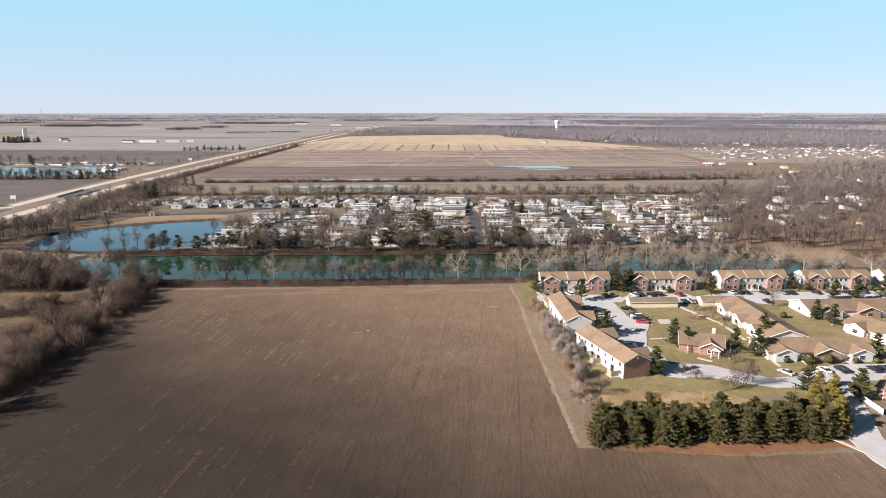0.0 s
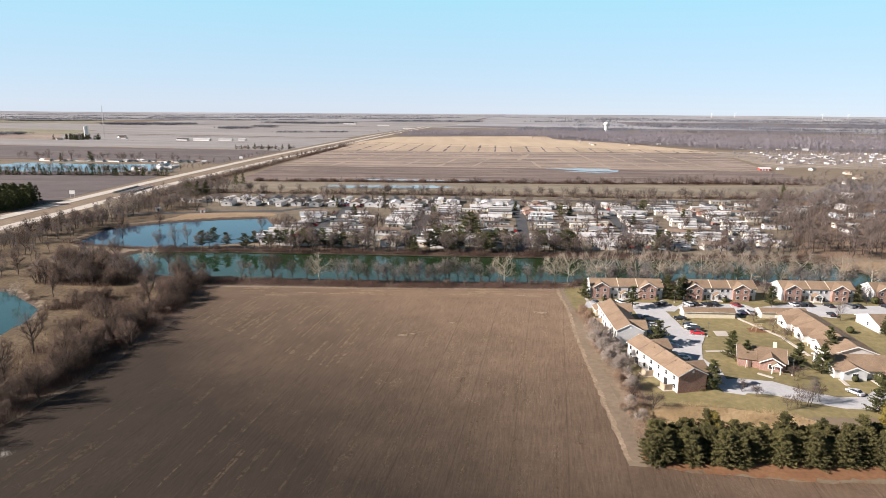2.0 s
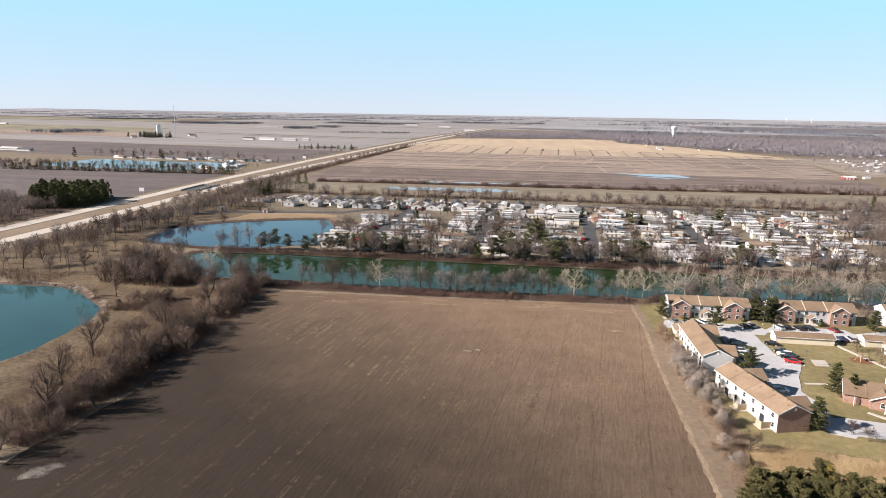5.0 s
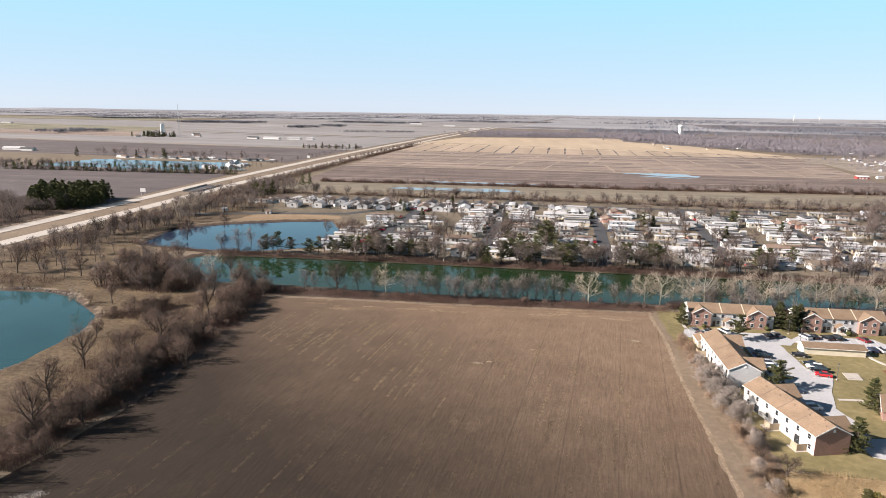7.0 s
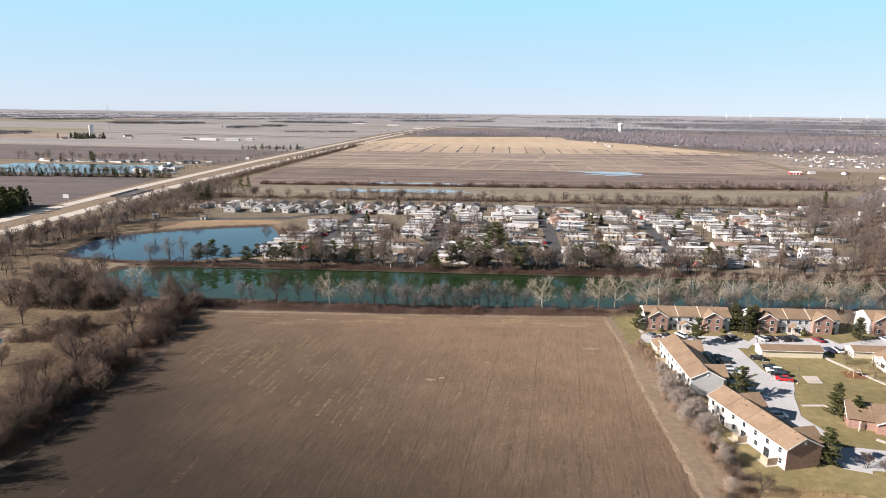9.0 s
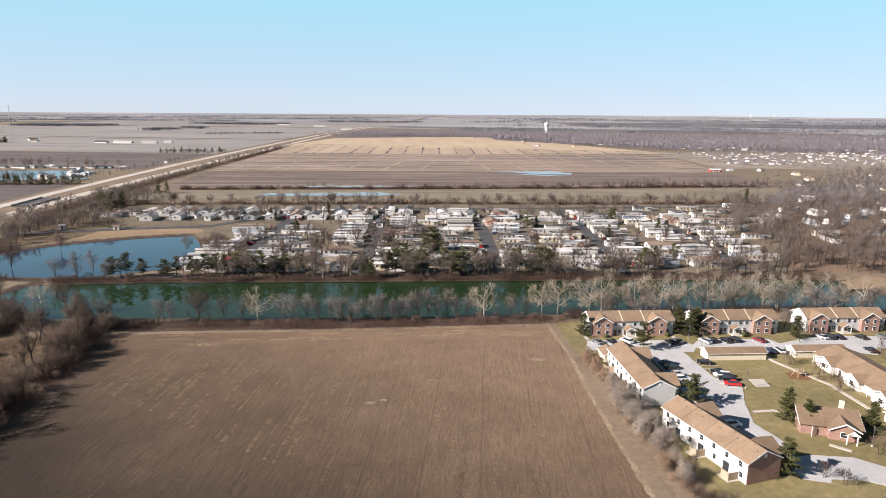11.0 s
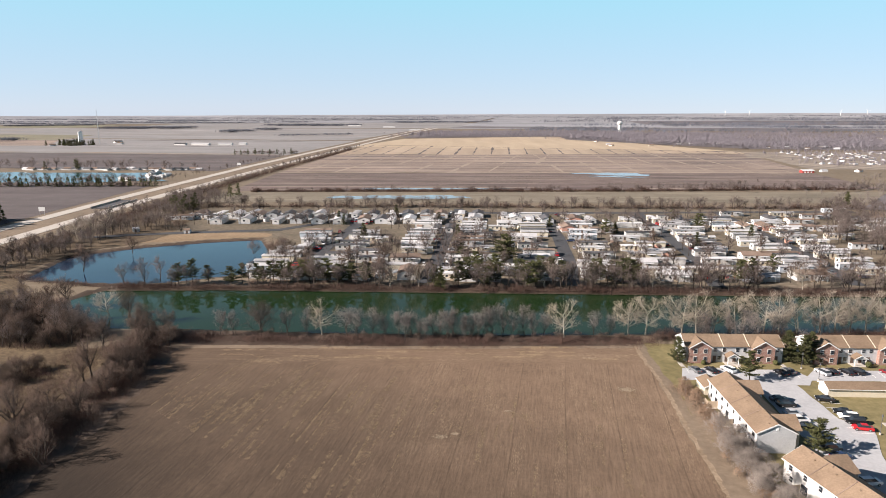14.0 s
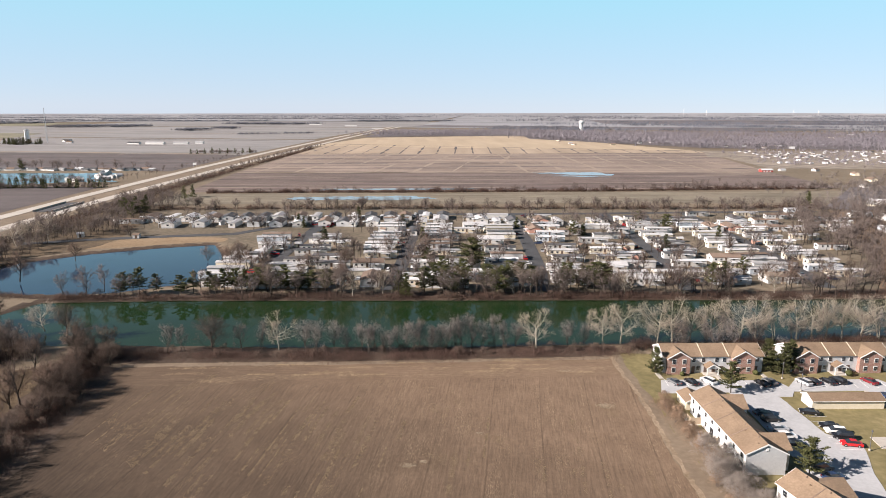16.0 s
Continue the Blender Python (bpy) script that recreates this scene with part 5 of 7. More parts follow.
def wing(cx, cy, rz, L, end, label, sheds):
    """A two-storey white row seen from its garden side, with cross gables on the far side."""
    t = thing("townhouse_wing", label, "apartment house", "white townhouse wings")
    half, ev, rg = 4.3, 5.0, 7.1
    gabled(t, -L / 2, L / 2, half, ev, rg, "white", "shingle")
    part("end_wall", Geo().prism([(-half - .03, 0), (half + .03, 0), (half + .03, ev), (0, rg - .05), (-half - .03, ev)], L / 2, L / 2 + .12), end, t, "brick end wall" if end == "brick" else "grey-sided end wall")
    part("end_vent", Geo().box(L / 2 + .1, L / 2 + .2, -.3, .3, 5.6, 6.3), "trim", t)
    for xc in (-L * .33, L * .33):
        part("cross_gable", Geo().prism([(xc - 3.4, 0), (xc + 3.4, 0), (xc + 3.4, ev), (xc, 6.9), (xc - 3.4, ev)], 0, half + 1.6, "y"), "brick" if end == "brick" else "grey", t)
        part("gable_roof", Geo().prism([(xc + p, q) for p, q in chevron(3.4, ev, 6.95, .35)], .2, half + 2.0, "y"), "shingle", t)
        for wx in (-1.5, 1.5):
            for wz in (.8, 3.3):
                window(t, xc + wx, half + 1.6, wz, 180)
    n = int(L / 3.6)
    for k in range(n):
        x = -L / 2 + (k + .5) * L / n
        window(t, x, -half, 3.2, 0, 0.95, 1.25)
        if k % 2:
            door(t, x, -half, .1, 0, 1.7, 2.05, "glass")
        else:
            window(t, x + .4, -half, .9, 0, 0.9, 1.2)
    for k in range(5):
        x = -L / 2 + (k + .5) * L / 5
        part("roof_vent", Geo().tube((x, -.5, 6.6), (x, -.5, 7.35), .11, .11, 6), "shingle_brown", t)
        part("roof_hood", Geo().box(x + 1.6, x + 2.0, -1.5, -1.1, 6.2, 6.75), "shingle", t)
    for k in (1, 2, 3):
        x = -L / 2 + L * k / 4
        part("roof_seam", Geo().prism(chevron(half, ev + .13, rg + .15, .36, .09), x - .1, x + .1), "shingle_brown", t, "brown fire-wall seam")
    part("gutter", Geo().box(-L / 2 - .3, L / 2 + .3, -half - .52, -half - .38, 4.72, 4.86), "trim", t)
    for x in sheds:
        part("privacy_screen", Geo().box(x - .06, x + .06, -half - 2.6, -half, 0, 1.8).box(x - 2.2, x, -half - 2.6, -half - 2.5, 0, 1.8), "wood", t, "weathered wooden patio screen")
        part("patio", Geo().box(x - 3, x + .5, -half - 3, -half, 0, .1), "concrete", t)
    for x in (-L / 2 + .4, L / 2 - .4):
        part("downpipe", Geo().box(x - .05, x + .05, -half - .12, -half, 0, 4.8), "trim", t)
    t.matrix_basis = pose(cx, cy, 0, 0, 0, rz)
    return t


def cottage(cx, cy, rz, L, depth, gables, label, ev=2.7, rg=5.0, wall="white", group="one-storey apartments"):
    """A one-storey row with a broad shingle roof and front cross gables (place, half width, wall)."""
    t = thing("cottage_row", label, "apartment house", group)
    half = depth / 2
    gabled(t, -L / 2, L / 2, half, ev, rg, wall, "shingle", over=.5)
    for xc, hw, gm in gables:
        top = ev + (rg - ev) * min(.92, hw / half * 1.15)
        part("cross_gable", Geo().prism([(xc - hw, 0), (xc + hw, 0), (xc + hw, ev), (xc, top), (xc - hw, ev)], -half - 1.5, 0, "y"), gm, t)
        part("gable_roof", Geo().prism([(xc + p, q) for p, q in chevron(hw, ev, top + .06, .4)], -half - 1.95, -half * .05, "y"), "shingle", t)
        part("barge_board", Geo().prism([(xc + p, q) for p, q in chevron(hw, ev - .16, top - .1, .4, .3)], -half - 2.03, -half - 1.95, "y"), "trim", t)
        window(t, xc, -half - 1.5, .8, 0, 1.6, 1.3)
    n = max(2, int(L / 5))
    for k in range(n):
        x = -L / 2 + (k + .5) * L / n
        if all(abs(x - g[0]) > g[1] + .6 for g in gables):
            door(t, x, -half)
            part("porch_post", Geo().box(x - 1.2, x - 1.08, -half - 1.4, -half - 1.28, 0, 2.6), "trim", t)
        window(t, x, half, .9, 180)
    window(t, -L / 2, 0, .9, -90)
    window(t, L / 2, 0, .9, 90)
    for k in range(int(L / 9)):
        x = -L / 2 + 5 + 9 * k
        part("roof_seam", Geo().prism(chevron(half, ev + .14, rg + .16, .5, .08), x - .14, x + .14), "shingle", t)
    t.matrix_basis = pose(cx, cy, 0, 0, 0, rz)
    return t


def garage(cx, cy, rz, L, depth, label, wall="cream", doors=True):
    t = thing("garage", label, "garage", "carport garages")
    half = depth / 2
    gabled(t, -L / 2, L / 2, half, 2.3, 3.3, wall, "shingle", over=.3)
    part("end_wall", Geo().prism([(-half - .02, 0), (half + .02, 0), (half + .02, 2.3), (0, 3.25), (-half - .02, 2.3)], -L / 2 - .06, -L / 2), "white", t)
    if doors:
        n = max(1, int(L / 3))
        for k in range(n):
            x = -L / 2 + (k + .5) * L / n
            child("garage_door", "gdoor", lambda: Geo().box(-1.2, 1.2, -.05, .05, 0, 2.05).mesh("garage_door", "trim"), t, pose(x, half, 0, 0, 0, 180))
    part("gutter", Geo().box(-L / 2, L / 2, -half - .42, -half - .3, 2.15, 2.27), "trim", t)
    t.matrix_basis = pose(cx, cy, 0, 0, 0, rz)
    return t


for x, y, lb in ((45.6, 276.6, "two-storey grey and brick townhouse row beside the river"), (83.2, 280.2, "two-storey grey and brick townhouse row behind parked cars"),
                 (123.2, 284.8, "two-storey brick and white townhouse row behind parked cars"), (159.8, 287.6, "two-storey brick and white townhouse row with clipped bushes"),
                 (195.5, 291.0, "two-storey brick townhouse row at the end of the street")):
    townhouse(x, y, 5.4, lb)
wing(37.3, 231.0, -85.0, 29.5, "grey", "white two-storey row with tan roof and grey end wall", (-8, 2, 9))
wing(44.9, 193.6, -70.0, 27.6, "brick", "white two-storey row with tan roof and brick end wall", (-9, 1.5, 11.5))
garage(33.2, 249.6, -85, 6.2, 5.0, "small white garage shed beside the parking lot")
garage(72.9, 252.6, 5, 18.8, 5.0, "long low cream garage with a tan shingle roof")
garage(100.8, 256.2, 5, 17.0, 5.0, "long low garage with a tan shingle roof")
cottage(105.2, 231.0, -87.0, 40.0, 13.5, ((-13, 3.6, "white"), (0, 3.2, "white"), (12, 3.6, "white")), "long one-storey row with tan roof and white gables")
cottage(109.8, 204.0, 3.0, 33.0, 13.0, ((-11.5, 3.3, "grey"), (1.5, 4.0, "brick"), (11.8, 3.3, "grey")), "one-storey row with grey and brick front gables")
cottage(147.0, 249.5, 6.0, 40.0, 14.0, ((-12, 3.6, "white"), (2, 4.4, "brick"), (13, 3.4, "white")), "one-storey row with broad tan roof and brick gable")
cottage(143.5, 219.0, -63.0, 24.0, 12.0, ((-7, 3.2, "white"), (5, 3.4, "white")), "one-storey white row with tan roof")
cottage(176.0, 226.0, 6.0, 36.0, 13.0, ((-10, 3.4, "white"), (8, 3.8, "brick")), "one-storey row with tan roof at the end of the drive")
cottage(119.5, 168.5, -58.0, 14.0, 9.0, ((3, 2.6, "brick"),), "one-storey brick house beside the entry road", wall="brick")
hall = cottage(76.3, 206.5, -14.0, 13.0, 11.0, ((2.5, 3.2, "brick"),), "small brick community hall with a white gabled porch", wall="brick", group="community hall")
part("chimney", Geo().box(3.4, 4.4, 1.6, 2.4, 3.8, 6.3), "cream", hall)
gabled(hall, -9.2, -6.5, 1.3, 2.6, 3.5, "trim", "shingle", 3.6, "y", .2, 2.4, True, -6.4)
for x in (2.5, 4.7):
    part("porch_column", Geo().tube((x, -9.0, 0), (x, -9.0, 2.5), .15, .13, 8), "trim", hall)
sheet("pavement_pad", [(70, 229.5), (74.2, 230), (74.6, 235.2), (70.2, 234.8)], "concrete", 0.16, "bare concrete pad on the lawn", "slab")
for k, line in enumerate((((72.5, 197), (76, 194)), ((30, 266), (29.6, 270)), ((46.5, 266.5), (46.2, 271)), ((60.2, 267.5), (60, 272)), ((95, 191), (95, 196)), ((104.5, 190.5), (104, 196.5)), ((118, 191), (118, 197)),
                          ((62, 213.5), (68, 214.5), (70.5, 212)), ((84, 262), (84, 250), (92, 232), (94, 214)), ((87, 147), (93, 138), (97, 126)))):
    ribbon("pavement_walk", list(line), 1.1, "concrete", 0.17, "narrow concrete footpath", "footpath")

bays = Geo()
for k in range(8):
    bays.box(60.4 - .02 * k, 65.2, 228.4 + 2.75 * k, 228.52 + 2.75 * k, .125, .134)
for k in range(17):
    bays.box(48.6, 53.0, 203 + 2.75 * k, 203.12 + 2.75 * k, .125, .134)
for x in np.arange(30.5, 62, 2.8):
    bays.box(x, x + .12, 261.2, 266, .135, .144)
for x in np.arange(69, 92, 2.8):
    bays.box(x, x + .12, 264, 268.6, .135, .144)
tagged(new("parking_lines", bays.mesh("parking_lines", "trim")), "worn white parking bay lines on the asphalt", "road marking", kind="stuff")

# ---- cars ----
PAINTS = {"black": (0.012, 0.012, 0.014), "white": (0.75, 0.75, 0.74), "silver": (0.42, 0.43, 0.45), "red": (0.45, 0.015, 0.02), "dark blue": (0.02, 0.035, 0.08), "dark red": (0.16, 0.015, 0.02), "grey": (0.13, 0.135, 0.14)}
for nm, c in PAINTS.items():
    M["paint " + nm] = shader("paint_" + nm.replace(" ", "_"), [c, tuple(min(1, q * 1.15 + .003) for q in c)], (0.5, 3.0), 0.25, spec=0.6)
M["rubber"] = shader("tyre_rubber", [(0.015, 0.015, 0.015), (0.03, 0.03, 0.03)], (2, 9), 0.9)
M["lamp_red"] = shader("tail_lamp", [(0.3, 0.01, 0.01), (0.4, 0.02, 0.02)], (2, 9), 0.2)


def car_body(kind):
    """Side outline drawn across the width, narrowed towards the roof."""
    low = [(-2.25, .28), (2.2, .28), (2.3, .55), (2.2, .78), (1.15, .92), (-1.7, .95), (-2.28, .85), (-2.32, .5)] if kind == "sedan" else [(-2.3, .32), (2.25, .32), (2.35, .6), (2.25, .92), (1.2, 1.05), (-2.25, 1.08), (-2.38, .9), (-2.38, .5)]
    return Geo().prism(low, -.88, .88, "y")


def car_cabin(kind):
    pr = [(-1.75, .94), (1.2, .91), (.45, 1.40), (-1.05, 1.44)] if kind == "sedan" else [(-2.2, 1.07), (1.3, 1.04), (.6, 1.66), (-2.0, 1.70)]
    g = Geo()
    n = len(pr)
    wid = [.80, .80, .62, .62]
    pts = [(x, -w, z) for (x, z), w in zip(pr, wid)] + [(x, w, z) for (x, z), w in zip(pr, wid)]
    return g.add(pts, [(0, 1, 2, 3), (7, 6, 5, 4)] + [(i, (i + 1) % n + n * 0, (i + 1) % n + n, i + n) for i in range(n)])


def car(paint, kind="sedan"):
    t = thing("car", f"{paint} {'saloon car' if kind == 'sedan' else 'sport utility car'} parked on pale asphalt", "car", "parked cars")
    part("body", car_body(kind), "paint " + paint, t)
    part("cabin_glass", car_cabin(kind), "glass", t)
    z = 1.40 if kind == "sedan" else 1.64
    part("roof_panel", Geo().box(-1.0 if kind == "sedan" else -1.95, .42, -.6, .6, z, z + .06), "paint " + paint, t)
    for x in (-1.4, 1.45):
        for y in (-.9, .9):
            w = child("wheel", ("wheel",), lambda: Geo().tube((0, -.1, 0), (0, .1, 0), .33, .33, 12).mesh("wheel", "rubber"), t, pose(x, y * .95, .33))
            child("rim", ("rim",), lambda: Geo().tube((0, -.115, 0), (0, .115, 0), .2, .2, 8).mesh("rim", "steel"), w, Matrix())
    for y in (-.65, .65):
        child("headlight", ("hl",), lambda: Geo().box(-.05, .05, -.16, .16, -.07, .07).mesh("headlight", "trim"), t, pose(2.26, y, .68))
        child("tail_light", ("tl",), lambda: Geo().box(-.05, .05, -.16, .16, -.08, .08).mesh("tail_light", "lamp_red"), t, pose(-2.3, y, .75))
    t.location = (0, 0, -60)
    return t


CARS = {}


def park(x, y, rz, paint, kind="sedan"):
    if (paint, kind) not in CARS:
        CARS[paint, kind] = car(paint, kind)
        CARS[paint, kind].matrix_basis = pose(x, y, .13, 0, 0, rz)
    else:
        copy_thing(CARS[paint, kind], pose(x, y, .13, 0, 0, rz))


for k, (x, y) in enumerate(((32.6, 263.0), (37.4, 263.2), (42.4, 264.3), (56.9, 263.7), (59.6, 265.2), (69.0, 265.5), (71.8, 266.5), (76.2, 266.6), (79.3, 267.4), (87.9, 267.6))):
    park(x, y, 112 if k != 2 else 120, ("grey", "black", "white", "black", "grey", "silver", "black", "black", "black", "dark red")[k], ("sedan", "sedan", "suv")[k % 3])
for k, (x, y) in enumerate(((61.6, 246.4), (62.9, 239.0), (63.0, 236.3), (63.4, 233.8), (63.6, 230.4))):
    park(x, y, 172 if k else 165, ("black", "black", "white", "black", "red")[k], ("sedan", "sedan", "suv", "suv", "sedan")[k])
for k, (x, y) in enumerate(((49.6, 244.9), (50.2, 241.5), (49.9, 236.6), (50.1, 232.8), (50.5, 229.6), (51.6, 219.0), (52.2, 215.6), (53.2, 205.2))):
    park(x, y, 8 if k < 5 else 14, ("grey", "black", "silver", "white", "black", "grey", "dark blue", "white")[k], ("sedan", "suv")[k % 2])
for k, (x, y, r) in enumerate(((87, 257.6, 95), (89.9, 257.8, 95), (120.3, 259.9, 95), (111.1, 272.1, 112), (113.6, 272.2, 112), (116.9, 272.5, 112), (124.7, 272.5, 112), (132.6, 273, 112), (136, 273.2, 112),
                               (146.9, 274.4, 115), (153.1, 274.7, 115), (159.7, 275.2, 115), (162.7, 276.2, 115), (167.4, 277, 115), (94.2, 185.6, 120), (106.3, 187.9, 100), (111.6, 188.6, 100), (121.5, 189.5, 100), (125, 190, 100))):
    park(x, y, r, ("dark blue", "silver", "black", "silver", "black", "black", "black", "grey", "black", "black", "dark red", "black", "white", "dark blue", "silver", "white", "black", "black", "black")[k], ("sedan", "suv", "sedan")[k % 3])

# ---- mobile home park ----


def home(wall, roof, wide, label):
    """A mobile home on a skirted base: body, shallow roof, windows, door with steps, awning."""
    t = thing("mobile_home", label, "mobile home", "mobile homes")
    L2, half = (8.2, 2.2) if not wide else (7.4, 4.0)
    rg = 3.35 if not wide else 4.3
    part("skirting", Geo().box(-L2 + .05, L2 - .05, -half + .05, half - .05, 0, .75), "grey", t)
    gabled(t, -L2, L2, half, 3.0, rg, wall, roof, over=.25, z0=.7, trim=False)
    for x in (-5.8, -3.0, 3.4):
        small_window(t, x, -half, 1.5)
    small_window(t, -L2, 0, 1.5, -90, 1.4, 1.0)
    small_window(t, L2, 0, 1.5, 90, 1.4, 1.0)
    child("door", "home_door", lambda: Geo().box(-.48, .48, -.07, .05, 0, 2.05).mesh("door", "door"), t, pose(-.6, -half, .75))
    part("steps", Geo().box(-1.4, .3, -half - 1.2, -half, 0, .7).box(-1.2, .1, -half - 1.6, -half - 1.2, 0, .35), "wood", t)
    g = Geo().box(.5, 5.2, -half - 2.6, -half + .05, 2.7, 2.78)
    for x in (.7, 5.0):
        g.box(x - .05, x + .05, -half - 2.5, -half - 2.4, 0, 2.7)
    part("awning", g, "grey", t)
    return t


KINDS = [home("white", "metal_roof", False, "white mobile home with a white metal roof"), home("cream", "metal_roof", False, "cream mobile home with a pale metal roof"),
         home("grey", "shingle_brown", False, "grey mobile home with a brown roof"), home("white", "shingle_dark", False, "white mobile home with a dark shingle roof"),
         home("blue", "metal_roof", False, "pale blue mobile home with a white roof"), home("white", "shingle_brown", True, "white double-wide home with a brown roof"),
         home("grey", "shingle_dark", True, "grey double-wide home with a dark roof"), home("rosy", "shingle_brown", True, "rose double-wide home with a brown roof"), home("white", "metal_roof", True, "white double-wide home with a pale roof")]
STREETS = {
    "back_west": "-254 498 E, -240 503 E, -223 484 N, -205 489 N, -204 508 N, -183 490 N, -171 494 N, -170 512 N, -156 494 N, -142 495 N, -126 500 N, -114 501 N, -107 500 N, -95 502 N, -78 504 N, -62 506 N",
    "back_mid": "-52 514 N, -32 528 N, -24 520 N, -14 512 N, -3 516 N, 9 485 N, 16 519 N, 27 518 N, 37 504 N, 50 519 N, 58 527 N, 70 526 N, 63 492 E, 83 542 E, 88 524 N, 98 526 E, 87 497 E, -72 472 N, -65 473 N, -28 500 E",
    "west": "-136 429 E, -136 409 N, -104 352 E, -104 438 E, -99 403 E, -94 388 E, -95 353 E, -77 389 D, -78 424 E, -71 356 N, -59 368 E, -68 412 E, -120 350 E, -134 351 E, -115 383 E",
    "mid": "-45 459 E, -42 420 E, -51 403 E, -42 381 E, -43 357 N, -36 358 E, -32 485 E, -18 454 E, -50 359 E, -13 431 E, -31 394 E, -18 378 E, -30 371 E, -13 402 E",
    "main": "12 462 E, 20 440 E, 21 412 E, 41 460 E, 43 433 E, 8 392 E, 20 368 E, 39 395 E, 45 381 E, 50 371 E, 44 414 E, 9 371 E, 31 486 E",
    "east": "80 464 E, 82 453 E, 79 424 E, 100 416 D, 79 406 E, 80 384 E, 89 387 E, 101 404 E, 88 374 E, 110 393 E, 111 378 D, 145 476 E, 146 462 E, 141 444 E, 141 427 E, 141 402 E, 111 454 E, 64 384 E",
    "back_east": "151 537 N, 149 507 E, 136 504 N, 124 504 N, 110 502 E, 167 568 E, 185 560 E, 159 513 E, 166 510 E, 179 511 E, 193 517 E, 132 566 E, 206 515 E, 205 551 E, 223 554 E",
}
rng = random.Random(7)
placed = []
used = set()
for street, text in STREETS.items():
    for entry in text.split(", "):
        x, y, o = entry.split()
        x, y = float(x), float(y)
        for road in (4, -62):
            if o == "E" and abs(x - road) < 12.6 and y < 470:
                x = road + math.copysign(12.6, x - road)
        pick = rng.choice((0, 0, 0, 1, 1, 2, 3, 3, 4, 8) if o == "E" else (5, 8, 8, 0, 1, 3, 6, 7) if o == "N" else (6, 5))
        deep = 2.2 if o == "E" else 7.5 if o == "N" else 4.0
        at = pose(x, y + deep, .05, 0, 0, (6.5 if o != "N" else -84) + rng.uniform(-3, 3))
        placed.append((x, y + deep))
        if pick in used:
            copy_thing(KINDS[pick], at)
        else:
            used.add(pick)
            KINDS[pick].matrix_basis = at
for k in range(17):      # a second row behind the back street
    x = -246 + 12.2 * k + rng.uniform(-2, 2)
    y = 514 + (x + 246) * .13 + rng.uniform(-2, 2)
    pick = rng.choice([n_ for n_ in (0, 1, 3, 5, 6, 8) if n_ in used])
    placed.append((x, y))
    copy_thing(KINDS[pick], pose(x, y, .05, 0, 0, -84 + rng.uniform(-4, 4)))
# more homes along the streets, where the first ones leave room
for street_x, lo, hi in ((-128, 365, 480), (-64, 365, 545), (4, 365, 560), (67, 372, 560), (130, 385, 560)):
    for k in range(int((hi - lo) / 10.5)):
        for s in (-1, 1):
            x, y = street_x + s * 15 - (lo + k * 10.5 - 450) * .03, lo + k * 10.5
            if all(abs(x - px_) > 13 or abs(y - py_) > 7.5 for px_, py_ in placed) and -145 < x < 150 + (y - 400) * .3:
                placed.append((x, y))
                pick = rng.choice((0, 0, 1, 2, 3, 4))
                at = pose(x, y, .05, 0, 0, 6.5 + rng.uniform(-3, 3) + 180 * (s < 0))
                if pick in used:
                    copy_thing(KINDS[pick], at)
                else:
                    used.add(pick)
                    KINDS[pick].matrix_basis = at
for k in range(46):     # homes among the trees of the east wood
    x, y = rng.uniform(165, 345), rng.uniform(435, 600)
    if all(abs(x - px_) > 14 or abs(y - py_) > 9 for px_, py_ in placed) and x < 200 + (y - 400) * .8:
        placed.append((x, y))
        pick = rng.choice([n_ for n_ in (0, 1, 2, 3, 4, 8) if n_ in used])
        copy_thing(KINDS[pick], pose(x, y, .05, 0, 0, rng.choice((6, 12, 96)) + rng.uniform(-8, 8)))
for k, kind in enumerate(KINDS):
    if k not in used:
        kind.matrix_basis = pose(-250 + 12 * k, 525, .05, 0, 0, 96)
for x0, lo, hi in ((-126, 372, 520), (-63, 360, 560), (4, 365, 560), (68, 372, 560), (130, 385, 560)):
    for k in range(14):
        y = rng.uniform(lo, hi)
        s = rng.choice((-1, 1))
        park(x0 + s * 5.5 - (y - 450) * .03, y, rng.choice((95, 185, 5)) + rng.uniform(-6, 6), rng.choice(tuple(PAINTS)), rng.choice(("sedan", "suv")))


def shed(x, y, rz, wall, roof):
    t = thing("shed", "small garden shed beside a mobile home", "shed", "sheds")
    gabled(t, -1.8, 1.8, 1.5, 2.1, 2.9, wall, roof, over=.15, trim=False)
    child("door", "shed_door", lambda: Geo().box(-.6, .6, -.06, .05, 0, 1.85).mesh("door", "door"), t, pose(0, -1.5, 0))
    t.matrix_basis = pose(x, y, .05, 0, 0, rz)


for k in range(36):
    x, y, = placed[k * 3 % len(placed)]
    shed(x + rng.choice((-12, 12)), y + rng.uniform(3, 5), rng.uniform(0, 180), rng.choice(("white", "grey", "cream", "rosy")), rng.choice(("shingle_dark", "metal_roof", "shingle_brown")))
shed(-225, 452, 10, "grey", "shingle_brown")
shed(-259, 452, 20, "white", "metal_roof")

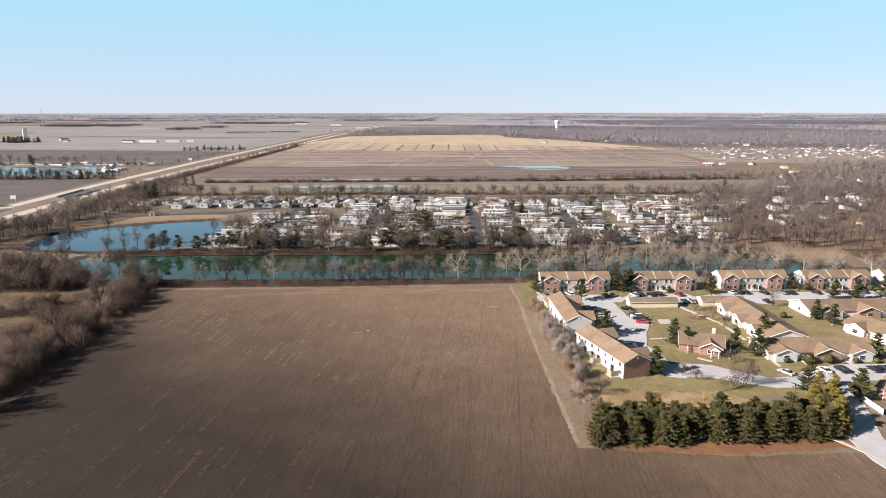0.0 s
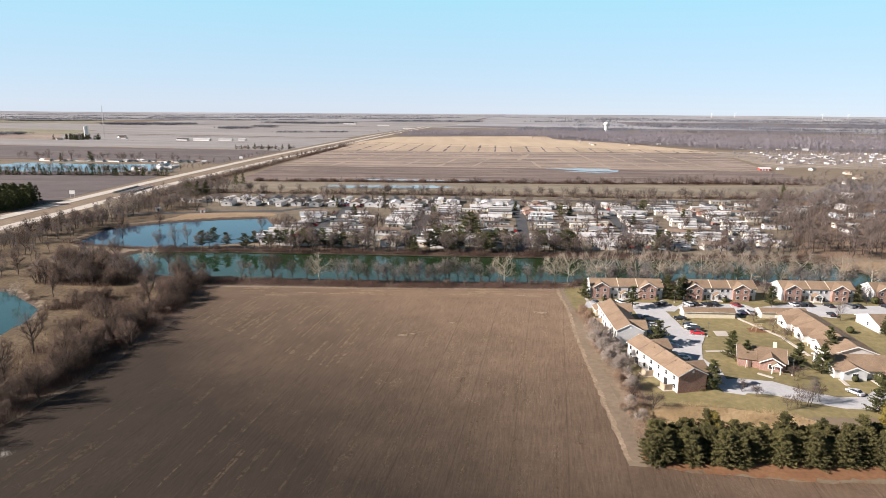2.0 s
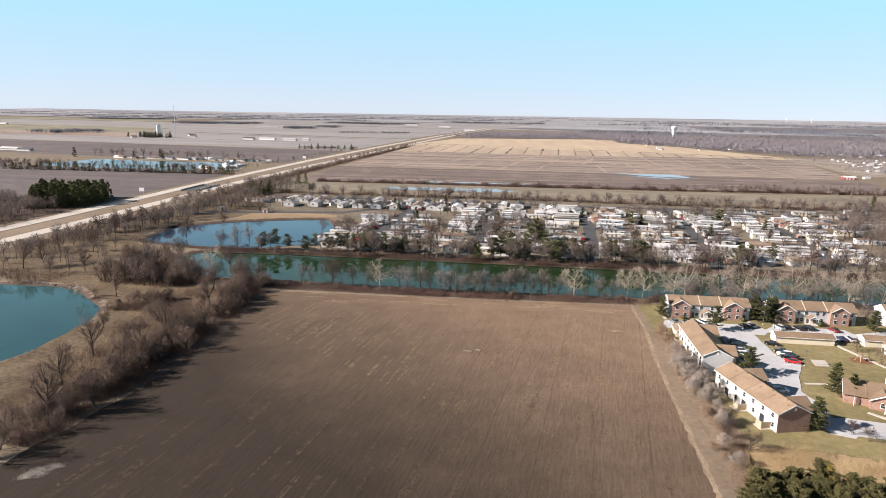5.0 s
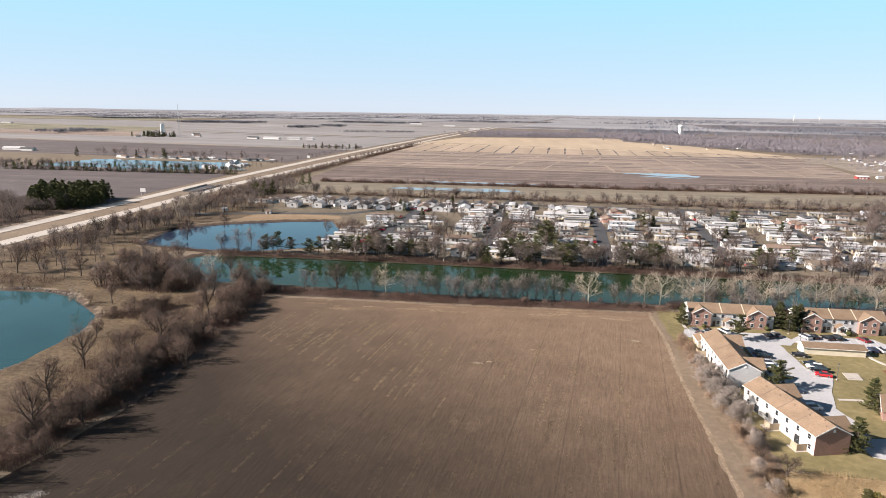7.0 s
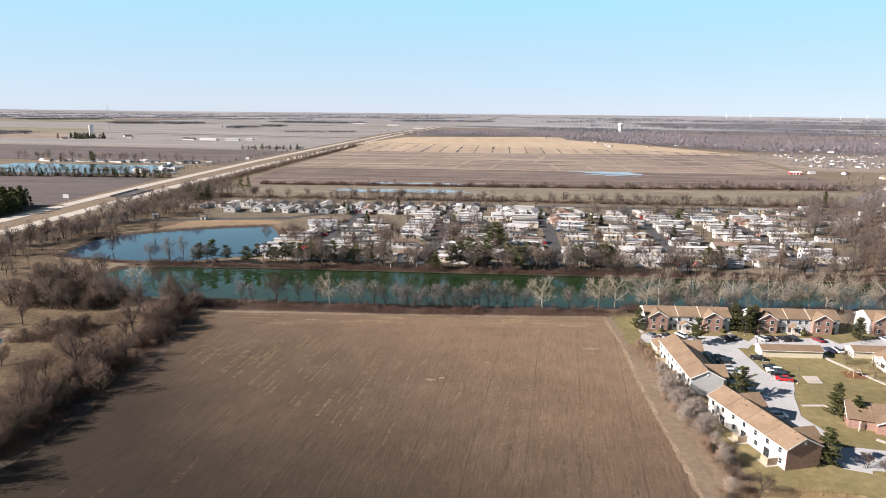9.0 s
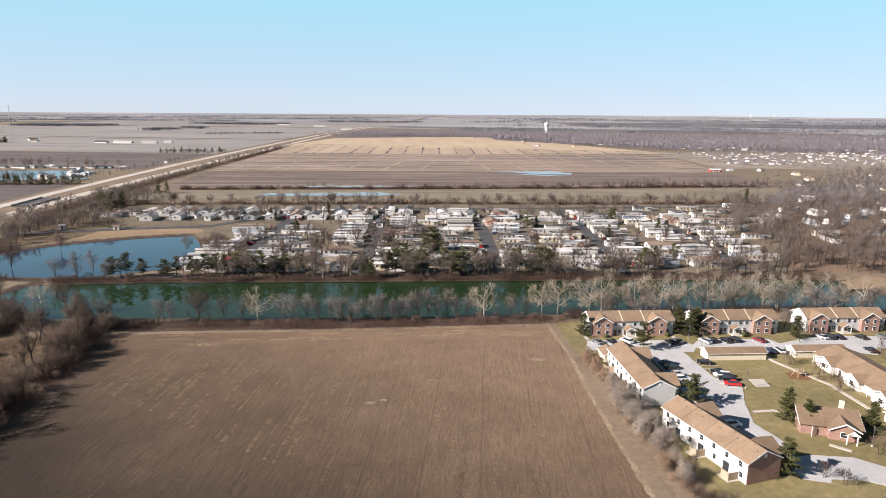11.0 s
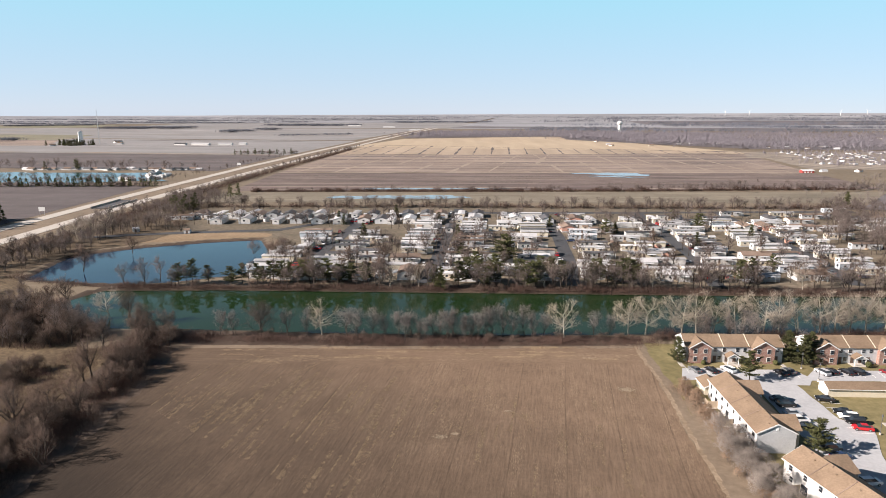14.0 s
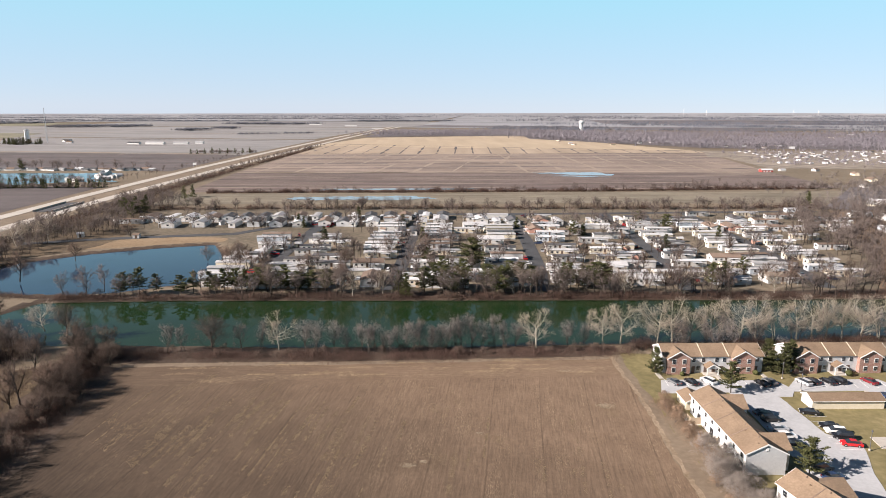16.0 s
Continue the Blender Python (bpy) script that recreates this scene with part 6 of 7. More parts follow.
# ---- trees and brush ----
rng = random.Random(11)
OAKS = [bare_tree("tall leafless tree with grey-brown twigs", s, 13.0, limbs=15, subs=9, twigs=6, tips=3, fine=.013, thick=1.5, top=.62, dome=(.40, .56, .46)) for s in (1, 2, 3)]
FIELD = [bare_tree("spreading leafless tree at the field edge", s, 9.5, limbs=16, subs=8, twigs=6, tips=3, angle=0.85, stems=2, low=.12, fine=.012, top=.55, thick=1.8, dome=(.52, .48, .50)) for s in (4, 5)]
SLIM = [bare_tree("slim leafless tree on the river bank", s, 10.5, "bark", "twig_bank", limbs=22, subs=6, twigs=6, tips=3, angle=0.6, stems=2, low=.12, fine=.011, top=.75, thick=.8, dome=(.32, .5, .52)) for s in (6, 7)]
PALE = [bare_tree("pale-barked leafless sycamore by the river", s, 14.0, "pale_bark", "pale_twig", limbs=12, subs=10, twigs=6, tips=5, angle=1.15, stems=n, low=.22, thick=1.4, fine=.0105, top=.6, dome=(.52, .56, .46)) for s, n in ((8, 1), (9, 2), (10, 1))]
SMALL = [bare_tree("small leafless tree between the homes", s, 9.5, limbs=11, subs=5, twigs=6, tips=0, angle=0.7, fine=.030, top=.65, curves=(3, 1), dome=(.38, .56, .46)) for s in (12, 13, 14)]
BUSH = [bare_tree("low leafless many-stemmed brown bush", s, 4.2, limbs=20, subs=5, twigs=6, tips=2, angle=0.8, stems=5, low=.05, name="bush", group="bare bushes", fine=.010, curves=(2, 1), top=.7, dome=(.62, .42, .55)) for s in (15, 16)]
SILVER = [bare_tree("pale grey leafless bush beside the path", s, 4.8, "twig_pale", "twig_silver", limbs=30, subs=8, twigs=7, tips=3, angle=0.75, stems=5, low=.05, name="bush", group="bare bushes", fine=.0065, curves=(2, 1), top=.7, thick=.6, dome=(.56, .42, .55)) for s in (17, 18)]
RUSSET = [bare_tree("rounded tan-brown leafless shrub beside the path", 19, 4.0, "twig_pale", "twig_russet", limbs=30, subs=8, twigs=8, tips=3, angle=0.8, stems=5, low=.05, name="bush", group="bare bushes", fine=.0065, curves=(2, 1), top=.7, thick=.6, dome=(.62, .42, .55))]
N_SMALL = (10, 11, 12)
DARKTREE = [bare_tree("broad dark leafless tree on the river bank", 33, 11.0, "bark", "bark", limbs=20, subs=9, twigs=6, tips=3, angle=0.9, low=.14, fine=.013, top=.6, thick=1.3, dome=(.58, .50, .50))]
N_FAR = tuple(range(len(DATA), len(DATA) + 3))
DATA.extend(bare_tree_data(s, 11.0, limbs=10, subs=4, twigs=4, tips=0, angle=0.75, fine=.06, thick=.9, top=.65, curves=(2, 1), dome=(.38, .56, .46)) for s in (34, 35, 36))
PINES = [conifer("broad dark green pine with open boughs", s, 12.0, w, cone=.5, base=b, tufts=42, whorls=11) for s, w, b in ((21, 4.9, .22), (22, 4.3, .3), (41, 5.4, .18))]
SPRUCE = [conifer("dense dark green conical spruce tree", s, 12.0, 3.6, name="spruce_tree", base=.04, whorls=20, tufts=50) for s in (23, 24)]
HEDGE = [conifer("layered olive-green pine in a dense row", s, 9.8, 4.3, "needle_hedge", cone=1, base=.02, tufts=60, whorls=19, big=.82) for s in (25, 26, 27)]
GOLD = conifer("yellow-green pine in a dense row", 28, 9.5, 3.7, "needle_gold", 1, base=.06, tufts=60, whorls=18, big=.85)
HOMEPINE = [conifer("layered pine tree on the apartment lawn", s, 9.0, 3.4, cone=1, base=.08, tufts=56, whorls=16, big=.85) for s in (29, 30)]
FARPINE = [conifer("dark evergreen tree in open fields", s, 12.0, 3.8, cone=1, base=.05, tufts=10, whorls=9, big=2.2) for s in (31, 32)]
WEST_EDGE = [(-142, 270), (-133, 240), (-130.5, 215), (-129, 190), (-127, 165), (-126, 138)]
THICKET = [(-203, 254), (-172, 254), (-164, 261), (-156, 270), (-172, 277), (-190, 288), (-204, 304), (-216, 290)]
POND_SCRUB = [(-175, 221), (-160, 223), (-154, 236), (-160, 243), (-172, 232)]
for kinds, spots, lo, hi in (
        # along the west side of the field
        (OAKS, [(-136, 158), (-127, 143), (-146, 181), (-151, 257), (-143, 266), (-140, 236), (-159, 285), (-165, 262), (-135, 200), (-132, 120)], .9, 1.15),
        (FIELD, [(-131, 136), (-142, 190), (-143, 199), (-137, 214), (-136, 223), (-161, 204), (-134, 246), (-141, 234), (-136, 243), (-128, 168), (-125, 152), (-133, 178), (-126, 128), (-131, 205), (-148, 215), (-138, 256), (-140, 274), (-150, 275)], .75, 1.1),
        (FIELD, along(WEST_EDGE, 56, 3.2, rng), .6, .95),
        (BUSH, along(WEST_EDGE, 90, 3.4, rng), .7, 1.25),
        (BUSH, inside(POND_SCRUB, 16, rng), .8, 1.3),
        (FIELD, inside(POND_SCRUB, 5, rng), .5, .75),
        (BUSH, [(-226, 273), (-190, 236), (-238, 244), (-233, 249), (-229, 248), (-236, 247), (-244, 246), (-215, 268), (-246, 290), (-150, 262)], .7, 1.1),
        (DARKTREE, [(-146.2, 272.6)], .85, .85),
        (OAKS, [(-193.5, 297.8)], 1.0, 1.0),
        (PALE, [(-193, 233)], .55, .55),
        (OAKS, ashore(inside(THICKET, 14, rng), (RIVER, LEFT_POND)), .65, 1.0),
        (FIELD, ashore(inside(THICKET, 26, rng), (RIVER, LEFT_POND)), .6, .95),
        (BUSH, ashore(inside(THICKET, 50, rng), (RIVER, LEFT_POND)), .8, 1.5),
        # meadow
        (OAKS, [(-252, 266), (-247, 273), (-248, 306), (-225, 393), (-225, 353), (-222, 269), (-262, 300), (-270, 330), (-182, 238)], .7, 1.05),
        # south bank
        (DARKTREE, [(-106, 276.5)], 1.15, 1.15),
        (SLIM, [(-68, 279), (-59, 279), (-55, 281), (-52, 280), (-48, 282), (-45, 281), (-41, 283), (-38, 282), (-35, 284), (-31, 284), (-28, 285), (-25, 286), (-17, 287), (-11, 288), (-77, 279), (-91, 279), (-120, 275), (-64, 280), (-57, 278.5), (-50, 279.5), (-43, 280.5), (-36, 281.5), (-33, 282.5), (-22, 285.5), (-14, 287), (-73, 278), (-97, 278), (-115, 276), (6, 290), (11, 291)], .75, 1.2),
        (SLIM, along([(25, 291), (60, 297), (110, 304), (180, 300), (230, 304)], 40, 2.5, rng), .7, 1.1),
        (PALE, [(-4, 288), (18, 293.5), (24, 295), (36, 296), (47, 298), (70, 302), (76, 303), (94, 305), (100, 306), (112, 307), (135, 306), (41, 296), (55, 299), (64, 300), (84, 303.5), (89, 304), (106, 306), (119, 307), (127, 306.5), (144, 305), (156, 304), (170, 303), (186, 303)], .9, 1.15),
        (PALE, [(-86, 280.5), (-171, 291)], .8, .92),
        (BUSH, along([(-140, 272), (-60, 278), (26, 289)], 60, 2.0, rng), .4, .8),
        (BUSH, along([(-190, 328.5), (-100, 339), (-30, 345), (80, 355), (160, 362)], 44, 1.6, rng), .5, 1.0),
        # field's east side
        (RUSSET, [(26.5, 250), (26, 246), (28, 243), (26.6, 239), (28.6, 235), (27, 231), (29.4, 228), (28, 224), (30.4, 221), (28.6, 217)], .7, 1.15),
        (SILVER, [(27, 211), (30.5, 212.5), (31.5, 206), (27.5, 220), (29, 205), (32, 199), (33, 192), (29.5, 216)], 1.25, 1.6),
        (SILVER, along([(29, 218), (31, 200), (33, 176), (32, 158)], 22, 1.6, rng), .6, 1.1),
        (RUSSET, along([(28, 222), (30, 200), (32, 176), (31, 156)], 18, 1.5, rng), .5, .85),
        (FIELD, [(35, 181), (33, 172), (37, 168)], .5, .65),
        # north bank
        (PALE, [(37, 353), (62, 357), (-75, 343), (-63, 346), (-9, 352), (101, 362)], .7, .9),
        (PINES, [(-168, 336), (-162, 337), (-155, 338), (-145, 338), (-141, 341), (-134, 341), (-129, 344), (-125, 345), (-120, 344), (-116, 348), (-111, 347), (-105, 349), (-131, 339), (-99, 347), (-94, 350)], .75, 1.0),
        (PINES, [(-86, 347), (-43, 354), (-38, 352), (-29, 357), (-20, 356), (-12, 356), (-5, 358), (16, 362), (21, 364), (26, 363), (31, 366), (77, 368), (83, 372), (-46, 350), (-34, 349), (-15, 351), (12, 357), (28, 360), (-1, 354)], .8, 1.05),
        (PINES, [(-27, 392)], 1.35, 1.35),
        (PINES, [(-40, 373), (-31, 368), (-17, 363), (-10, 367), (14, 368), (24, 369)], .75, 1.0),
        (SPRUCE, [(-53, 343), (-56, 346)], .85, .95),
        # inside the park
        (OAKS, along([(-150, 345), (-100, 351), (-30, 357), (80, 367), (150, 374)], 26, 4, rng), .65, .95),
        (OAKS, inside([(-140, 375), (140, 385), (170, 450), (-135, 445)], 16, rng), .65, .95),
        (FIELD, [(-146, 396), (-139, 388), (-143, 404), (-133, 383)], .9, 1.1),
        (SPRUCE, [(-137, 494), (-109, 533), (-111, 443), (-142, 500), (-57, 455), (-75, 507), (-1, 505), (38, 482), (115, 473), (76, 440), (242, 638)], .65, 1.0),
        (PINES, [(-49, 401), (32, 480), (93, 506), (84, 538), (-26, 424), (100, 395)], .7, 1.0),
        (FIELD, [(-232, 457), (-160, 400), (-152, 398), (-150, 415), (-262, 470)], .8, 1.1)):
    planted(kinds, spots, rng, lo, hi)
grove("trees_meadow", N_SMALL, inside([(-292, 262), (-240, 256), (-216, 262), (-220, 318), (-250, 332), (-290, 330)], 30, rng), rng, .6, 1.1, "bare trees on the rough meadow")
grove("trees_thicket", N_SMALL, ashore(inside(THICKET, 40, rng), (RIVER, LEFT_POND)), rng, .7, 1.15, "bare trees of the river thicket")
grove("trees_north_bank", N_SMALL, along([(-190, 331), (-100, 341), (-30, 347), (80, 357), (160, 364)], 110, 2.8, rng), rng, .8, 1.4, "bare trees crowding the far river bank")
grove("trees_park", N_SMALL, inside([(-145, 362), (150, 372), (190, 450), (-142, 430)], 130, rng), rng, .75, 1.35, "bare trees between the mobile homes")
grove("trees_park_north", N_FAR, inside([(-142, 430), (190, 450), (215, 585), (-120, 560)], 150, rng), rng, .65, 1.15, "bare trees between the mobile homes")
grove("trees_park_back", N_FAR, inside([(-250, 480), (-140, 485), (-130, 545), (-255, 545)], 34, rng), rng, .6, 1.0, "bare trees behind the pond homes")
grove("trees_east_wood", N_SMALL, inside([(152, 372), (204, 366), (260, 350), (310, 380), (320, 430), (170, 430)], 130, rng), rng, 1.0, 1.5, "open bare wood east of the homes")
grove("trees_east_wood_far", N_FAR, inside([(160, 430), (320, 420), (420, 560), (420, 640), (225, 600), (165, 500)], 430, rng), rng, .9, 1.4, "bare wood east of the homes")
grove("trees_field_row", N_FAR, along([(-262, 552), (-100, 578), (60, 592), (240, 612)], 200, 2.5, rng), rng, .55, 1.05, "row of small bare trees behind the homes")
grove("trees_hedge_row", N_FAR, along([(-270, 652), (-168, 674), (-74, 686), (89, 712), (215, 738), (330, 760)], 70, 2.5, rng), rng, .35, .7, "low trees in the hedge between two fields")
grove("trees_hedge_thick", N_FAR, along([(60, 706), (150, 724), (240, 742), (345, 764)], 130, 7, rng), rng, .4, .8, "thick hedge of low bare trees between two fields")
grove("trees_hedge_east", N_FAR, inside([(150, 725), (330, 745), (335, 800), (210, 790)], 40, rng), rng, .4, .8, "low bare trees at the field corner")
grove("trees_highway_belt", N_SMALL, inside([(-284, 270), (-258, 320), (-253, 395), (-262, 430), (-287, 430)], 170, rng), rng, .5, .95, "belt of bare trees along the highway")
grove("trees_highway_belt_far", N_FAR, inside([(-298, 430), (-262, 430), (-240, 462), (-256, 500), (-262, 600), (-318, 640), (-304, 480)], 200, rng), rng, .7, 1.1, "belt of bare trees along the highway")
grove("trees_highway_row", N_FAR, along([(-308, 590), (-318, 700), (-334, 900), (-345, 1100), (-352, 1400)], 190, 3.5, rng), rng, .4, .8, "bare saplings along the highway")
grove("trees_highway_west", N_FAR, inside([(-470, 300), (-354, 300), (-360, 418), (-372, 430), (-470, 450)], 320, rng), rng, .7, 1.15, "bare wood west of the highway")
grove("trees_highway_west_far", N_FAR, along([(-400, 700), (-404, 900), (-412, 1150)], 50, 4, rng), rng, .35, .7, "bare saplings west of the highway")
grove("trees_teal_pond", N_FAR, along([(-640, 686), (-520, 676), (-405, 722)], 50, 5, rng), rng, .6, 1.1, "bare trees by the teal pond")
grove("trees_teal_pond_back", N_FAR, along([(-700, 850), (-420, 850)], 40, 6, rng), rng, .8, 1.5, "bare trees behind the pond cabins")
# the pine row before the reeds
spots = []
for k in range(84):
    u = k / 83
    spots.append((32 + 58 * u + rng.uniform(-.8, .8), 142 + 6.5 * u + rng.uniform(-1.6, 1.6) + (4 if k % 2 else 0)))
planted(HEDGE, spots, rng, .64, .86)
planted([GOLD], [(88, 158), (91, 152), (92.5, 158), (86, 152.5), (95.5, 170), (89, 149), (93, 154.5), (84, 149), (90, 161), (95, 163), (97, 166)], rng, .75, 1.0)
planted(HOMEPINE, [(55.6, 183.2), (29, 270), (68.5, 209.1), (71.8, 205.8), (86.3, 203.9), (91.4, 199.5), (101.0, 217.5), (129.1, 239.0), (132.8, 233.9), (128.4, 200.8), (102.5, 271.8), (139.7, 281.5), (173, 272), (94.5, 173.8), (106, 169.5)], rng, .85, 1.1)
planted(PINES, [(47.8, 216.5)], rng, .78, .82)
planted(PINES, [(46.2, 257.6)], rng, .82, .82)
planted(HOMEPINE, [(62.6, 274.8), (66.4, 272.4), (69, 274.6)], rng, 1.05, 1.3)
planted(BUSH, [(81.6, 193), (77.4, 178.5), (82, 178.5), (63.3, 182.5), (66.6, 180), (87.9, 247.5), (90.4, 235.8), (91, 227), (72, 172.5), (75, 174)], rng, .9, 1.4)
planted(SLIM, [(78, 175), (121, 254), (142, 279), (103, 282), (104.5, 275), (70, 283.5)], rng, .6, .85)
for k, tree in enumerate((*DARKTREE, *OAKS, *FIELD, *SLIM, *PALE, *SMALL, *BUSH, *SILVER, *RUSSET, *PINES, *SPRUCE, *HEDGE, GOLD, *HOMEPINE, *FARPINE)):   # the first of each kind stands in the belts too
    if tree in HEDGE or tree is GOLD:
        tree.location = (37 + 17 * k % 50, 149 + (k % 3), 0)
    elif tree in HOMEPINE:
        tree.location = (150 + 9 * (k % 2), 266, 0)
    else:
        tree.location = (-280 + 3.1 * (k % 7), 350 + 9.0 * k, 0)


def round_bush(x, y, r):
    """A clipped evergreen bush: many small leaf tufts on an uneven ball, and a short stem."""
    g = np.random.default_rng(int(x * 7 + y))
    d = unit(g.normal(size=(420, 3)))
    at = d * (r * g.uniform(.72, 1.06, 420))[:, None] * (1, 1, .95) + (0, 0, r * .95)
    a = unit(np.cross(d, g.normal(size=d.shape))) * .28
    b = unit(np.cross(d, a)) * .2
    v = np.stack([at - a, at + b, at + a + d * .12, at - b], 1).reshape(-1, 3)
    f = (np.array([(0, 1, 2), (0, 2, 3)])[None] + (np.arange(420) * 4)[:, None, None]).reshape(-1, 3)
    t = thing("clipped_bush", "round clipped evergreen bush by a house wall", "bush", "clipped bushes")
    new("leaves", tri_mesh("leaves", v, f, "needle")).parent = t
    part("stem", Geo().tube((0, 0, 0), (0, 0, r), .1, .05, 6), "bark", t)
    t.location = (x, y, .1)


for x, y, r in ((104.8, 194.4, 1.7), (111.4, 195.2, 1.4), (117.7, 239.8, 1.2), (168.2, 281.0, 1.6), (173, 281.4, 1.3), (119.8, 195.8, .8), (98.5, 194.8, .8), (58, 271.3, .7), (36.5, 264.9 + 4, .6), (85, 272.6, .9), (126, 196, .8), (145.5, 280, 1.5)):
    round_bush(x, y, r)

brush("brush_field_west", [(-141, 272), (-131, 240), (-128, 215), (-126.5, 190), (-124.5, 165), (-124, 130)], 9, 2.1, 17000, "brush", "tangled brown brush under the field-edge trees", seed=1)
brush("brush_south_bank", [(-142, 271), (-60, 276), (26, 288)], 9, 1.6, 14000, "brush_red", "reddish brown brush along the river bank", seed=2)
brush("brush_south_bank_east", [(26, 291), (60, 297), (110, 304), (230, 304)], 6, 2.6, 7000, "brush", "brown brush behind the townhouses", seed=3)
brush("brush_north_bank", [(-192, 327.5), (-100, 338), (-30, 344), (80, 354), (165, 362)], 7, 2.4, 10000, "brush", "dark brown brush on the far river bank", seed=4)
brush("brush_field_east", [(26, 252), (28.5, 235), (31.5, 205), (34, 176), (33, 150)], 5, 1.1, 12000, "twig_russet", "pale brown brush between field path and lawn", seed=5, thick=.014)
thicket("tussocks_meadow", [(-150, 264), (-143, 225), (-138, 190), (-132, 150), (-130, 110), (-150, 110), (-160, 180), (-163, 235)], .75, 5200, "tussock", "dry brown tussocks on the meadow", "grass", seed=62, thick=.035, shoots=3)
thicket("scrub_meadow", [(-148, 264), (-141, 225), (-136, 190), (-130, 130), (-145, 130), (-153, 190), (-160, 232), (-160, 256)], 1.7, 5200, "brush", "straggling brown scrub behind the field trees", seed=63)
thicket("thicket_pond", POND_SCRUB, 1.8, 1500, "brush", "brown scrub at the tip of the teal pond", seed=61)
thicket("thicket_west", THICKET, 2.2, 6000, "brush", "brown thicket by the river", seed=6)
thicket("thicket_meadow", [(-262, 246), (-225, 252), (-222, 262), (-262, 262)], 2.2, 900, "brush", "brown brush on the pond shore", seed=7)
thicket("reeds", [(33, 170), (45, 171.5), (58, 171), (73, 169), (80, 162), (72, 152), (40, 152), (33, 160)], 1.5, 7000, "reed", "stand of pale dead reeds", "reeds", seed=8, thick=.022, shoots=2)
brush("brush_pond_dike", [(-250, 338), (-208, 329), (-165, 333)], 5, 2.2, 1600, "brush", "brown brush on the pond dike", seed=9)
brush("brush_highway", [(-284, 300), (-290, 400), (-305, 560), (-318, 700), (-330, 920), (-345, 1300)], 9, 3.4, 9000, "brush", "brown brush along the highway", seed=10, thick=.06)
brush("brush_park_north", [(-265, 560), (-100, 584), (60, 598), (250, 620)], 8, 3.2, 8000, "brush", "bare brush row behind the mobile homes", seed=12, thick=.05)
brush("brush_strip", [(-270, 658), (-168, 674), (-74, 686), (89, 712), (215, 738), (300, 752)], 9, 3.3, 9000, "brush", "bare hedge between two fields", seed=13, thick=.1)
thicket("brush_east_bank", [(204, 334), (330, 336), (330, 372), (206, 366)], 2.4, 2600, "brush", "brown brush by the river", seed=16, thick=.04)
thicket("brush_east_wood", [(152, 370), (260, 370), (330, 470), (330, 590), (215, 590), (165, 430)], 2.2, 5000, "brush", "undergrowth of the bare wood", seed=14, thick=.05)
thicket("brush_highway_west", [(-425, 350), (-345, 350), (-358, 470), (-440, 470)], 3.0, 1800, "brush", "brown undergrowth west of the highway", seed=15, thick=.05)

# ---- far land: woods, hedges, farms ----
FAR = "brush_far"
woods("woods_east_near", [(240, 610), (560, 600), (720, 880), (345, 770)], 1100, 12, "brush_mid", "bare woods with scattered houses", 31, 22)
woods("woods_east_mid", [(400, 800), (800, 860), (960, 1060), (560, 960)], 1500, 12, "brush_mid", "bare woods with scattered houses", 32, 18)
woods("woods_east_right", [(300, 400), (560, 430), (680, 620), (400, 600)], 600, 12, "brush_mid", "bare woods beyond the mobile homes", 33, 22)
woods("trees_estate", [(370, 1010), (850, 1030), (900, 1420), (380, 1350)], 1000, 9, FAR, "bare garden trees of the housing estate", 41, 16)
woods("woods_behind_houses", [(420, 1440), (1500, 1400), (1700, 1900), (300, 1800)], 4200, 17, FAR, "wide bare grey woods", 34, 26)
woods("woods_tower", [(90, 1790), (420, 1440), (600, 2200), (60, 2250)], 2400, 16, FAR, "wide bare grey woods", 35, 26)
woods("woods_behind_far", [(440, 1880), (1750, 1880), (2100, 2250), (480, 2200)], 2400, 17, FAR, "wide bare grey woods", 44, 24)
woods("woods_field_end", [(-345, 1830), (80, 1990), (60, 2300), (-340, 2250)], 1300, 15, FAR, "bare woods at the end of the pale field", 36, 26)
wr = random.Random(71)
for k in range(44):      # far woods in patches, with pale fields between
    y = 2250 * (8200 / 2250) ** (k / 43)
    w, d_ = wr.uniform(.12, .5) * y, wr.uniform(.04, .12) * y
    x = wr.uniform(-.06, .98) * y + 50
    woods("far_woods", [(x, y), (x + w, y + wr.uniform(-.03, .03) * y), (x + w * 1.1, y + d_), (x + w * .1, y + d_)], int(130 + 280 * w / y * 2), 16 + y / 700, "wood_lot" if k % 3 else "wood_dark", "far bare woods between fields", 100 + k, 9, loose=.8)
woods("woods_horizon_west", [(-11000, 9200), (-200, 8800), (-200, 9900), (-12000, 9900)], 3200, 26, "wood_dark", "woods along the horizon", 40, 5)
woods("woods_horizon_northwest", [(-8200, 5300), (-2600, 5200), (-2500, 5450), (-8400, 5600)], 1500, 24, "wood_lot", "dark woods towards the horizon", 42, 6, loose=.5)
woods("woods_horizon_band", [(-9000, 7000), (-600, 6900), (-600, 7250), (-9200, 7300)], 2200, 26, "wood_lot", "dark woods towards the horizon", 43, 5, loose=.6)
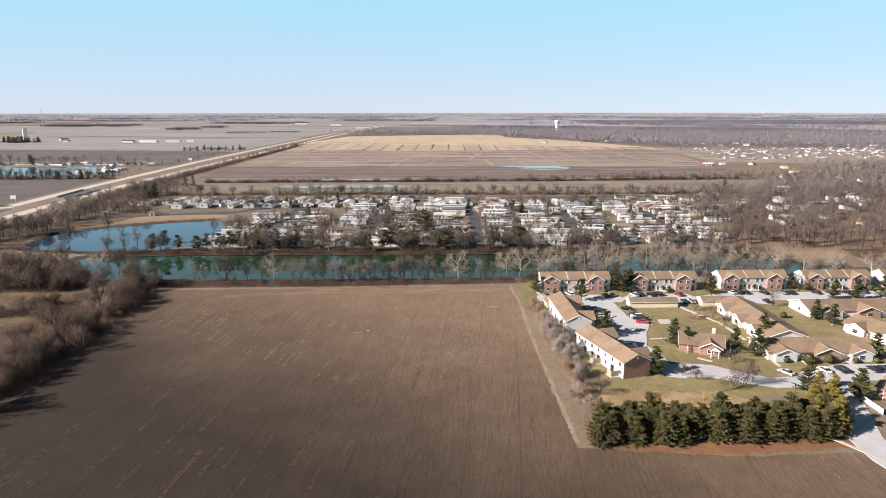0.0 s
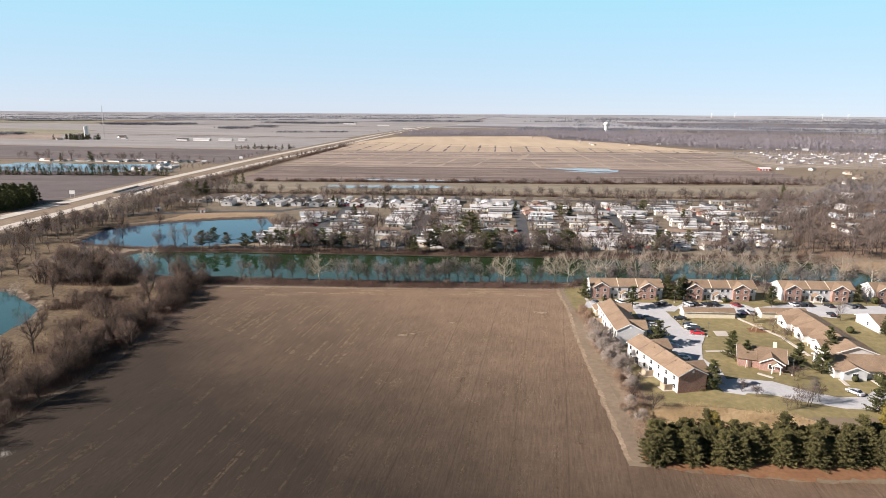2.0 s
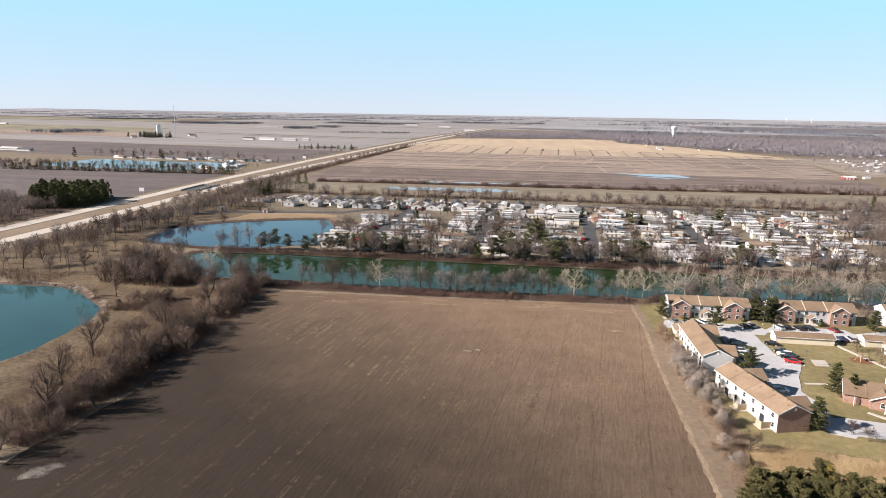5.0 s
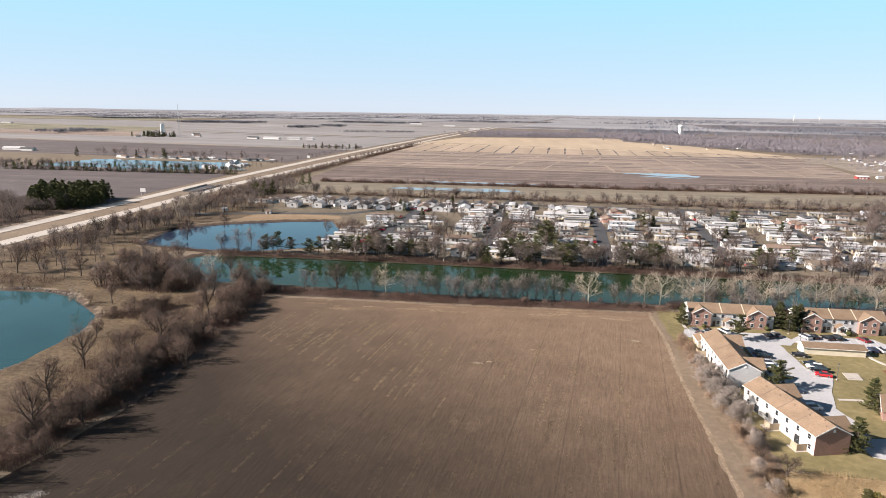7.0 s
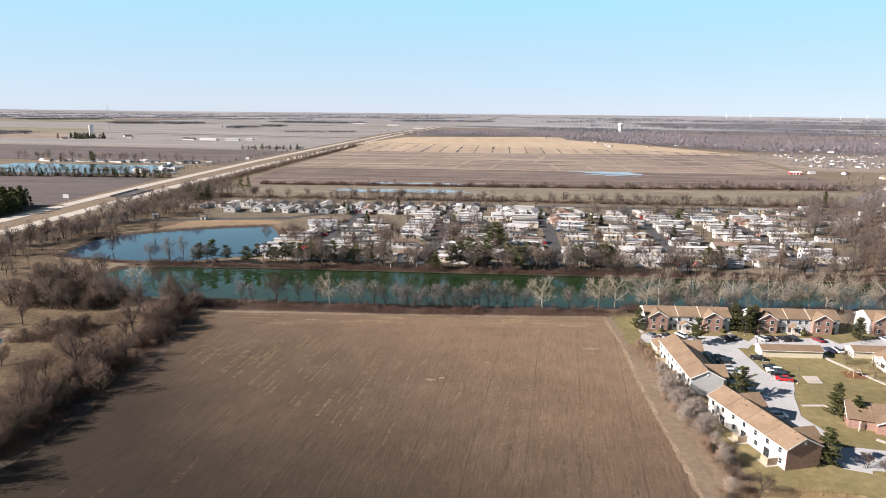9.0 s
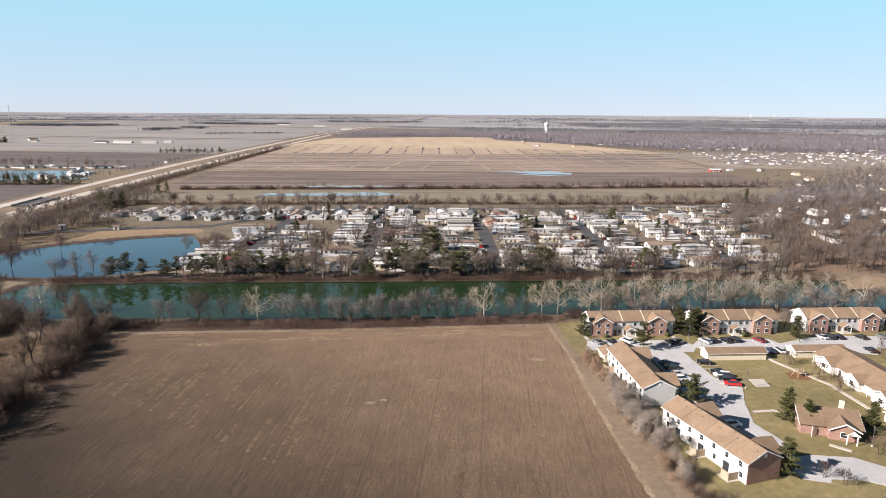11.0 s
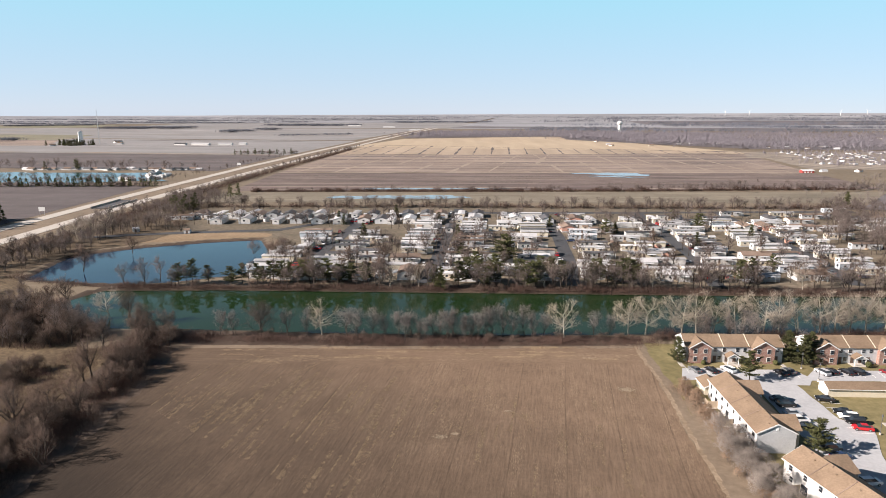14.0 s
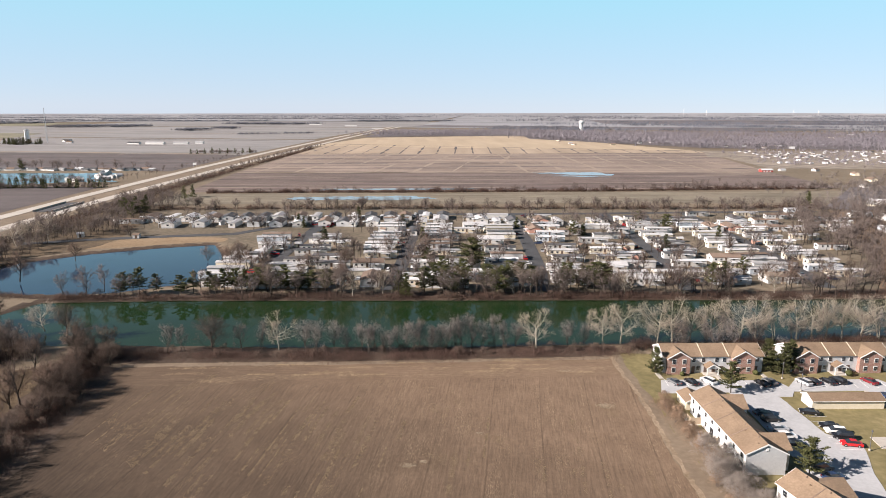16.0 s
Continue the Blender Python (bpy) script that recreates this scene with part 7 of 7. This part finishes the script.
for k, (quad, n, h) in enumerate((([(-1304, 1381), (-1230, 1400), (-1210, 1530), (-1290, 1520)], 130, 16), ([(-1659, 2465), (-1390, 2560), (-1360, 2720), (-1640, 2640)], 320, 18),
                                  ([(-1010, 2128), (-945, 2192), (-940, 2260), (-1010, 2230)], 90, 16), ([(-1000, 2417), (-925, 2403), (-920, 2460), (-1000, 2470)], 80, 16),
                                  ([(-713, 1896), (-535, 2002), (-530, 2030), (-710, 1920)], 80, 11), ([(-2606, 3102), (-2400, 3398), (-2300, 3600), (-2650, 3300)], 260, 20),
                                  ([(-1272, 3146), (-838, 3147), (-820, 3330), (-1290, 3320)], 360, 18), ([(-4200, 4600), (-1500, 4500), (-1500, 4750), (-4300, 4850)], 700, 20),
                                  ([(-900, 4300), (-250, 4300), (-250, 4600), (-900, 4600)], 300, 20), ([(-3500, 5900), (-800, 5900), (-800, 6200), (-3600, 6200)], 600, 22),
                                  ([(-500, 1150), (-414, 1176), (-412, 1186), (-500, 1160)], 40, 10), ([(-640, 690), (-400, 720), (-400, 728), (-640, 698)], 60, 9),
                                  ([(-640, 640), (-372, 684), (-370, 692), (-640, 652)], 110, 9), ([(-900, 640), (-640, 640), (-640, 720), (-900, 720)], 180, 12))):
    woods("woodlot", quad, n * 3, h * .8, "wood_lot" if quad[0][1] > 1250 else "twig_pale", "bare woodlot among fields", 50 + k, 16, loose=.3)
rng = random.Random(5)
pine_mass("pines_highway_wood", inside([(-424, 462), (-374, 484), (-365, 470), (-364, 424), (-388, 412)], 120, rng), rng, 1.0, 1.35, "dense dark pine wood beside the highway")
pine_mass("pines_teal_pond", [(-640 + 4.2 * k + rng.uniform(-3, 3), 646 + .7 * k + rng.uniform(-4, 4)) for k in range(62)], rng, .5, .85, "row of low pines before the teal pond")
planted(FARPINE, inside([(-1010, 1345), (-945, 1335), (-900, 1385), (-985, 1405)], 34, rng), rng, .8, 1.25)
planted(FARPINE, [(-505 + 11 * k, 1141 + 4 * k + rng.uniform(-3, 3)) for k in range(9)], rng, .7, 1.0)
planted(FARPINE, [(-612, 830), (-585, 850), (-575, 840), (-700, 822)], rng, 1.0, 1.4)


def far_house(x, y, rz, s, wall, roof, name="house", label="far small pale house among bare trees", L=13.0, group="far houses"):
    fx, fy, fz, k = far(x, y)
    t = thing(name, label, "house", group)
    gabled(t, -L / 2, L / 2, 4.2, 3.0, 5.2, wall, roof, over=.4, trim=False)
    if y < 700:
        part("window", Geo().box(-3.2, -1.8, -4.26, -4.1, .9, 2.2), "glass", t)
        part("door", Geo().box(.2, 1.2, -4.26, -4.1, 0, 2.1), "door", t)
    t.matrix_basis = pose(fx, fy, fz, 0, 0, rz)
    t.scale = (s * k,) * 3


walls, roofs = ("white", "white", "cream", "grey"), ("shingle_dark", "metal_roof", "shingle_brown", "shingle_brown")
for k in range(180):
    u, v = rng.random(), rng.random()
    far_house(385 + 400 * u + 60 * v, 1050 + 70 * u + 300 * v, rng.uniform(0, 180), rng.uniform(.36, .55), rng.choice(("white", "grey", "grey")), rng.choice(("shingle_brown", "metal_roof", "shingle_dark", "metal_roof")), label="pale house of a housing estate", group="estate houses")
for k in range(40):
    u, v = rng.random(), rng.random()
    far_house(220 + 330 * u + 140 * v, 430 + 480 * v + 60 * u, rng.uniform(0, 180), rng.uniform(.6, .85), rng.choice(walls), rng.choice(roofs))
for k in range(50):
    far_house(rng.uniform(140, 1500), rng.uniform(1420, 1700), rng.uniform(0, 180), rng.uniform(.6, .85), rng.choice(walls), rng.choice(roofs))
for k in range(20):
    far_house(rng.uniform(900, 2200), rng.uniform(1950, 2400), rng.uniform(0, 180), rng.uniform(1, 1.5), rng.choice(walls), rng.choice(roofs))
for k in range(26):
    far_house(-640 + 8.6 * k, 830 + 1.2 * k + rng.uniform(-4, 4), rng.uniform(-15, 15), rng.uniform(.55, .75), "white", rng.choice(roofs), label="pale cabin by the teal pond", group="pond cabins")
for k in range(14):
    far_house(-442 + rng.uniform(-18, 20), 735 + 6 * k, rng.uniform(0, 180), rng.uniform(.5, .8), "white", "metal_roof", label="pale trailer by the pond", group="pond cabins")
for x, y, L in ((-742, 1404, 26), (-700, 1410, 40), (-650, 1420, 30), (-620, 1440, 16), (-870, 890, 34), (-840, 884, 22), (-1900, 1900, 40), (-940, 1490, 18), (-820, 3160, 60), (-420, 2500, 40), (-600, 2900, 50)):
    far_house(x, y, rng.uniform(-6, 6), 1.0, "white", rng.choice(("metal_roof", "shingle_dark")), "farm_shed", "long pale farm shed in open fields", L, "farm sheds")
for x, y in ((-985, 1335), (-965, 1400), (-930, 1470), (-890, 1420)):
    far_house(x, y, rng.uniform(0, 90), .9, "white", "shingle_brown", label="white farmhouse by the silo", group="farm houses")
# red barn beside the big field
barn = thing("barn", "red barn with a white metal roof beside a field", "barn")
gabled(barn, -12, 12, 6.5, 4.2, 6.6, "barn_red", "metal_roof", over=.5)
for x in (-7, -1, 6):
    part("barn_door", Geo().box(x - 1.4, x + 1.4, -6.58, -6.4, 0, 3), "trim", barn)
barn.matrix_basis = pose(326, 930, 0, 0, 0, 8)
barn.scale = (.6, .6, .62)
far_house(352, 945, 10, .6, "white", "metal_roof")
far_house(395, 950, 40, .7, "white", "shingle_brown")


def water_tower(x, y):
    fx, fy, fz, k = far(x, y)
    t = thing("water_tower", "pale water tower above bare woods", "water tower")
    part("shaft", Geo().tube((0, 0, 0), (0, 0, 27), 6.0, 5.4, 20), "trim", t)
    g = Geo()
    prof = [(5.4, 24), (8.4, 27.5), (9.2, 30), (9.0, 33.5), (6.0, 36), (0.3, 37)]
    for (r0, z0), (r1, z1) in zip(prof, prof[1:]):
        g.tube((0, 0, z0), (0, 0, z1), r0, r1, 20)
    part("tank", g, "trim", t)
    part("band", Geo().tube((0, 0, 30.6), (0, 0, 31.4), 9.3, 9.3, 20), "blue", t)
    t.matrix_basis = pose(fx, fy, fz)
    t.scale = (k,) * 3


water_tower(303, 2425)
silo = thing("grain_silo", "white concrete grain silo on a farm", "silo")
part("cylinder", Geo().tube((0, 0, 0), (0, 0, 26), 4.6, 4.6, 18), "trim", silo)
part("dome", Geo().tube((0, 0, 26), (0, 0, 28.5), 4.6, 1.2, 18), "steel", silo)
part("chute", Geo().box(-.6, .6, -5.4, -4.4, 0, 26), "steel", silo)
sx, sy, sz, sk = far(-985, 1425)
silo.matrix_basis = pose(sx, sy, sz)
mast = thing("radio_mast", "tall thin lattice radio mast on a farm", "mast")
g = Geo()
for k in range(3):
    a = k * 2.094
    g.tube((.9 * math.cos(a), .9 * math.sin(a), 0), (.5 * math.cos(a), .5 * math.sin(a), 72), .22, .18, 4)
part("lattice", g, "steel", mast)
part("cross_braces", Geo().prism([(-.9, 0), (.9, 0), (0, .9)], 0, .2, "z").box(-.9, .9, -.12, .12, 30, 30.6).box(-.8, .8, -.12, .12, 60, 60.6).box(-.7, .7, -.12, .12, 70, 70.6), "steel", mast)
sx, sy, sz, sk = far(-945, 1430)
mast.matrix_basis = pose(sx, sy, sz)


def turbine(x, y, turn):
    fx, fy, fz, k = far(x, y)
    t = thing("wind_turbine", "white wind turbine on the horizon", "wind turbine", "wind turbines")
    part("tower", Geo().tube((0, 0, 0), (0, 0, 90), 3.2, 1.8, 8), "trim", t)
    part("nacelle", Geo().box(-2, 2, -6, 4, 88, 93), "trim", t)
    for j in range(3):
        a = radians(turn + 120 * j)
        part("blade", Geo().tube((0, -6.5, 90.5), (44 * math.sin(a), -6.5, 90.5 + 44 * math.cos(a)), 1.9, .5, 5), "trim", t)
    t.matrix_basis = pose(fx, fy, fz)
    t.scale = (k * .7,) * 3


for x, y, r in ((2480, 9000, 10), (2770, 9000, 50), (3850, 9000, 30), (4160, 9000, 80)):
    turbine(x, y, r)
# highway bridge with its dark gap, rails and signs
bridge = thing("highway_bridge", "concrete highway bridge with a dark gap between carriageways", "bridge")
# dark slab stands in for the shaded opening between the carriageways
part("abutment", Geo().box(-6, 6, -24, 24, .2, .5), "shingle_dark", bridge)
for x in (-7, 7):
    part("parapet", Geo().box(x - .3, x + .3, -24, 24, .3, 1.6), "concrete", bridge)
bridge.matrix_basis = pose(-345, 562, 0, 0, 0, 7)
sign = thing("road_sign", "white highway sign on two posts", "sign")
part("panel", Geo().box(-2.2, 2.2, -.1, .1, 3, 6), "trim", sign)
for x in (-1.6, 1.6):
    part("post", Geo().box(x - .12, x + .12, -.05, .15, 0, 3.2), "steel", sign)
sign.matrix_basis = pose(-364, 505, 0, 0, 0, 10)
copy_thing(sign, pose(-392, 905, 0, 0, 0, 10))
# playground on the lawn
play = thing("playset", "brown wooden playset on a mulch bed", "playset")
for x in (-1.6, 1.6):
    for y in (-1.2, 1.2):
        part("post", Geo().tube((x, y, 0), (x * .6, y * .2, 2.4), .1, .08, 6), "wood", play)
part("beam", Geo().tube((-1.8, 0, 2.4), (1.8, 0, 2.4), .1, .1, 6), "wood", play)
part("slide", Geo().prism([(1.2, 1.6), (3.6, .2), (3.6, .3), (1.2, 1.75)], -.4, .4, "y"), "wood", play)
part("deck", Geo().box(-1, 1, -.8, .8, 1.3, 1.45), "wood", play)
play.matrix_basis = pose(86.2, 238, .1, 0, 0, 20)
sheet("mulch_bed", [(82.5, 236.5), (86, 234.8), (89.8, 236.5), (90, 239.8), (86.5, 241.2), (82.8, 240)], "orange", 0.11, "rust-brown mulch bed", "ground cover", .4, 1.5)


def lamp_post(x, y):
    t = thing("lamp_post", "thin dark parking lot lamp post", "lamp post", "lamp posts")
    part("pole", Geo().tube((0, 0, 0), (0, 0, 4.6), .09, .06, 8), "shingle_dark", t)
    part("lantern", Geo().tube((0, 0, 4.6), (0, 0, 5.1), .22, .12, 8), "shingle_dark", t)
    part("footing", Geo().tube((0, 0, 0), (0, 0, .4), .25, .25, 8), "concrete", t)
    t.location = (x, y, .1)


for x, y in ((66.6, 228.4), (64.5, 268.8), (66, 260.6), (131.5, 232), (82, 196.5), (101, 267)):
    lamp_post(x, y)
fence = thing("fence", "white board fence beside the entry road", "fence")
for k in range(6):
    part("post", Geo().box(-.07, .07, k * 1.7 - .07, k * 1.7 + .07, 0, 1.7), "trim", fence)
for k in range(5):
    part("board_panel", Geo().box(-.03, .03, k * 1.7 + .08, (k + 1) * 1.7 - .08, .1, 1.6), "trim", fence)
fence.matrix_basis = pose(106.6, 160, 0, 0, 0, 3)
